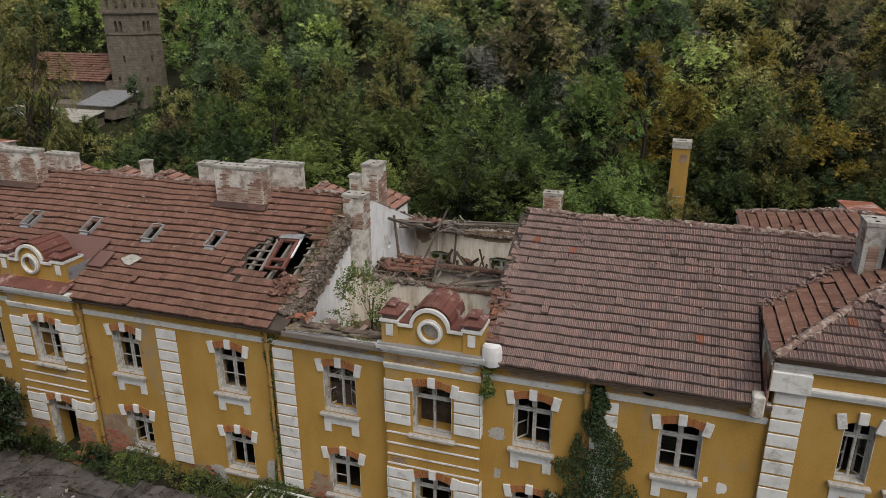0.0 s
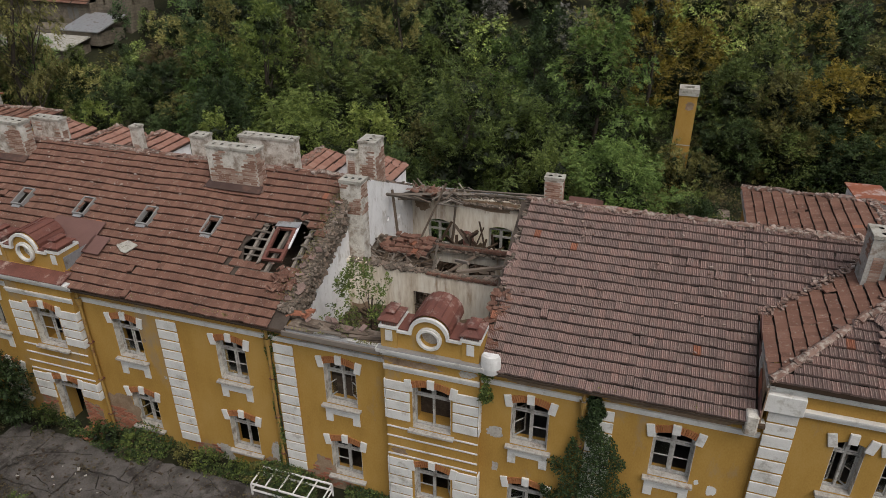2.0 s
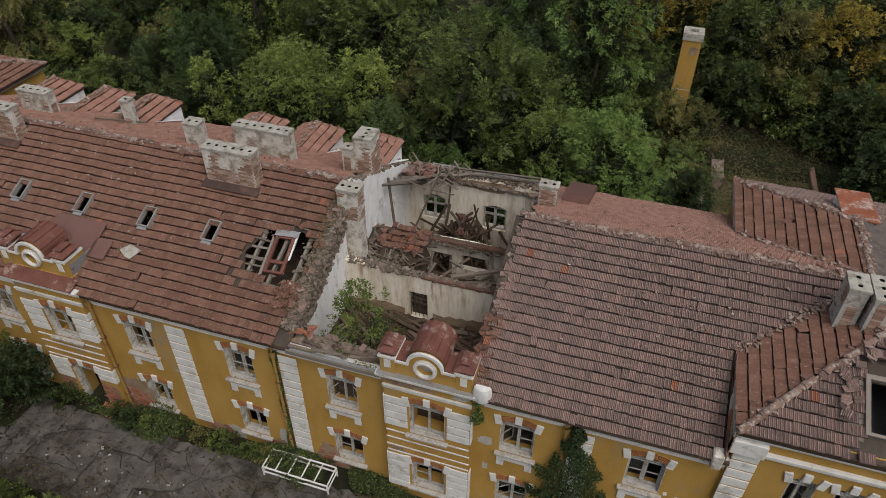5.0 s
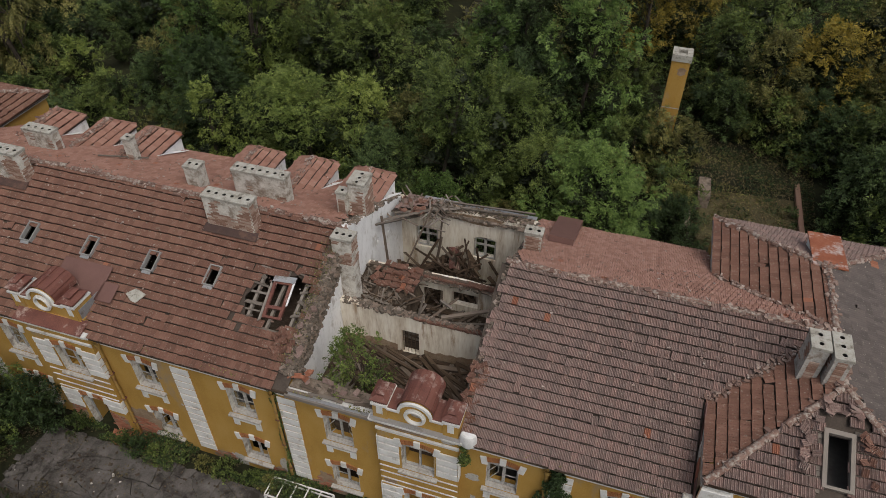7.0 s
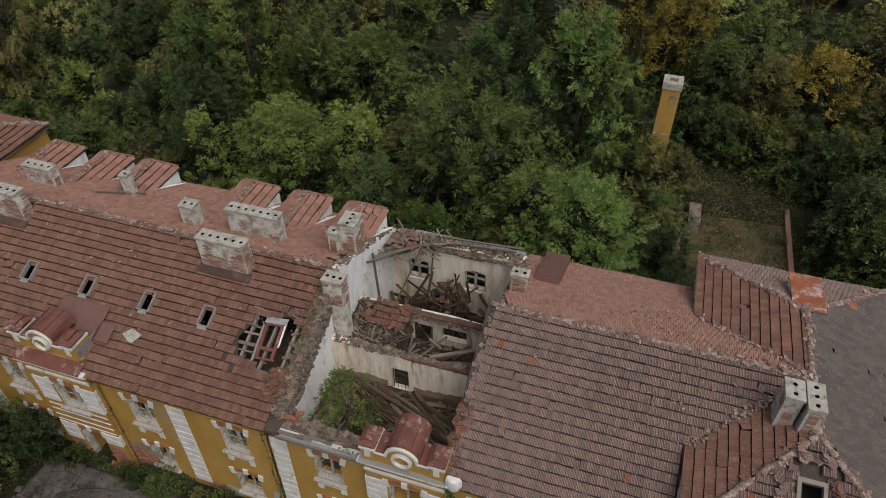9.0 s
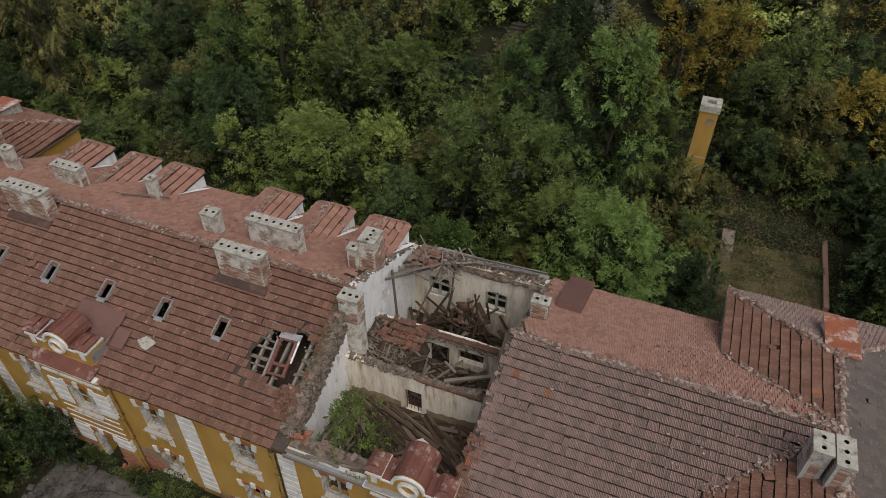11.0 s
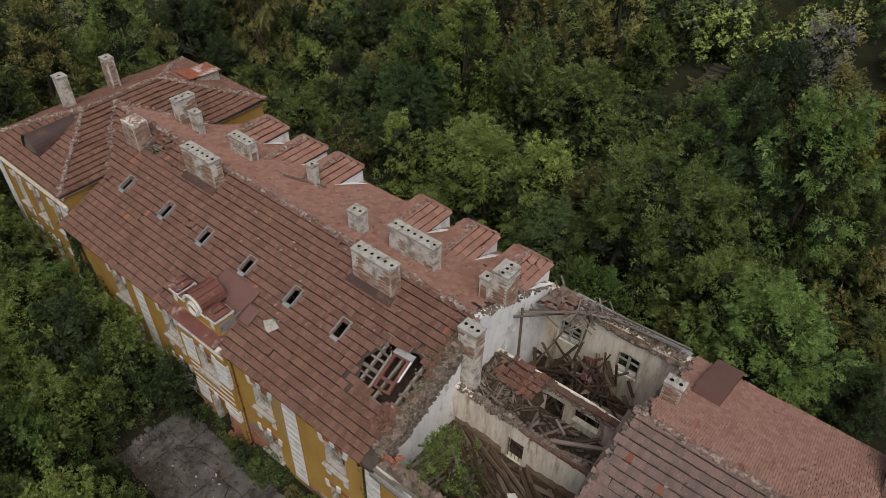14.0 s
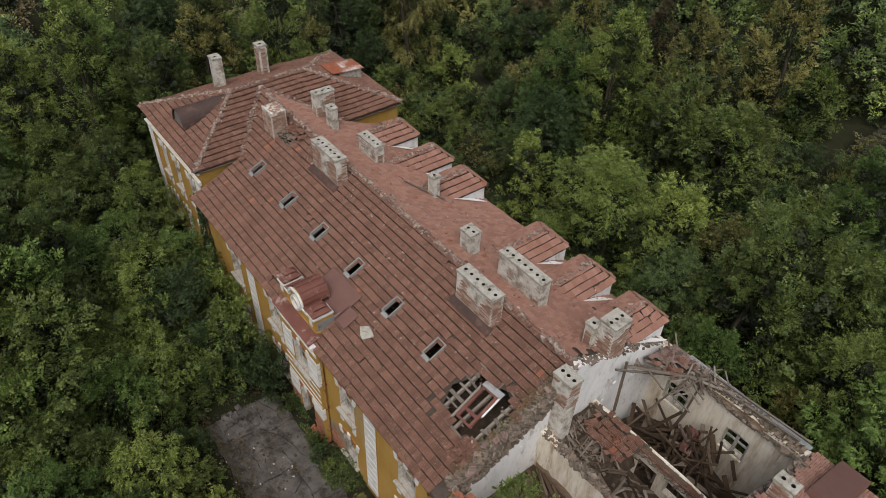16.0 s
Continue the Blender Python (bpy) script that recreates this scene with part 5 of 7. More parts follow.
# heap of roof timbers in the rear room
for k in range(140):
    a = rng.uniform(0, 6.283)
    c = Vector((-1.75 + rng.gauss(0, 0.3), 8.9 + rng.gauss(0, 0.3), 0))
    L = rng.uniform(1.2, 3.0)
    p = c + Vector((math.cos(a), math.sin(a) * 0.75, 0)) * L * rng.uniform(0.4, 1.0)
    p.x, p.y = min(0.7, max(-4.5, p.x)), min(10.8, max(7.05, p.y))
    base = 3.9 + rng.uniform(-0.4, 0.8)
    tip = c + Vector((rng.gauss(0, 0.4), rng.gauss(0, 0.4), 0))
    q = (tip.x, tip.y, base + rng.uniform(0.3, 2.0))
    board("roof_timber", (p.x, p.y, base), q, rng.uniform(0.05, 0.13), rng.uniform(0.03, 0.09), "wood_dark" if k % 5 else "wood_brown", "dark fallen roof timber heaped in the ruined room", "fallen roof timbers", rng.uniform(0, 1.5))
part("debris_mound", raw_mesh("debris_mound", [(-4.58 + 6.1 * i / 12, 6.96 + 3.9 * j / 10, 2.6 + 1.9 * math.exp(-((i - 4.5) / 4.0) ** 2 - ((j - 5) / 4.5) ** 2) + rng.uniform(0, 0.25)) for j in range(11) for i in range(13)], [(j * 13 + i, j * 13 + i + 1, (j + 1) * 13 + i + 1, (j + 1) * 13 + i) for j in range(10) for i in range(12)], M["earth"]), None, house)
for k in range(40):
    x, y = rng.uniform(-4.3, 1.2), rng.uniform(7.1, 10.6)
    a = rng.uniform(0, 3.14)
    z = 3.4 + 1.2 * math.exp(-((x + 1.6) / 2.4) ** 2) + rng.uniform(0, 0.5)
    L = rng.uniform(0.6, 1.9)
    board("fallen_plank", (x, y, z), (min(1.4, max(-4.5, x + L * math.cos(a))), min(10.8, y + L * math.sin(a) * 0.8), z + rng.uniform(-0.3, 0.6)), rng.uniform(0.1, 0.22), 0.03, rng.choice(("wood_brown", "wood_dark", "wood_dark", "wood_dark")), "broken ceiling plank in the rear debris heap", "fallen planks", rng.gauss(0, 0.3))
bent = bmesh.new()
for j in range(7):
    a = -0.5 + 2.3 * j / 6
    for y in (-0.5, 0.5):
        bent.verts.new((0.42 * math.sin(a), y, 0.42 * math.cos(a)))
bent.verts.ensure_lookup_table()
for j in range(6):
    bent.faces.new([bent.verts[i] for i in (2 * j, 2 * j + 1, 2 * j + 3, 2 * j + 2)])
bmesh.ops.solidify(bent, geom=list(bent.faces), thickness=0.015)
bmesh.ops.transform(bent, matrix=Matrix.Translation((-1.7, 9.2, 5.55)) @ Euler((0.5, 0.3, 0.5)).to_matrix().to_4x4(), verts=bent.verts)
tagged(new("bent_sheet", mesh_of("bent_sheet", bent, M["rust"])), "curled red-brown roof sheet on the heap of timbers", "sheet")
POLES = [((-3.6, 7.0, 5.3), (-4.45, 8.3, 8.1)), ((-3.4, 7.6, 5.6), (-2.6, 9.6, 8.1)), ((-2.7, 10.7, 4.6), (-2.55, 10.9, 7.3)), ((-1.45, 4.35, 6.9), (-1.3, 4.6, 7.95)), ((-1.5, 4.4, 6.95), (-1.25, 4.7, 7.4)), ((-0.95, 4.6, 6.95), (-0.25, 5.6, 7.15)), ((-0.9, 5.4, 7.0), (-0.3, 4.9, 7.25)), ((-0.2, 4.4, 7.0), (1.2, 4.7, 7.1)), ((-3.6, 6.8, 6.7), (-1.9, 6.9, 6.95)), ((-4.5, 9.0, 7.4), (-2.9, 10.8, 6.9)), ((-4.4, 8.3, 7.9), (-2.4, 11.0, 7.1)), ((-4.4, 9.6, 7.3), (-1.4, 11.2, 7.1)), ((-3.2, 10.9, 7.1), (1.2, 11.2, 7.25)), ((-2.6, 11.3, 7.12), (1.5, 11.4, 7.3)), ((-4.4, 7.6, 8.2), (-3.5, 10.2, 6.9))]
for a, b in POLES:
    board("broken_rafter", a, b, rng.uniform(0.06, 0.1), rng.uniform(0.06, 0.1), rng.choice(("wood", "wood_brown")), "grey broken rafter leaning on the ruined walls", "broken rafters", rng.uniform(0, 1))
for k in range(46):
    x, y = rng.uniform(-4.5, -1.8), rng.uniform(8.8, 11.4)
    z = 7.1 + (10.5 - y) * 0.15 + rng.uniform(0, 0.15)
    a = rng.gauss(2.2, 0.5)
    board("broken_batten", (x, y, z), (x + math.cos(a) * rng.uniform(0.5, 1.3), y + math.sin(a) * 0.7, z + rng.uniform(-0.2, 0.25)), 0.06, 0.03, "wood" if k % 3 == 0 else "wood_brown", "splintered roof batten hanging over the ruin", "splintered battens")


# debris of the corridor: short timbers, laths and a beam along the wall tops
for k in range(46):
    x, y = rng.uniform(-4.3, 1.2), rng.uniform(4.6, 6.7)
    a = rng.gauss(0.35, 0.6)
    L = rng.uniform(0.4, 1.3)
    z = 5.05 + rng.uniform(0, 0.35) + (1.35 if x < -2.4 else 0.0)
    x1, y1 = min(1.45, max(-4.5, x + L * math.cos(a))), min(6.75, max(4.55, y + L * math.sin(a)))
    board("broken_lath", (x, y, z), (x1, y1, z + rng.uniform(-0.1, 0.25)), rng.uniform(0.05, 0.12), 0.03, rng.choice(("wood_brown", "wood_dark", "wood")), "broken roof lath in the debris of the corridor", "broken laths")
part("debris_ledge", raw_mesh("debris_ledge", [(-4.58 + 2.5 * i / 8, 4.45 + 2.3 * j / 6, 6.45 + 0.2 * math.sin(i * 1.7 + j) * (0 < i < 8) + rng.uniform(0, 0.22) - 0.9 * (i == 8)) for j in range(7) for i in range(9)], [(j * 9 + i, j * 9 + i + 1, (j + 1) * 9 + i + 1, (j + 1) * 9 + i) for j in range(6) for i in range(8)], M["earth"]), None, house)
for a, b in (((-4.4, 6.8, 6.75), (-0.2, 6.84, 6.8)), ((-0.6, 4.5, 7.05), (1.5, 5.6, 7.1))):
    board("wall_plate", a, b, 0.13, 0.1, "wood_brown", "old timber wall plate lying on the inner wall", "wall plates", rng.gauss(0, 0.1))
for k in range(60):
    x, y = rng.uniform(-4.4, -2.2), rng.uniform(4.6, 6.6)
    a, L, z = rng.uniform(0, 3.14), rng.uniform(0.25, 0.9), 6.62 + rng.uniform(0, 0.2)
    board("roof_lath", (x, y, z), (max(-4.5, x + L * math.cos(a)), min(6.75, y + L * math.sin(a)), z + rng.uniform(-0.05, 0.2)), rng.uniform(0.03, 0.07), 0.02, rng.choice(("wood_brown", "wood", "wood_dark")), "splintered roof lath on the debris ledge", "splintered laths")
# white frames in the rear window openings
for x, za, zb in BACK_W[:2]:
    ring = [(x - 0.5, za + 0.01), (x + 0.5, za + 0.01), (x + 0.5, zb - 0.14), (x - 0.5, zb - 0.14)]
    gaps = [[(x + s * 0.25 - 0.19, z0), (x + s * 0.25 + 0.19, z0), (x + s * 0.25 + 0.19, z1), (x + s * 0.25 - 0.19, z1)] for s in (-1, 1) for z0, z1 in ((za + 0.07, zb - 0.56), (zb - 0.48, zb - 0.2))]
    part("rear_window_frame", panel(ring, gaps, 0.07, axes((0, 11.0, 0), (1, 0, 0), (0, 0, 1))), M["frame"], house, "empty white-painted rear window frame")
# fallen plaster low on the inner wall, and on the tops of the walls
jag = [(-1.2 + 0.22 * i, 5.3 + 0.018 * i + rng.uniform(-0.08, 0.1)) for i in range(13)]
part("bare_strip", panel([(-1.2, 4.9), (1.44, 4.9)] + jag[::-1], [], 0.004, axes((0, 4.194, 0), (1, 0, 0), (0, 0, 1))), M["undercoat"], house, "bare strip low on the inner wall")
jag = [(-4.5 + 0.2 * i, 5.35 + rng.uniform(-0.1, 0.1)) for i in range(12)]
part("bare_strip", panel([(-4.5, 4.9), (-2.3, 4.9)] + jag[::-1], [], 0.004, axes((0, 4.194, 0), (1, 0, 0), (0, 0, 1))), M["undercoat"], house, "bare strip low on the inner wall")
part("window_grille", boxes(*[(-2.08 + 0.16 * i, -2.06 + 0.16 * i, 4.3, 4.32, 4.92, 6.18) for i in range(5)], (-2.09, -1.41, 4.296, 4.299, 5.55, 5.59)), M["wood_dark"], house, "rusty bars in the inner opening")
bare_patch(-2.4, 0.4, 6.45, 7.05, 10.9, 34, "undercoat")
bare_patch(-4.6, -3.7, 6.0, 7.1, 10.9, 35, "undercoat")


def tile_heap(label, cx, cy, cz, rx, ry, n, mat, seed, slope_y=0.0):
    rng = random.Random(seed)
    verts, faces = [], []
    for _ in range(n):
        x, y = cx + rng.uniform(-rx, rx), cy + rng.uniform(-ry, ry)
        t = Matrix.Translation((x, y, cz + slope_y * (y - cy) + rng.uniform(0, 0.1))) @ Euler((rng.gauss(0, 0.35), rng.gauss(0, 0.35), rng.uniform(0, 6.3))).to_matrix().to_4x4()
        k = len(verts)
        verts += [t @ Vector((p[0] - 0.1, p[1] * 0.8 - 0.14, p[2])) for p in tile_verts(rng)]
        faces += [tuple(k + i for i in f) for f in TILE_FACES]
    return tagged(new("tile_rubble", raw_mesh("tile_rubble", verts, faces, M[mat])), label, "rubble", kind="stuff")


slope("fallen_slope", (0, 5.7, 6.8), (1, 0, 0), (0, 1, 0.12), [(-3.8, 5.7), (-2.2, 5.7), (-2.0, 6.9), (-3.6, 6.9)], M["tile"], seed=301, messy=0.6, fresh=0.03)
slope("fallen_slope", (0, 11.45, EAVE - 0.02), (-1, 0, 0), (0, -1, 0.3), [(-4.5, 11.4), (-2.9, 11.4), (-3.3, 10.5), (-4.5, 9.5)], M["tile_dark"], seed=302, messy=0.4, fresh=0.03)
tile_heap("broken roof tiles on the wall top", -3.2, 6.1, 6.8, 1.0, 0.5, 12, "tile", 1)
tile_heap("bright broken roof tiles on the wall top", -3.0, 6.3, 6.95, 0.6, 0.4, 3, "tile_new", 2)
tile_heap("broken roof tiles sliding off the rear eave", -3.7, 10.2, 7.35, 0.7, 0.7, 16, "tile", 3, -0.2)
tile_heap("bright broken roof tiles at the eave", -4.4, 0.45, 7.12, 0.35, 0.2, 7, "tile_new", 4)
tile_heap("broken roof tiles along the front wall top", -2.6, 0.3, 7.0, 1.5, 0.2, 9, "tile_dark", 5)
tile_heap("slipped roof tiles at the broken roof edge", 1.6, 0.9, 7.5, 0.28, 1.2, 55, "tile", 6, 0.43)
tile_heap("slipped roof tiles at the broken roof edge", 1.7, 3.6, 8.65, 0.2, 1.6, 40, "tile_dark", 7, 0.43)
tile_heap("broken roof tiles by the hole in the roof", -5.3, 1.1, 7.72, 0.35, 0.4, 26, "tile", 8, 0.43)
tile_heap("broken tiles and bricks on the verge", -4.75, 2.6, 8.36, 0.2, 2.0, 9, "tile_dark", 9, 0.44)
tile_heap("broken tiles by the broken ridge", -23.6, 5.2, 9.5, 0.9, 0.4, 40, "tile", 10, 0.2)
tile_heap("slipped tiles beside the lost dormer window", 11.4, 1.3, 9.02, 0.2, 0.75, 14, "tile_dark", 11, PSL)
tile_heap("slipped tiles beside the lost dormer window", 13.0, 1.3, 9.02, 0.2, 0.75, 12, "tile", 12, PSL)
tile_heap("slipped tiles above the lost dormer window", 12.2, 2.45, 9.42, 0.5, 0.2, 14, "tile_dark", 13, PSL)
for y in (4.34, 6.84):
    verts, faces = [], []
    rg = random.Random(int(y * 10))
    for k in range(30):
        x = -1.6 + k * 0.105 if y < 5 else -2.3 + k * 0.125
        t = Matrix.Translation((x, y - 0.18, 6.98 if y < 5 else 6.78)) @ Euler((rg.gauss(0, 0.05), rg.gauss(0, 0.05), rg.gauss(0, 0.08))).to_matrix().to_4x4()
        k0 = len(verts)
        verts += [t @ Vector(p) for p in tile_verts(rg)]
        faces += [tuple(k0 + i for i in f) for f in TILE_FACES]
    tagged(new("wall_capping", raw_mesh("wall_capping", verts, faces, M["tile"])), "row of clay tiles capping the inner wall", "tiles", kind="stuff")


def rubble(label, cx, cy, z, rx, ry, n, s0, s1, mat, seed, sl=0.0):
    """Loose broken stone, brick and mortar: flat angular pieces lying every way."""
    rg = random.Random(seed)
    verts, faces = [], []
    for _ in range(n):
        x, y = cx + rg.uniform(-rx, rx), cy + rg.uniform(-ry, ry)
        s = s0 + (s1 - s0) * rg.random() ** 1.6
        shard(rg, verts, faces, Vector((x, y, z + sl * (y - cy) + rg.uniform(0, s0 * 1.5))), s)
    return tagged(new("rubble", raw_mesh("rubble", verts, faces, M[mat])), label, "rubble", kind="stuff")


rubble("earth and mortar lumps on the debris ledge", -3.35, 5.55, 6.58, 1.1, 1.0, 300, 0.02, 0.09, "debris", 46)
rubble("jagged stone along the inner wall top", -1.5, 4.34, 6.98, 3.0, 0.13, 420, 0.025, 0.09, "debris", 41)
rubble("jagged stone along the corridor wall top", -1.5, 6.78, 6.62, 3.0, 0.13, 400, 0.025, 0.09, "debris", 42)
rubble("earth and plaster hanging from the rear wall top", -1.4, 10.86, 6.75, 2.9, 0.06, 520, 0.025, 0.09, "debris", 43)
rubble("earth and plaster lumps among the fallen boards", -1.5, 2.3, 5.05, 2.9, 1.7, 260, 0.03, 0.09, "debris", 44)
rubble("plaster lumps in the corridor", -1.5, 5.6, 5.05, 2.9, 1.0, 260, 0.03, 0.1, "debris", 45)
rubble("crumbled masonry along the gable top", -4.8, 2.7, 8.36, 0.24, 2.5, 1300, 0.018, 0.07, "debris", 1, SL)
rg = random.Random(17)
verts, faces = [], []
for _ in range(620):
    y = rg.uniform(0.35, 4.4)
    shard(rg, verts, faces, Vector((-4.57, y, EAVE + (y + 0.35) * SL - 0.02 - 0.8 * rg.random() ** 1.2)), rg.uniform(0.03, 0.095), 1.4)
tagged(part("stone_facing", raw_mesh("stone_facing", verts, faces, M["debris"]), None, house), kind="stuff")
rubble("loose bricks on the broken chimney top", -24.6, 4.55, 10.38, 0.42, 0.34, 46, 0.05, 0.11, "chimney_brick", 31)
rubble("bricks and tiles fallen round the broken chimney", -24.1, 4.9, 9.35, 0.9, 0.6, 90, 0.04, 0.11, "debris", 32, 0.2)
rubble("crumbled masonry along the rear gable top", -4.8, 8.3, 8.4, 0.2, 2.6, 200, 0.025, 0.08, "debris", 2, -SL)
rubble("crumbled masonry along the broken roof edge", 1.68, 3.0, 8.4, 0.2, 2.8, 260, 0.025, 0.08, "debris", 3, SL)
rubble("crumbled masonry along the rear roof edge", 1.8, 8.2, 8.35, 0.2, 2.6, 220, 0.025, 0.08, "debris", 4, -SL)
rubble("plaster and earth on the rear wall top", -1.4, 11.12, 7.0, 2.9, 0.2, 300, 0.04, 0.1, "debris", 5)
rubble("plaster crumbs on the inner wall top", -2.9, 4.34, 7.0, 1.6, 0.14, 160, 0.03, 0.08, "debris", 6)
rubble("plaster crumbs on the corridor wall", -1.5, 6.8, 6.72, 2.9, 0.14, 160, 0.03, 0.08, "debris", 7)
rubble("mortar and stone along the front wall top", -2.4, 0.25, 6.9, 2.1, 0.2, 180, 0.03, 0.08, "debris", 8)
def valley_mortar(a, b, n, seed):
    """Whitish broken mortar and tile chips in a roof valley."""
    rg = random.Random(seed)
    a, b = Vector(a), Vector(b)
    verts, faces = [], []
    for _ in range(n):
        p = a.lerp(b, rg.random()) + Vector((rg.gauss(0, 0.07), rg.gauss(0, 0.07), rg.uniform(0.06, 0.14)))
        shard(rg, verts, faces, p, rg.uniform(0.02, 0.075), 0.8)
    tagged(part("valley_mortar", raw_mesh("valley_mortar", verts, faces, M["mortar"]), None, house), kind="stuff")


for sx, x0 in ((1, PR[0]), (-1, PL[1])):
    for yv in (VAL, 11.1 - VAL):
        valley_mortar((x0, yv, PAV_EAVE), (x0 + sx * VX, RIDGE_Y, RIDGE_Z), 170, int(yv * 10))


def chips(label, x0, x1, y0, y1, n, front, mat, seed, top=0.5):
    """Chips of tile and mortar lying on a slope, more of them towards the ridge."""
    rg = random.Random(seed)
    verts, faces = [], []
    for _ in range(n):
        x, f = rg.uniform(x0, x1), rg.random() ** top
        y = y0 + (y1 - y0) * f
        zz = EAVE + ((y + 0.35) if front else (11.45 - y)) * SL + 0.1 + sag((x, y))
        shard(rg, verts, faces, Vector((x, y, zz)), rg.uniform(0.012, 0.042), 0.7)
    tagged(new("roof_chips", raw_mesh("roof_chips", verts, faces, M[mat])), label, "rubble", kind="stuff")


chips("pale mortar chips lying on the front tiles", -23.5, -5.2, 0.5, 5.4, 330, True, "mortar", 1)
chips("pale mortar chips lying on the rear tiles", -23.5, -5.2, 10.5, 5.7, 380, False, "mortar", 2, 0.8)
chips("pale mortar chips lying on the brown tiles", 1.9, 10.0, 0.5, 5.4, 170, True, "mortar", 3)
chips("pale mortar chips lying on the faded tiles", 1.9, 9.5, 10.5, 5.7, 90, False, "mortar", 4)
for k in range(12):
    y = 4.35 + 0.1 * k
    board("bare_lath", (-25.3 + rng.uniform(0, 0.6), y, EAVE + (y + 0.35) * SL + 0.02), (-22.7 - rng.uniform(0, 0.5), y + rng.gauss(0, 0.05), EAVE + (y + 0.35) * SL + 0.02), 0.06, 0.03, "wood", "bare grey lath in the broken roof ridge", "bare laths")
board("loose_stick", (-17.6, 7.5, 8.92), (-15.9, 8.6, 8.42), 0.06, 0.05, "wood", "grey stick lying on the rear tiles", "loose sticks")
for x, y in ((-9.0, 4.42), (-19.65, 4.42)):
    part("chimney_apron", panel([(x - 1.15, -0.26), (x + 1.2, -0.26), (x + 1.15, 0.12), (x - 1.1, 0.12)], [], 0.02, axes((0, y, EAVE + (y + 0.35) * SL + 0.13), (1, 0, 0), (0, 1, SL))), M["brown_metal"], house, "brown metal apron at the chimney foot")


tagged(new("fallen_sheet", mesh_of("fallen_sheet", panel([(-0.5, -0.16), (0.5, -0.2), (0.55, 0.2), (-0.4, 0.25)], [], 0.02, Matrix.Translation((-0.5, 2.6, 5.3)) @ Matrix.Rotation(2.5, 4, "Z") @ Matrix.Rotation(0.2, 4, "X")), M["rag"])), "pale torn sheet lying on the fallen boards", "sheet")
bm = bmesh.new()
rows = [[bm.verts.new((1.86 + (0.25 + 0.02 * math.cos(5 * q)) * k * math.cos(q), -0.3 - 0.2 * k * math.sin(q), z)) for q in [math.pi * (0.02 + 0.96 * i / 16) for i in range(17)]] for z, k in ((6.9, 0.9), (7.1, 1.08), (7.35, 1.1), (7.5, 1.0), (7.56, 0.8))]
for lower, upper in zip(rows, rows[1:]):
    for i in range(16):
        bm.faces.new((lower[i + 1], lower[i], upper[i], upper[i + 1]))
bm.faces.new(rows[-1])
tagged(new("hanging_sheet", mesh_of("hanging_sheet", bm, M["rag"])), "white folded plastic sheet bulging at the eave", "sheet")
part("wall_top", boxes((-4.6, -1.38, -0.02, 0.52, 6.903, 6.97), bevel=0.02), M["masonry"], house)
rng = random.Random(91)
for k in range(9):
    x = -4.5 + 0.32 * k + rng.uniform(-0.1, 0.1)
    board("eave_board", (x, rng.uniform(-0.3, 0.2), 7.02 + 0.02 * (k % 3)), (x + rng.uniform(0.5, 1.2), rng.uniform(-0.3, 0.2), 7.03 + 0.02 * (k % 3)), 0.11, 0.025, rng.choice(("wood", "wood_brown")), "grey broken eave board lying along the wall top", "eave boards", rng.gauss(0, 0.15))
part("gutter_board", boxes((-4.6, -1.4, -0.43, -0.365, 6.84, 6.99)), M["wood"], house)
tagged(new("eave_flashing", mesh_of("eave_flashing", boxes((-4.5, -1.4, -0.36, -0.22, 6.93, 6.96)), M["zinc"])), "bent pale metal flashing along the broken eave", "flashing")
tagged(new("rear_flashing", mesh_of("rear_flashing", boxes((-3.6, 1.6, 11.28, 11.5, 7.05, 7.08)), M["zinc"])), "bent pale metal flashing along the rear wall top", "flashing")


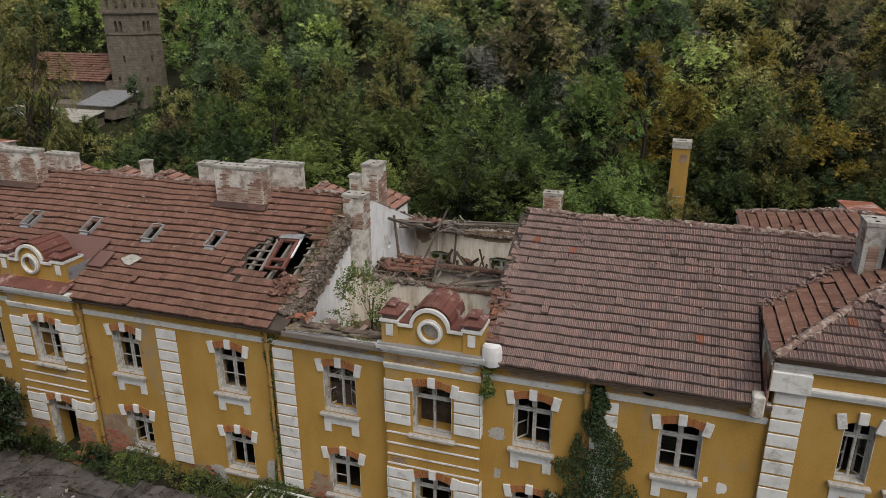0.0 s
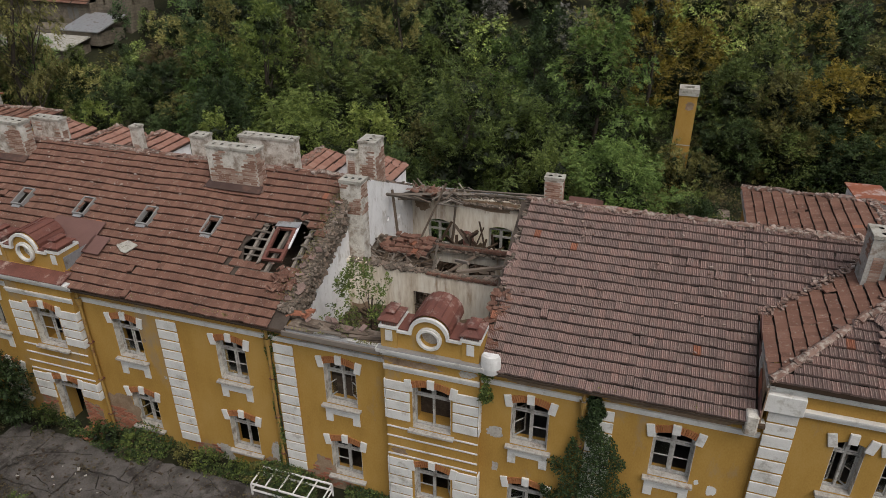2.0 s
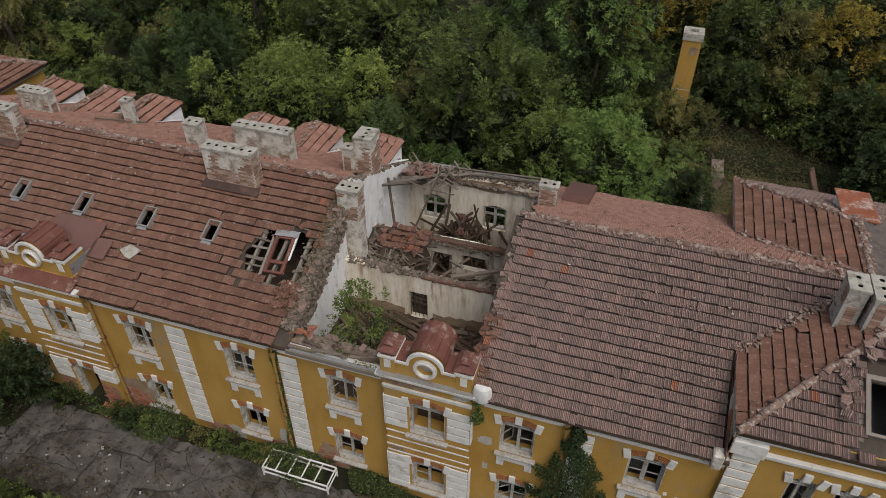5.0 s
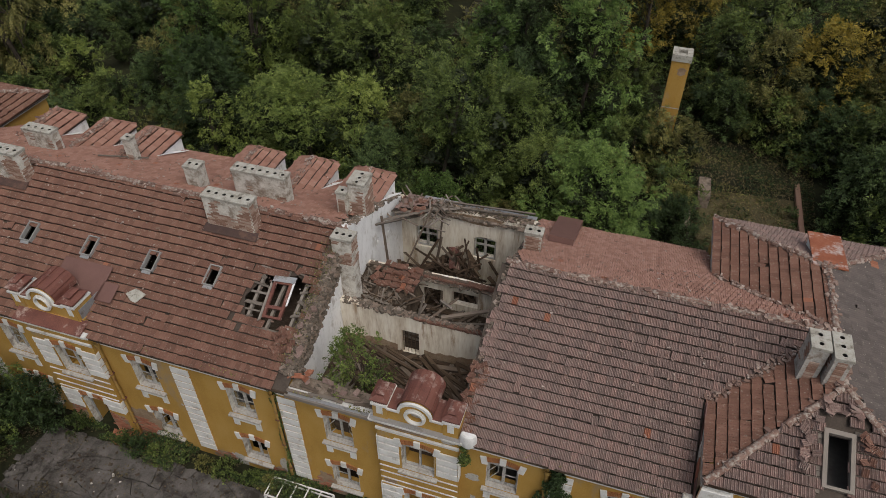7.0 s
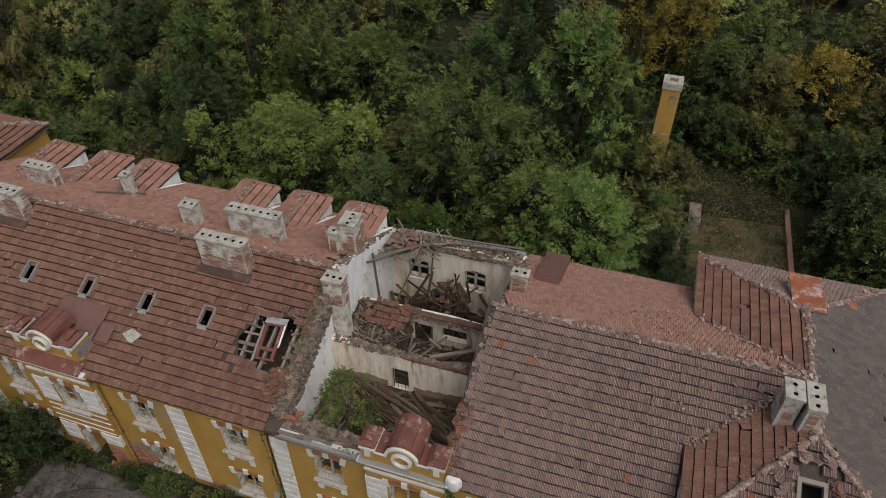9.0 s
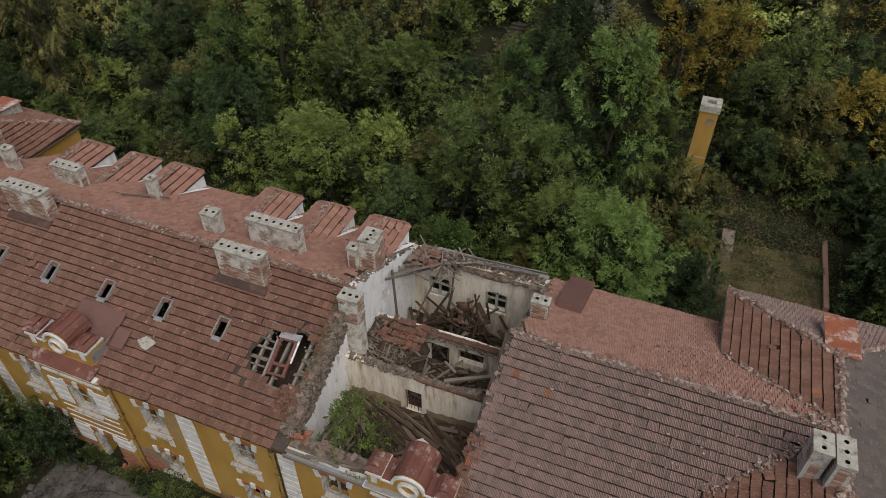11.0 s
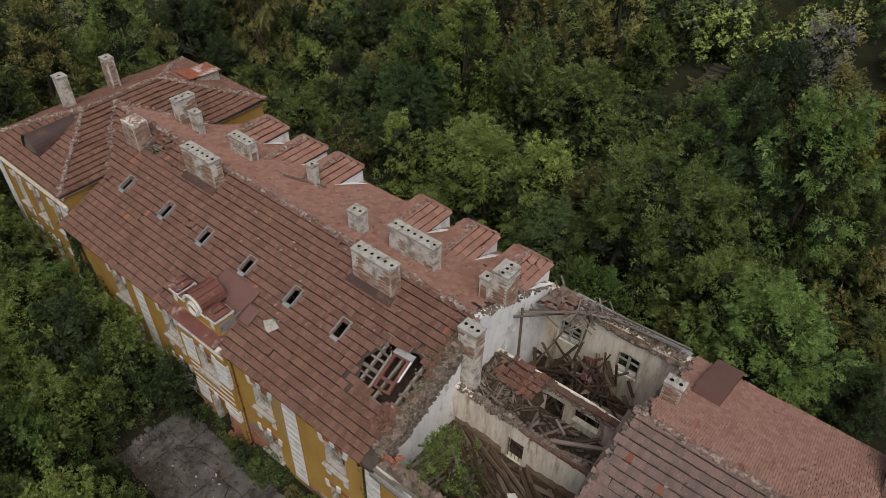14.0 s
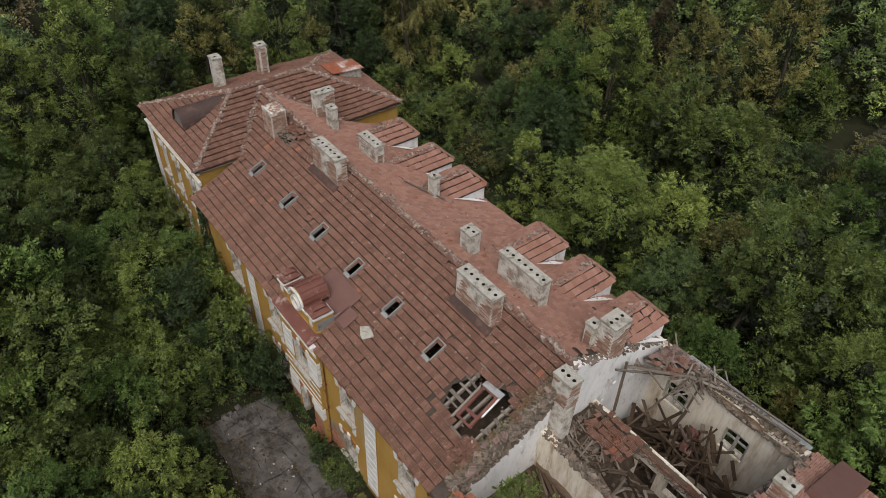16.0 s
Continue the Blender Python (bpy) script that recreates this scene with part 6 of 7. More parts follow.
# ---- the yard: cracked concrete, rubble, frame, wild growth ----
def slab_yard():
    """Large slabs broken along ragged cracks that run on from piece to piece."""
    rg = random.Random(9)
    xs = [-16.6, -14.7, -12.5, -10.3, -8.2, -6.0, -3.8, -1.4, 1.0, 3.6, 6.2, 8.8]
    ys = [-4.35, -3.3, -2.1, -0.9]
    yard = thing("concrete_yard", "cracked grey concrete slabs overgrown along the joints", "pavement", (0, 0, GROUND), kind="structure")

    def bend(p):
        q = Vector((p[0] * 2.3, p[1] * 2.3, 5.0))
        return (p[0] + 0.1 * noise.noise(q) + 0.05 * noise.noise(q * 3.1), p[1] + 0.1 * noise.noise(q + Vector((9, 4, 0))) + 0.05 * noise.noise(q * 3.3))

    for a, b in zip(xs, xs[1:]):
        for c, d in zip(ys, ys[1:]):
            px, py = rg.uniform(a + 0.6, b - 0.6), rg.uniform(c + 0.35, d - 0.35)
            ring = [(a, c), (rg.uniform(a + 0.4, b - 0.4), c), (b, c), (b, rg.uniform(c + 0.3, d - 0.3)), (b, d), (rg.uniform(a + 0.4, b - 0.4), d), (a, d), (a, rg.uniform(c + 0.3, d - 0.3))]
            cuts = rg.choice(((1, 3, 6), (1, 4, 7), (2, 5, 7), (0, 3, 5), (1, 3, 5, 7), (0, 4, 6)))
            for n, s in enumerate(cuts):
                e = cuts[(n + 1) % len(cuts)]
                idx = [s]
                while idx[-1] != e:
                    idx.append((idx[-1] + 1) % 8)
                rough = [ring[q] for q in idx] + [(px, py)]
                edge = []
                for p, q in zip(rough, rough[1:] + rough[:1]):
                    m = max(1, int(math.dist(p, q) / 0.16))
                    edge += [bend((p[0] + (q[0] - p[0]) * k / m, p[1] + (q[1] - p[1]) * k / m)) for k in range(m)]
                cx, cy = sum(q[0] for q in edge) / len(edge), sum(q[1] for q in edge) / len(edge)
                piece = []
                for x, y in edge:
                    r = math.hypot(x - cx, y - cy)
                    k = 1 - rg.uniform(0.002, 0.02) * (2.2 if rg.random() < 0.12 else 1.0) / r
                    piece.append((cx + (x - cx) * k, cy + (y - cy) * k))
                part("slab", panel(piece, [], 0.16, Matrix.Translation((0, 0, GROUND + 0.06 + rg.gauss(0, 0.025))) @ Matrix.Rotation(rg.gauss(0, 0.008), 4, "X")), M["concrete"], yard)
    lifted = Matrix.Translation((-15.5, -3.0, GROUND + 0.16)) @ Matrix.Rotation(0.16, 4, "X") @ Matrix.Rotation(0.4, 4, "Z")
    part("slab", panel([(-0.5, -0.3), (0.2, -0.42), (0.55, 0.1), (0.05, 0.4), (-0.45, 0.2)], [], 0.1, lifted), M["concrete"], yard, "lifted piece of concrete")


slab_yard()
pad = thing("concrete_pad", "pale concrete slabs among the trees by the pavilion", "pavement", (-31, -4, 0.5), kind="structure")
for xa, ya in ((-32.1, -5.0), (-30.8, -4.9), (-32.0, -3.7), (-30.75, -3.65)):
    part("slab", boxes((xa, xa + 1.22, ya, ya + 1.16, 0.3, 0.72), bevel=0.02), M["render"], pad)
rubble("dark soil clods scattered along the cracks", -6.0, -2.8, 0.57, 10.4, 1.6, 700, 0.012, 0.06, "earth", 27)
rubble("broken concrete lumps on the yard", -15.8, -2.9, 0.6, 0.9, 0.6, 40, 0.04, 0.13, "concrete", 20)
rubble("pale plaster lumps scattered over the yard", -12.5, -3.4, 0.6, 4.2, 1.4, 40, 0.012, 0.045, "render", 22)
rubble("brick rubble by the wall foot", -12.6, -0.5, 0.55, 1.2, 0.35, 120, 0.04, 0.12, "brick", 21)


def metal_frame():
    """A white lattice of square tube lying in the weeds."""
    fr = thing("metal_frame", "white rusty square-tube frame lying in the weeds", "frame", (-6.0, -1.2, 0.6))
    x0, x1, y0, y1, z = -6.0, -3.4, -1.25, -0.45, 0.8
    for z_ in (z, z + 0.28):
        for y in (y0, y1):
            part("rail", boxes((x0, x1, y - 0.025, y + 0.025, z_ - 0.025, z_ + 0.025)), M["rag"], fr)
        for k in range(6 if z_ > z else 2):
            x = x0 + (x1 - x0) * k / (5 if z_ > z else 1)
            part("bar", boxes((x - 0.02, x + 0.02, y0 + 0.026, y1 - 0.026, z_ - 0.02, z_ + 0.02)), M["rag"], fr)
    for x in (x0, x1):
        for y in (y0, y1):
            part("post", boxes((x - 0.025, x + 0.025, y - 0.025, y + 0.025, 0.55, z + 0.25)), M["rag"], fr)


metal_frame()


# ---- yellow flue tower in the woods, terrace walls ----
def flue_tower():
    b, x, y, zt = 1.0, 6.12, 27.03, 7.9
    t = thing("flue_tower", "tall free-standing yellow plaster chimney in the woods", "chimney", (x + 0.5, y + 0.5, b))
    h = [(x + 0.25, y + 0.3), (x + 0.77, y + 0.3), (x + 0.77, y + 0.75), (x + 0.25, y + 0.75)]
    part("shaft", panel([(x, y), (x + 1.02, y), (x + 1.02, y + 1.04), (x, y + 1.04)], [h], zt - b, axes((0, 0, zt), (1, 0, 0), (0, 1, 0))), M["yellow"], t)
    part("cap", panel([(x - 0.05, y - 0.05), (x + 1.07, y - 0.05), (x + 1.07, y + 1.09), (x - 0.05, y + 1.09)], [h], 0.4, axes((0, 0, zt + 0.403), (1, 0, 0), (0, 1, 0))), M["cap"], t, "grey concrete cap with a square flue")
    part("band", boxes((x - 0.015, x + 1.035, y - 0.015, y - 0.001, 4.9, 4.95)), M["render"], t)
    bare_patch(x + 0.35, x + 0.95, 6.95, 7.6, y, 71, "undercoat", 0.0, t)
    bare_patch(x + 0.6, x + 0.95, 3.4, 4.6, y, 72, "undercoat", 0.0, t)


flue_tower()
for x0, x1, y0, y1, zt in ((9.1, 9.8, 22.6, 24.6, 2.1), (14.7, 15.0, 20.5, 26.5, 1.55), (8.6, 8.9, 20.6, 22.4, 1.4)):
    tagged(new("terrace_wall", mesh_of("terrace_wall", boxes((x0, x1, y0, y1, 0.2, zt), bevel=0.03), M["chimney_brick"] if x0 > 14 else M["masonry"])), "low ruined brick terrace wall behind the building", "wall")


tagged(new("terrace", mesh_of("terrace", boxes((9.3, 14.9, 19.8, 27.5, 0.3, 1.25), bevel=0.1), M["dry"])), "terrace of dry yellowing grass behind the building", "terrace", kind="structure")


# ---- church on the slope ----
def church():
    cx, cy, b = -46.6, 43.8, 5.6
    ch = thing("church", "grey stone church with a square tower and red roof", "church", (cx, cy, b))
    rot = Matrix.Translation((cx, cy, 0)) @ Matrix.Rotation(radians(-3), 4, "Z")

    def add(name, bm, mat, label=""):
        bmesh.ops.transform(bm, matrix=rot, verts=bm.verts)
        return part(name, bm, M[mat], ch, label)

    H = 20.0
    for i, (o, u) in enumerate((((-2.2, -2.2), (1, 0)), ((1.5, -2.2), (0, 1)), ((1.5, 1.5), (-1, 0)), ((-2.2, 1.5), (0, -1)))):
        hs = []
        for z0, z1, w, us in ((13.55, 14.6, 0.42, (1.5, 2.1)), (10.6, 11.3, 0.3, (2.0,)), (8.6, 9.2, 0.3, (1.0,)), (15.75, 18.6, 0.62, (0.75, 1.85, 2.95))):
            for uu in us:
                hs.append(arch_ring(uu, z0, z1, w, w * 0.49, 8))
        if i == 1:
            hs.append(arch_ring(2.3, 6.9, 8.2, 1.0, 0.48, 8))
        e = 0.4 if i % 2 else 0.0
        add("tower_wall", panel([(e, b), (3.7 - e, b), (3.7 - e, H), (e, H)], hs, 0.4, axes((*o, 0), (*u, 0), (0, 0, 1))), "stone")
    add("tower_floor", boxes((-1.75, 1.05, -1.75, 1.05, 13.0, 13.2), (-1.75, 1.05, -1.75, 1.05, 15.2, 15.4)), "void")
    add("tower_band", boxes((-2.4, 1.7, -2.4, -2.203, 15.3, 15.6), (1.503, 1.7, -2.2, 1.5, 15.3, 15.6), (-2.3, 1.6, -2.3, -2.203, 13.3, 13.42), (1.503, 1.6, -2.2, 1.5, 13.3, 13.42)), "stone")
    add("tower_roof", boxes((-2.4, 1.7, -2.4, 1.7, H, H + 0.3)), "stone")
    # nave to the left of the tower
    add("nave_wall", boxes((-14, -2.25, -3.0, 3.2, b, 8.8)), "stone")
    for s, yo in ((1, -3.4), (-1, 3.6)):
        n = [(x, y) for x, y in ((-14.2, 0), (-2.22, 0), (-2.22, 4.2), (-14.2, 4.2))]
        m = axes((0, yo, 8.75), (1, 0, 0), (0, s, 0.75)) @ (Matrix.Identity(4) if s > 0 else Matrix.Diagonal((1, 1, -1, 1)))
        verts, faces = [], []
        rg = random.Random(4)
        for r in range(12):
            for c in range(57):
                if rg.random() < 0.015:
                    continue
                t = rot @ m @ Matrix.Translation((-14.2 + c * 0.21, r * 0.345, rg.gauss(0.03, 0.008)))
                k = len(verts)
                verts += [t @ Vector(p) for p in tile_verts(rg)]
                faces += [tuple(k + i for i in f) for f in TILE_FACES]
        roof = add("nave_roof", panel(n, [], 0.08, m), "deck")
        tagged(part("tile_field", raw_mesh("tile_field", verts, faces, M["tile"]), None, roof), kind="stuff")
    add("lean_to_roof", panel([(-3.0, 0), (1.6, 0), (1.6, 3.9), (-3.0, 3.9)], [], 0.1, axes((0, -6.4, 6.9), (1, 0, 0), (0, 1, 0.28))), "zinc", "pale sheet lean-to roof")
    add("lean_to_roof", panel([(-12.0, 0), (0.4, 0), (0.4, 3.2), (-12.0, 3.2)], [], 0.1, axes((0, -9.4, 5.75), (1, 0, 0), (0, 1, 0.22))), "cap", "pale sheet lean-to roof")
    add("lean_to_wall", boxes((-8.8, 1.4, -6.2, -3.05, b, 6.8), (-12.0, 0.2, -9.2, -6.3, b - 1.5, 5.7)), "stone")
    # dark panels on the wall paint the shade of the window openings
    for x in (-5.0, -4.2):
        add("arched_window", panel(arch_ring(x, 7.2, 8.4, 0.6, 0.28), [], 0.05, axes((0, -3.01, 0), (1, 0, 0), (0, 0, 1))), "void")


church()

# ---- ground ----
def height(x, y):
    """Flat round the building, a wooded hillside behind it and rising ground all round."""
    d = max(0.0, y - 20.0)
    z = 0.16 * d + 0.0016 * d * d if d < 90 else 0.16 * 90 + 0.0016 * 8100 + 0.448 * (d - 90)
    e = max(0.0, -x - 42.0)
    z += 0.10 * e + 0.0008 * min(e, 120) ** 2
    z += 1.2 * math.exp(-((x + 47) / 14.0) ** 2 - ((y - 45) / 13.0) ** 2)
    e = max(0.0, x - 35.0)
    z += 0.08 * e
    return min(GROUND - 0.05 + z, 130.0) + 0.35 * noise.noise(Vector((x * 0.06, y * 0.06, 0))) * min(1.0, max(0.0, max(abs(y - 5) - 14, abs(x + 8) - 30)) / 8)


def ground_sheet():
    xs = [-1500, -900, -500, -300] + [-200 + 8 * i for i in range(44)] + [200, 300, 500, 900, 1500]
    ys = [-1500, -600, -300, -150] + [-80 + 6 * i for i in range(48)] + [260, 400, 700, 1500]
    v = [(x, y, height(x, y)) for y in ys for x in xs]
    n = len(xs)
    f = [(j * n + i, j * n + i + 1, (j + 1) * n + i + 1, (j + 1) * n + i) for j in range(len(ys) - 1) for i in range(n - 1)]
    ob = new("ground", raw_mesh("ground", v, f, M["soil"], True))
    return tagged(ob, "dark soil and leaf litter under the woods", "ground", kind="structure")


ground_sheet()


def stone_steps():
    """Two short flights of worn stone steps with a landing, up the wooded slope."""
    st = thing("stone_steps", "worn stone steps half lost in the undergrowth, tree shade in their colour", "steps", (-9.2, 36.0, height(-9.2, 36.0)))
    for k in range(11):
        y = 35.8 + 0.36 * k + (0.8 if k > 5 else 0.0)
        z = height(-9.2, 35.8) + 0.12 + 0.17 * k
        x = -9.3 + 0.09 * k
        part("step", boxes((x - 0.6, x + 0.6, y, y + 0.46, z - 0.16, z), bevel=0.02), M["shaded_mossy_stone"], st)
    z = height(-9.2, 35.8) + 0.12 + 0.17 * 5.4
    part("landing", boxes((-9.6, -8.0, 37.97, 38.78, z - 0.2, z), bevel=0.02), M["shaded_mossy_stone"], st)


stone_steps()


# ---- trees ----
def plume(rng, cv, cf, root, axis, length, n, size, droop):
    """A leafy branch: folded sprays of leaflets set all round a rising axis, thinning to its tip."""
    one = axis.orthogonal().normalized()
    two = axis.cross(one)
    for _ in range(n):
        f = rng.random() ** 0.7
        ang = rng.uniform(0, 6.283)
        perp = one * math.cos(ang) + two * math.sin(ang)
        q = root + axis * length * f * 1.25 + perp * length * 0.42 * (1.08 - 0.8 * f) * math.sqrt(rng.random())
        out = (axis * 0.6 + perp * rng.uniform(0.4, 1.1) - Vector((0, 0, droop * 0.5))).normalized()
        nrm = Vector((rng.gauss(0, 0.4), rng.gauss(0, 0.4), 1.0)) + perp * 0.5
        side = out.cross(nrm).normalized()
        nrm = side.cross(out)
        s = size * rng.uniform(0.55, 1.3)
        k = len(cv)
        cv += [q - out * s * 0.35, q + out * s * 0.4 + side * s * 0.5 - nrm * s * 0.14, q + out * s * 1.4 - Vector((0, 0, s * (0.15 + droop))), q + out * s * 0.4 - side * s * 0.5 - nrm * s * 0.14]
        cf += [(k, k + 1, k + 2), (k, k + 2, k + 3)]


def tree_kind(seed, h, r, base, boughs, sprays, leaf, shape=1.0, droop=0.0, rise=0.35):
    """Verts of a trunk with limbs and of a crown of leafy boughs round the limb ends."""
    rng = random.Random(seed)
    tv, tf = [], []

    def limb(a, b, r0, r1, n=5):
        a, b = Vector(a), Vector(b)
        q = (b - a).to_track_quat("Z", "X")
        k = len(tv)
        for p, rr in ((a, r0), ((a + b) / 2 + Vector((rng.gauss(0, 0.06), rng.gauss(0, 0.06), 0)) * (b - a).length, (r0 + r1) / 2), (b, r1)):
            for i in range(n):
                t = 2 * math.pi * i / n
                tv.append(p + q @ Vector((rr * math.cos(t), rr * math.sin(t), 0)))
        for s in range(2):
            for i in range(n):
                j = (i + 1) % n
                tf.append((k + s * n + i, k + s * n + j, k + s * n + n + j, k + s * n + n + i))

    top = Vector((rng.gauss(0, 0.25), rng.gauss(0, 0.25), h * 0.8))
    limb((0, 0, -0.6), top, 0.035 * h * 0.42, 0.02 * h * 0.3, 7)
    cv, cf, bv, bf = [], [], [], []
    for c in range(boughs):
        t = rng.random() ** 0.8
        z = base + (h - base) * t
        prof = math.sin(math.pi * min(1, (0.16 + 0.8 * t) ** shape)) ** 0.7
        ang = rng.uniform(0, 2 * math.pi)
        rad = Vector((math.cos(ang), math.sin(ang), 0))
        tip = rad * r * prof * math.sqrt(rng.uniform(0.12, 1.0)) * rng.uniform(0.72, 1.05) + Vector((0, 0, z))
        axis = (rad * (1 - 0.6 * t) * rng.uniform(0.5, 1.2) + Vector((rng.gauss(0, 0.25), rng.gauss(0, 0.25), rise + 0.6 * t))).normalized()
        L = r * rng.uniform(0.26, 0.56)
        root = tip - axis * L * 0.7
        if c % 6 == 0:
            limb(top * min(0.95, z / h * 0.8), tip, 0.008 * h * 0.5, 0.003 * h * 0.3, 4)
        # added dark hub inside the crown, painted as its inner shade
        if c % 2 == 0:
            k = len(bv)
            hub = Vector((root.x * 0.8, root.y * 0.8, root.z - 0.1 * r))
            for e in ((1, 0, 0), (0, 1, 0), (-1, 0, 0), (0, -1, 0), (0, 0, 1), (0, 0, -1)):
                bv.append(hub + Vector(e) * r * rng.uniform(0.14, 0.24))
            bf += [(k + a, k + b, k + d) for a, b, d in ((0, 1, 4), (1, 2, 4), (2, 3, 4), (3, 0, 4), (1, 0, 5), (2, 1, 5), (3, 2, 5), (0, 3, 5))]
        plume(rng, cv, cf, root, axis, L, int(sprays / boughs), leaf, droop)
    return tv, tf, cv, cf, bv, bf


KINDS = {}
SPEC = {  # height, radius, lowest leaves, boughs, sprays, spray size, shape, droop, rise
    "round": (8.0, 3.1, 1.0, 76, 2600, 0.27, 1.0, 0.1, 0.35), "tall": (11.0, 2.4, 1.6, 84, 2600, 0.26, 1.25, 0.0, 0.8),
    "broad": (7.0, 3.7, 0.7, 84, 2800, 0.28, 0.9, 0.2, 0.2), "acacia": (8.5, 3.3, 1.4, 62, 2500, 0.27, 0.95, 0.35, 0.1),
    "bush": (3.0, 1.8, 0.05, 34, 950, 0.2, 0.8, 0.1, 0.5), "sapling": (3.5, 1.35, 0.9, 30, 950, 0.125, 0.9, 0.25, 0.4),
    "near_acacia": (8.5, 3.3, 1.4, 90, 7000, 0.185, 0.95, 0.35, 0.1), "near_round": (8.0, 3.0, 1.0, 90, 6500, 0.175, 1.0, 0.1, 0.4),
    "near_front": (8.5, 3.3, 1.0, 70, 3300, 0.26, 0.95, 0.35, 0.1), "near_wide": (6.5, 3.4, 0.7, 80, 3300, 0.25, 0.9, 0.15, 0.3), "near_tall": (10.0, 2.3, 1.0, 90, 6000, 0.17, 1.15, 0.1, 0.9), "willow": (11.0, 2.3, 1.0, 80, 2900, 0.22, 1.1, 0.9, 0.6),
    "low_growth": (2.0, 1.8, -0.1, 12, 160, 0.32, 0.8, 0.1, 0.5), "far_round": (8.0, 3.2, 1.2, 46, 800, 0.41, 1.0, 0.1, 0.35), "far_tall": (11.0, 2.5, 1.6, 50, 800, 0.39, 1.25, 0.0, 0.8),
    "far_broad": (7.0, 3.8, 0.9, 50, 840, 0.42, 0.9, 0.2, 0.2)}
for i, (k, s) in enumerate(SPEC.items()):
    for j in range(2):
        KINDS[k, j] = tree_kind(100 + 10 * i + j, *s)
TREES = {}
LABELS = {"leaf_green": "leafy green deciduous tree", "leaf_deep": "dark green dense deciduous tree", "leaf_olive": "olive-green thinning deciduous tree", "leaf_bright": "fresh light green feathery tree", "leaf_fresh": "clear green feathery deciduous tree", "leaf_yellow": "tree turning autumn yellow", "leaf_brown": "half-bare browning autumn tree", "leaf_grey": "grey leafless dying tree"}


def plant(kind, leaf, x, y, scale=1.0, sink=0.0, z=None, var=None):
    rng = random.Random(int(x * 91 + y * 57) + 5)
    j = rng.randrange(2) if var is None else var
    key = (kind, j, leaf)
    place = Matrix.Translation((x, y, (height(x, y) if z is None else z) - sink)) @ Matrix.Rotation(rng.uniform(0, 6.28), 4, "Z") @ Matrix.Diagonal((scale * rng.uniform(0.9, 1.1), scale * rng.uniform(0.9, 1.1), scale * rng.uniform(0.88, 1.12), 1))
    if key not in TREES:
        tv, tf, cv, cf, bv, bf = KINDS[kind, j]
        name = "bush" if kind == "bush" else "tree"
        label = ("dense wild " + LABELS[leaf].replace("deciduous ", "").replace("tree", "bush") if kind == "bush" else LABELS[leaf]) + " on the wooded ground"
        ob = thing(name, label, name, group="wild bushes" if kind == "bush" else "woodland trees")
        part("trunk", raw_mesh("trunk", tv, tf, M["bark"], True), None, ob)
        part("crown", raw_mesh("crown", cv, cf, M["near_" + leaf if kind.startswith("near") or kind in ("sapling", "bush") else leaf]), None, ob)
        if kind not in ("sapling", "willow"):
            part("inner_crown", raw_mesh("inner_crown", bv, bf, M["crown_shade"]), None, ob)
        ob.matrix_basis = place
        TREES[key] = ob
        return ob
    src = TREES[key]
    made = copy_thing(src, Matrix.Identity(4))
    made.matrix_basis = place
    return made


def free(x, y):
    """Where a tree may stand: off the building, the yard, the terrace, the flue tower and the church."""
    if -33.8 < x < 17 and -1.0 < y < 13.4:
        return False
    if -17.0 < x < 18 and -4.9 < y < 2 or (x > -9.2 and y < 2):
        return False
    if -32.6 < x < -29.0 and -5.6 < y < -2.2:
        return False
    if x > 16 and y < 9:
        return False
    if 8.0 < x < 15.8 and y < 27:
        return False
    return math.hypot(x - 6.6, y - 27.5) > 1.6 and math.hypot(x + 9.0, y - 37.2) > 1.7 and math.hypot(x + 9.8, y - 29.0) > 1.8 and not (-63 < x < -42 and 35 < y < 50)


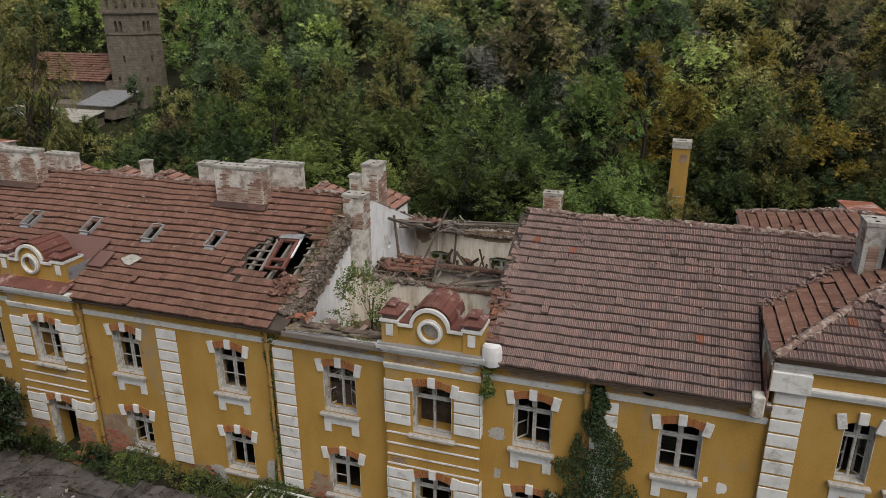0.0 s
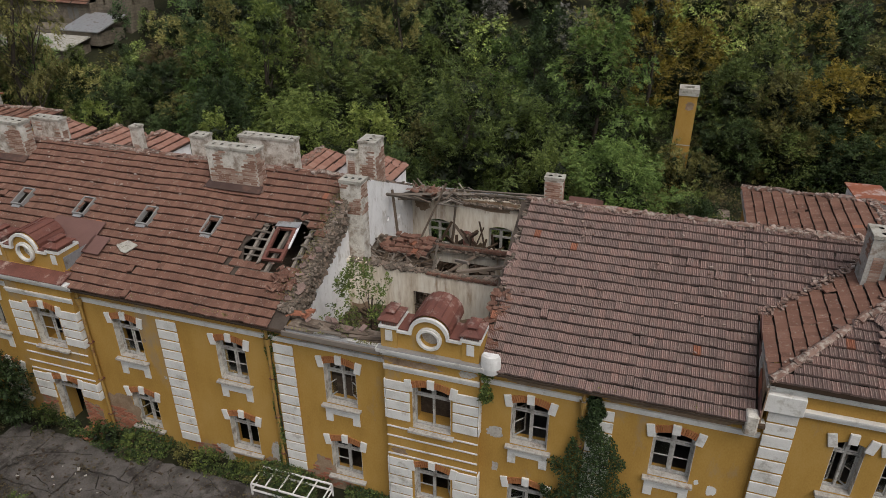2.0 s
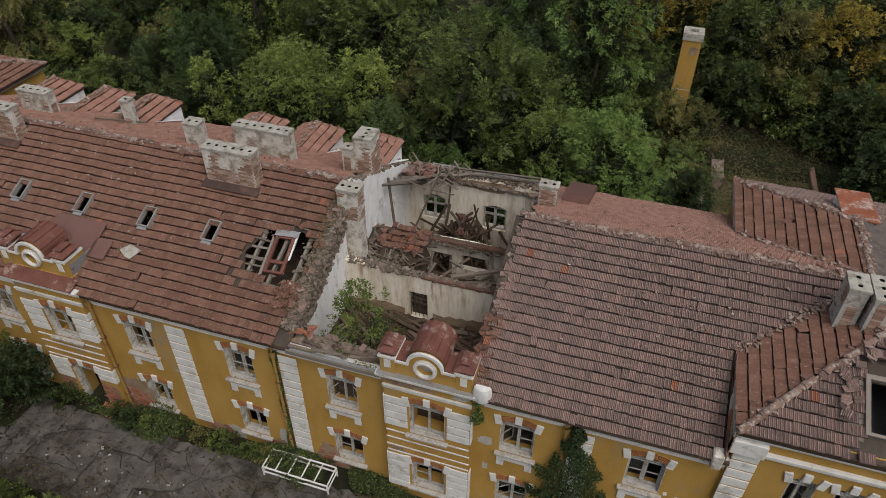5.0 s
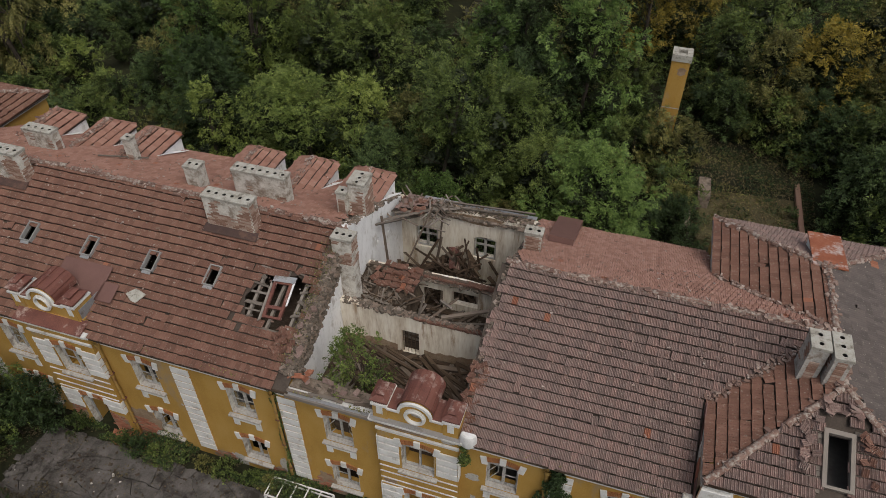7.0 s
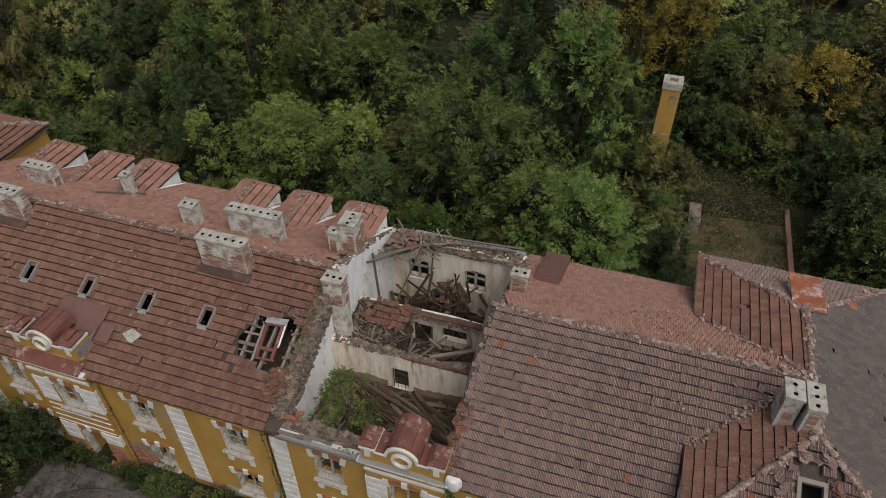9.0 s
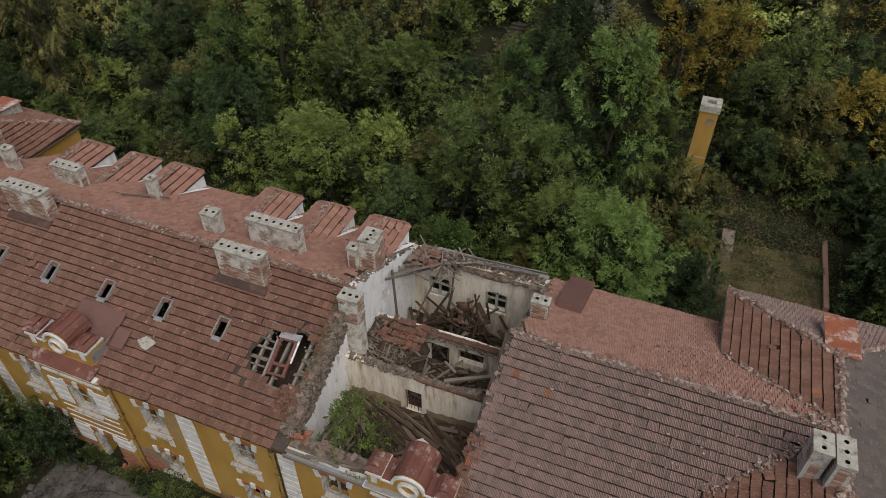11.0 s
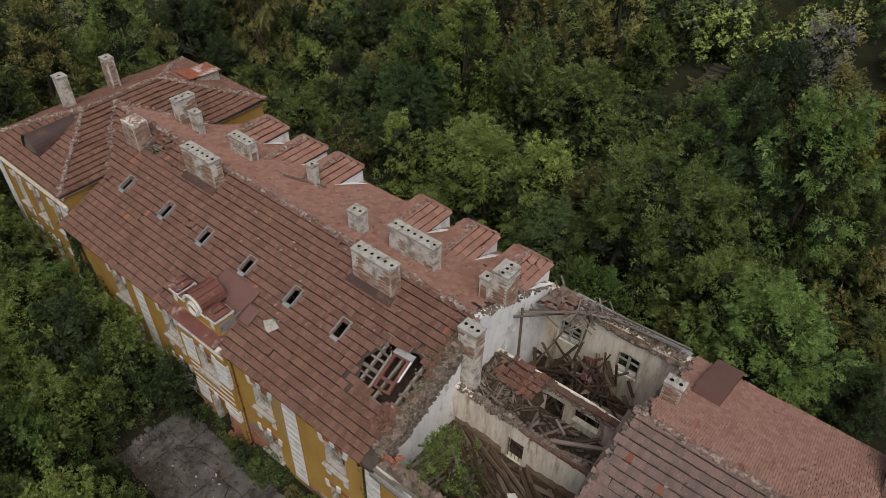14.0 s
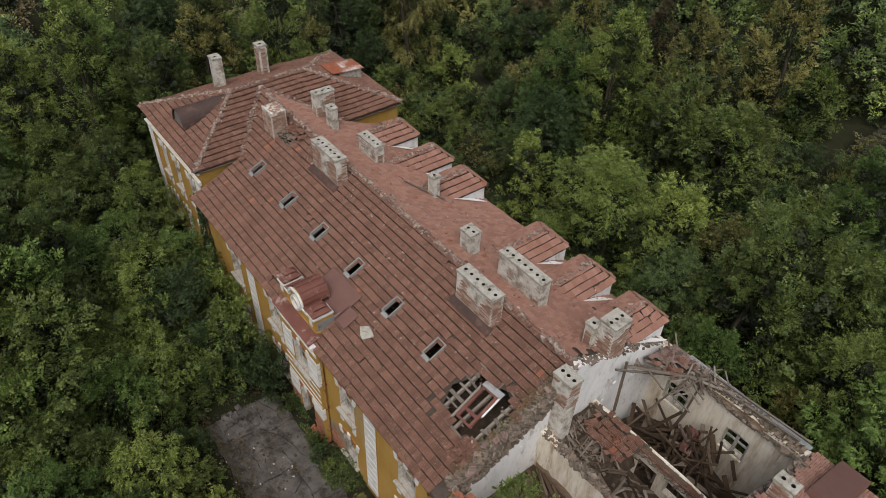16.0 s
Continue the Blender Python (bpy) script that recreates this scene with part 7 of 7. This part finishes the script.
CHOSEN = [("near_acacia", "leaf_fresh", 3.7, 15.6, 1.0), ("near_acacia", "leaf_bright", -1.7, 20.8, 1.05), ("near_acacia", "leaf_bright", -12.6, 16.4, 1.1), ("near_round", "leaf_fresh", -4.3, 14.9, 0.62),
          ("tall", "leaf_yellow", 4.0, 33.5, 1.0), ("broad", "leaf_yellow", 6.8, 37.0, 1.0), ("near_tall", "leaf_bright", -18.6, 16.9, 0.75), ("broad", "leaf_yellow", 15.5, 33.0, 0.95), ("round", "leaf_olive", 12.2, 30.5, 0.8),
          ("acacia", "leaf_bright", -18.3, -1.8, 0.55), ("acacia", "leaf_deep", -20.5, -3.0, 0.7), ("willow", "leaf_olive", -38.3, 23.0, 1.35), ("willow", "leaf_olive", -41.2, 24.5, 1.1),
          ("near_round", "leaf_green", 0.6, 17.5, 0.85), ("near_round", "leaf_deep", 7.6, 17.0, 0.6), ("near_acacia", "leaf_deep", -7.8, 16.5, 0.8), ("broad", "leaf_green", 9.5, 33.0, 0.8), ("round", "leaf_olive", 20.0, 31.0, 0.9), ("broad", "leaf_green", 18.5, 27.0, 0.8), ("round", "leaf_deep", 23.0, 26.0, 0.9), ("broad", "leaf_yellow", 24.5, 35.0, 1.0), ("round", "leaf_green", 11.5, 36.0, 0.9), ("broad", "leaf_olive", 19.0, 36.5, 0.9), ("bush", "leaf_green", 17.0, 30.0, 1.2), ("bush", "leaf_olive", 14.0, 34.5, 1.3), ("bush", "leaf_deep", 9.0, 30.5, 1.1), ("round", "leaf_deep", 10.2, 28.9, 0.5), ("broad", "leaf_green", 13.0, 28.9, 0.55), ("broad", "leaf_deep", 16.3, 28.2, 0.6), ("bush", "leaf_olive", 8.0, 26.0, 1.0), ("bush", "leaf_olive", 6.4, 25.4, 1.15), ("bush", "leaf_green", 5.0, 25.6, 1.1), ("bush", "leaf_green", 10.6, 29.6, 1.3), ("bush", "leaf_olive", 12.6, 30.0, 1.4), ("bush", "leaf_deep", 14.8, 29.6, 1.3), ("bush", "leaf_deep", -17.6, -1.6, 1.0), ("bush", "leaf_deep", -18.8, -2.4, 1.3), ("bush", "leaf_green", -17.9, -3.2, 0.9), ("acacia", "leaf_deep", -16.5, -0.95, 0.4), ("bush", "leaf_green", -15.3, -0.75, 0.36), ("bush", "leaf_green", -12.7, -0.8, 0.36), ("bush", "leaf_deep", -11.9, -0.95, 0.38), ("bush", "leaf_green", -11.0, -0.8, 0.36), ("bush", "leaf_olive", -9.0, -0.75, 0.3), ("bush", "leaf_green", -8.1, -0.75, 0.32), ("bush", "leaf_green", -7.0, -0.65, 0.28), ("bush", "leaf_olive", -6.1, -0.7, 0.28), ("bush", "leaf_green", -17.0, -5.2, 0.6), ("bush", "leaf_deep", -15.2, -5.3, 0.62), ("bush", "leaf_green", -13.6, -5.5, 0.6), ("bush", "leaf_bright", -12.0, -5.4, 0.55), ("bush", "leaf_green", -10.4, -5.6, 0.6), ("broad", "leaf_bright", -12.6, 36.6, 0.62), ("broad", "leaf_green", -5.0, 34.4, 0.6), ("round", "leaf_olive", -12.9, 30.0, 0.6), ("broad", "leaf_green", -6.0, 29.6, 0.45), ("broad", "leaf_deep", 17.5, 23.0, 0.7), ("round", "leaf_green", 18.0, 19.0, 0.7)]


FAR = {}


def low(x, y):
    """Scrub only: below the church and round the flue tower."""
    below_church = 13 < y < 42 and abs(x + 47.5 - (43.8 - y) * 0.8) < 7.5
    return below_church or (2.0 < x < 10.5 and 16 < y < 29.5) or (-11.5 < x < -7.0 and 30 < y < 36)


def forest():
    rng = random.Random(77)
    spots = []
    for kind, leaf, x, y, s in CHOSEN:
        plant(kind, leaf, x, y, s)
        spots.append((x, y))
    zones = [((-34, -17.4, -7.5, -1.1), 1.6, 34, False), ((-46, 40, 13.4, 34), 3.2, 112, False), ((-46, -17, -15, 13), 3.0, 52, False), ((-85, 58, 34, 80), 3.1, 230, True), ((-85, -46, -14, 34), 3.6, 60, True), ((-26, -9.5, -14, -5.2), 1.7, 40, False)]
    for (xa, xb, ya, yb), gap, n, distant in zones:
        got = tries = 0
        while got < n and tries < n * 40:
            tries += 1
            x, y = rng.uniform(xa, xb), rng.uniform(ya, yb)
            front = x > -17.5 and y < -4.4
            if not free(x, y) or any((x - a) ** 2 + (y - b) ** 2 < gap * gap for a, b in spots):
                continue
            spots.append((x, y))
            got += 1
            yel = max(0.0, min(1.0, (x - 4) / 20)) * 0.3
            if rng.random() < yel:
                leaf = "leaf_yellow" if rng.random() < 0.5 else "leaf_olive"
            else:
                leaf = rng.choices(["leaf_green", "leaf_deep", "leaf_olive", "leaf_bright", "leaf_brown", "leaf_fresh"], (26, 20, 26, 14, 5, 9))[0]
                if distant and -22 < x < 6 and 38 < y < 60 and rng.random() < 0.3:
                    leaf = "leaf_grey"
            beside = -34 < x < -17.4 and -7.6 < y < -1
            near = 13 < y < 16
            kind = "bush" if near and rng.random() < 0.8 else rng.choices(["round", "tall", "broad", "acacia"], (28, 32, 22, 24))[0]
            if distant:
                kind = rng.choices(["far_round", "far_tall", "far_broad"], (40, 15, 45))[0]
            size = rng.choice((rng.uniform(0.5, 0.8), rng.uniform(0.75, 1.05), rng.uniform(0.95, 1.35))) * (0.8 if near and kind != "bush" else 1.0)
            if distant and (low(x, y) or math.hypot(x + 9.0, y - 37.5) < 3.4 or -62 < x < -40 and 24 < y < 41):
                size *= 0.45
            if distant:
                _, _, cv, cf, bv, bf = KINDS[kind, rng.randrange(2)]
                verts, faces = FAR.setdefault(leaf, ([], []))
                m = Matrix.Translation((x, y, height(x, y))) @ Matrix.Rotation(rng.uniform(0, 6.28), 4, "Z") @ Matrix.Scale(size, 4)
                k = len(verts)
                verts += [m @ q for q in cv]
                faces += [tuple(k + i for i in f) for f in cf]
                verts, faces = FAR.setdefault("crown_shade", ([], []))
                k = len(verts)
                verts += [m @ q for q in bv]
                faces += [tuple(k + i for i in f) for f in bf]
                continue
            if front:
                kind, size, leaf = rng.choice(["near_front", "near_wide", "near_wide"]), rng.uniform(0.42, 0.66), rng.choice(["leaf_green", "leaf_fresh", "leaf_green", "leaf_bright"])
            if beside:
                kind, size, leaf = rng.choice(["near_front", "near_front", "near_wide"]), rng.uniform(0.5, 0.75), rng.choice(["leaf_fresh", "leaf_green", "leaf_bright"])
            if x < -9 and y < 5:
                leaf = {"leaf_brown": "leaf_green", "leaf_olive": "leaf_bright", "leaf_deep": "leaf_fresh"}.get(leaf, leaf)
            if low(x, y) and kind != "bush":
                kind, size = "bush", size * 1.2
            plant(kind, leaf, x, y, size)
    # scrub close round the church
    for _ in range(95):
        x, y = rng.uniform(-64, -34), rng.uniform(24, 46)
        if y > 33.6 and x < -43.4 or (y > 42 and x < -40):
            continue
        leaf = rng.choice(["leaf_green", "leaf_deep", "leaf_bright", "leaf_olive"])
        _, _, cv, cf, bv, bf = KINDS[rng.choice(["far_round", "far_broad"]), rng.randrange(2)]
        m = Matrix.Translation((x, y, height(x, y) - 0.3)) @ Matrix.Rotation(rng.uniform(0, 6.28), 4, "Z") @ Matrix.Scale(rng.uniform(0.28, 0.42), 4)
        for key, vs, fs in ((leaf, cv, cf), ("crown_shade", bv, bf)):
            verts, faces = FAR.setdefault(key, ([], []))
            k = len(verts)
            verts += [m @ q for q in vs]
            faces += [tuple(k + i for i in f) for f in fs]
    # undergrowth between the trunks
    got = tries = 0
    while got < 60 and tries < 6000:
        tries += 1
        x, y = rng.uniform(-40, 30), rng.uniform(13.3, 34) if rng.random() < 0.75 else rng.uniform(-14, -1)
        if not free(x, y):
            continue
        got += 1
        plant("bush", rng.choice(["leaf_green", "leaf_deep", "leaf_olive"]), x, y, rng.uniform(0.6, 1.1))


forest()


def undergrowth():
    """Brambles and saplings that cover the ground between the trunks, one sheet for each shade."""
    rng = random.Random(12)
    sheets = {}
    got = tries = 0
    while got < 900 and tries < 12000:
        tries += 1
        x, y = (rng.uniform(-50, 36), rng.uniform(13.6, 52)) if rng.random() < 0.72 else (rng.uniform(-46, -9.5), rng.uniform(-14, 13))
        if not (free(x, y) or math.hypot(x + 9, y - 37.2) < 3 and abs(x + 9) > 0.9):
            continue
        got += 1
        leaf = rng.choice(["leaf_deep", "leaf_green", "leaf_deep", "leaf_olive"])
        _, _, cv, cf, _, _ = KINDS["low_growth", rng.randrange(2)]
        m = Matrix.Translation((x, y, height(x, y))) @ Matrix.Rotation(rng.uniform(0, 6.28), 4, "Z") @ Matrix.Scale(rng.uniform(0.6, 1.3), 4)
        verts, faces = sheets.setdefault(leaf, ([], []))
        k = len(verts)
        verts += [m @ q for q in cv]
        faces += [tuple(k + i for i in f) for f in cf]
    for leaf, (verts, faces) in sheets.items():
        tagged(new("undergrowth", raw_mesh("undergrowth", verts, faces, M[leaf])), "brambles and low scrub between the trees", "undergrowth", kind="stuff")


undergrowth()


def leaf_mass(name, label, category, points, size, leaf, out=(0, -1, 0.35), seed=1, kind=""):
    """Leaves spread over given places, facing outwards."""
    rg = random.Random(seed)
    cv, cf = [], []
    for p in points:
        o = (Vector(out) + Vector((rg.gauss(0, 0.5), rg.gauss(0, 0.4), rg.gauss(0, 0.4)))).normalized()
        s = size * rg.uniform(0.8, 1.8)
        a = o.orthogonal().normalized()
        a.rotate(Matrix.Rotation(rg.uniform(0, 6.28), 3, o))
        b = o.cross(a)
        k = len(cv)
        q = Vector(p)
        cv += [q - a * s * 0.6, q + b * s * 0.45 + o * s * 0.15, q + a * s * 0.9 - Vector((0, 0, s * 0.2)), q - b * s * 0.45 + o * s * 0.15]
        cf.append((k, k + 1, k + 2, k + 3))
    ob = new(name, raw_mesh(name, cv, cf, M["near_" + leaf]))
    return tagged(ob, label, category, kind=kind) if label else ob


def ivy_points(n, outline, depth, seed, base=0.03):
    """outline(z) gives the middle and half width at a height, over z0 to z1."""
    rg = random.Random(seed)
    z0, z1, fn = outline
    pts = []
    while len(pts) < n:
        z = z0 + (z1 - z0) * rg.random() ** 1.3
        c, w = fn(z)
        u = rg.uniform(-1, 1)
        if noise.noise(Vector((u * w * 1.8 + seed, z * 1.6, seed))) < -0.18 + 0.9 * (abs(u) - 0.55):
            continue
        pts.append((c + u * w, -base - depth * (1 - u * u) * rg.random() * (0.3 + 0.7 * (z1 - z) / (z1 - z0)), z))
    return pts


def ivy_plant(label, points, size, leaf, seed, x, z0, z1, spread):
    """A climbing plant: woody stems flat on the wall under its leaves."""
    rg = random.Random(seed)
    ob = thing("ivy", label, "ivy", (x, -0.05, z0))
    for _ in range(4):
        bm = bmesh.new()
        p = Vector((x + rg.uniform(-0.2, 0.2), -0.06, z0))
        for k in range(9):
            q = Vector((x + spread * rg.uniform(-1, 1) * (1 - k / 9), -0.05, z0 + (z1 - z0) * (k + 1) / 9))
            beam(bm, p, q, 0.03, 0.03)
            p = q
        part("stem", bm, M["bark"], ob)
    leaves = leaf_mass("foliage", "", "", points, size, leaf, seed=seed)
    leaves.parent = ob
    leaves.matrix_parent_inverse = ob.matrix_basis.inverted()


ivy_plant("dark green ivy climbing the front wall and pipe", ivy_points(11500, (0.5, 6.75, lambda z: (4.85 + 0.1 * math.sin(z * 1.7), 1.3 * max(0.08, min(1.0, (6.9 - z) / 3.0)))), 0.7, 3, 0.11), 0.06, "leaf_deep", 1, 4.8, 0.5, 6.5, 0.6)
ivy_plant("pale green creeper hanging down the pilaster", ivy_points(1500, (0.9, 6.85, lambda z: (-5.35 + 0.06 * math.sin(z * 3), 0.10 + 0.28 * max(0, z - 5.6))), 0.2, 5), 0.06, "leaf_green", 2, -5.35, 0.9, 6.8, 0.1)
ivy_plant("ivy climbing the corner of the far pavilion", ivy_points(3000, (0.5, 7.0, lambda z: (-24.5, 0.75 + 0.12 * math.sin(z * 2))), 0.5, 7), 0.09, "leaf_deep", 3, -24.0, 0.5, 6.8, 0.4)
leaf_mass("wall_weed", "tuft of weeds growing from the cornice", "weed", ivy_points(380, (6.0, 7.05, lambda z: (1.75, 0.28)), 0.3, 9, 0.3), 0.08, "leaf_green", seed=4)
plant("sapling", "leaf_bright", -2.65, 1.25, 1.02, z=5.0, var=0)
plant("sapling", "leaf_green", -3.3, 1.5, 0.55, z=5.0, var=1)
plant("sapling", "leaf_green", -2.0, 1.6, 0.6, z=5.0, var=1)


def weeds():
    rg = random.Random(61)
    pts = []
    while len(pts) < 20000:
        x, y = rg.uniform(-17.5, 9.5), -1.35 * rg.random() ** 1.1
        if y > -0.27 and any(abs(x - c) < 1.46 for c in BAYS):
            continue
        d = noise.noise(Vector((x * 0.5, y * 0.8, 4)))
        if d < -0.12 + 0.35 * (y < -0.9):
            continue
        pts.append((x, y, GROUND + 0.02 + (0.3 + 1.0 * max(0, d)) * rg.random() ** 1.4))
    leaf_mass("weeds", "low green weeds and creepers along the wall foot", "weeds", pts[::2], 0.075, "leaf_deep", (0, -0.4, 1), 6, "stuff")
    leaf_mass("weeds", "fresh green weeds along the wall foot", "weeds", pts[1::3], 0.07, "leaf_green", (0, -0.4, 1), 16, "stuff")
    leaf_mass("weeds", "dry brown stalks along the wall foot", "weeds", [(x + 0.1, y - 0.15, z) for x, y, z in pts[::9]], 0.06, "leaf_brown", (0, -0.4, 1), 17, "stuff")
    pts = []
    while len(pts) < 5200:
        x, y = rg.uniform(-17.5, 9), rg.uniform(-4.6, -1.0)
        d = noise.noise(Vector((x * 0.7, y * 0.9, 14)))
        if d < 0.2 and y > -4.0:
            continue
        pts.append((x, y, GROUND + 0.06 + 0.2 * rg.random() ** 2 + (0.5 * rg.random() if y < -4.1 else 0)))
    leaf_mass("weeds", "dry weeds and moss growing in the concrete joints", "weeds", pts, 0.07, "leaf_brown", (0, 0, 1), 7, "stuff")
    pts = [(rg.uniform(-17.0, 9.0), -1.0 - 5.5 * rg.random(), GROUND + 0.09) for _ in range(4200)]
    leaf_mass("leaf_litter", "fallen brown leaves scattered over the concrete", "leaves", pts, 0.04, "leaf_brown", (0, 0, 1), 18, "stuff")
    for leaf, n, s, sd in (("leaf_brown", 8000, 0.09, 8), ("leaf_olive", 3500, 0.09, 19), ("leaf_deep", 4000, 0.11, 20)):
        pts = []
        while len(pts) < n:
            x, y = rg.uniform(8.6, 15.8), rg.uniform(18.6, 31.5)
            d = noise.noise(Vector((x * 0.6, y * 0.6, sd)))
            if d < -0.1 and leaf != "leaf_brown" or (leaf == "leaf_deep" and rg.random() > (y - 18) / 11):
                continue
            base = height(x, y) + 0.03
            if 9.3 < x < 14.9 and 19.8 < y < 27.5:
                base = max(base, 1.26)
            pts.append((x, y, base + 0.1 * rg.random() ** 2 + (0.6 if leaf == "leaf_deep" else 0.3) * max(0, d) * rg.random()))
        leaf_mass("weeds", "withered grass and weeds on the terrace", "weeds", pts, s, leaf, (0, 0, 1), sd, "stuff")
    pts = []
    for _ in range(2600):
        x, y = rg.gauss(-9.8, 1.3), rg.gauss(29.0, 1.6)
        pts.append((x, y, height(x, y) + 0.04 + 0.1 * rg.random()))
    leaf_mass("leaf_litter", "brown leaf litter in a clearing of the woods", "leaves", pts, 0.1, "leaf_brown", (0, 0, 1), 33, "stuff")
    pts = [(rg.uniform(-4.4, 1.4), 11.0 + rg.gauss(0, 0.12), 7.0 + 0.3 * rg.random() ** 2 - 0.4 * rg.random() ** 3) for _ in range(1500)]
    leaf_mass("weeds", "dry weeds growing on the rear wall top", "weeds", pts, 0.05, "leaf_brown", (0, 0, 1), 9, "stuff")
    pts = []
    for _ in range(900):
        y = rg.uniform(0.4, 5.2)
        pts.append((-4.95 + rg.gauss(0, 0.16), y, EAVE + (y + 0.35) * SL + 0.1 + 0.08 * rg.random()))
    leaf_mass("moss", "olive moss tufts on the broken gable top", "moss", pts, 0.035, "leaf_olive", (0, 0, 1), 21, "stuff")
    pts = []
    while len(pts) < 1100:
        x = rg.uniform(-24, 8.7)
        if noise.noise(Vector((x * 0.9, 3.3, 0))) > 0.0:
            pts.append((x, -0.3 + 0.12 * rg.random(), 7.02 + 0.07 * rg.random()))
    leaf_mass("moss", "moss tufts along the eave", "moss", pts, 0.05, "leaf_olive", (0, 0, 1), 10, "stuff")


weeds()


def far_woods():
    """The hillside woods beyond the single trees, as one sheet of leaf clumps."""
    rng = random.Random(5)
    inner, inner_faces = FAR["crown_shade"]
    for leaf, share in (("leaf_green", 0.3), ("leaf_deep", 0.26), ("leaf_olive", 0.3), ("leaf_yellow", 0.08), ("leaf_brown", 0.06), ("leaf_bright", 0.0), ("leaf_fresh", 0.0), ("leaf_grey", 0.06)):
        cv, cf = FAR.get(leaf, ([], []))
        for _ in range(int(1400 * share)):
            x, y = rng.uniform(-170, 120), rng.uniform(20, 210)
            if -76 < x < 51 and y < 75:
                continue
            zz = height(x, y)
            R, H = rng.uniform(2.6, 4.2), rng.uniform(6, 10)
            far = math.hypot(x + 5, y) > 120
            for _ in range(9):
                t = rng.random() ** 0.6
                a = rng.uniform(0, 6.283)
                rr = R * math.sin(math.pi * (0.15 + 0.8 * t)) ** 0.7 * rng.uniform(0.3, 0.9)
                p = Vector((x + rr * math.cos(a), y + rr * math.sin(a), zz + 1 + (H - 1) * t))
                cr = R * rng.uniform(0.28, 0.48)
                k = len(inner)
                for e in ((1, 0, 0), (0, 1, 0), (-1, 0, 0), (0, -1, 0), (0, 0, 1), (0, 0, -1)):
                    inner.append(p + Vector(e) * cr * rng.uniform(0.4, 0.6))
                inner_faces += [(k + a_, k + b_, k + c_) for a_, b_, c_ in ((0, 1, 4), (1, 2, 4), (2, 3, 4), (3, 0, 4), (1, 0, 5), (2, 1, 5), (3, 2, 5), (0, 3, 5))]
                axis = Vector((rr * math.cos(a), rr * math.sin(a), R * 0.6)).normalized()
                plume(rng, cv, cf, p - axis * cr * 0.6, axis, cr * 1.3, 6 if far else 14, 0.62 if far else 0.44, 0.1)
        tagged(new("far_woods", raw_mesh("far_woods", cv, cf, M["far_" + leaf])), "distant hillside woods in early autumn, haze mixed into their colours", "woods", kind="stuff")
    # all the dark cores, standing in for shade within the far crowns
    tagged(new("far_woods", raw_mesh("far_woods", inner, inner_faces, M["crown_shade"])), "dark cores that paint the shade inside the distant hillside woods", "woods", kind="stuff")


far_woods()
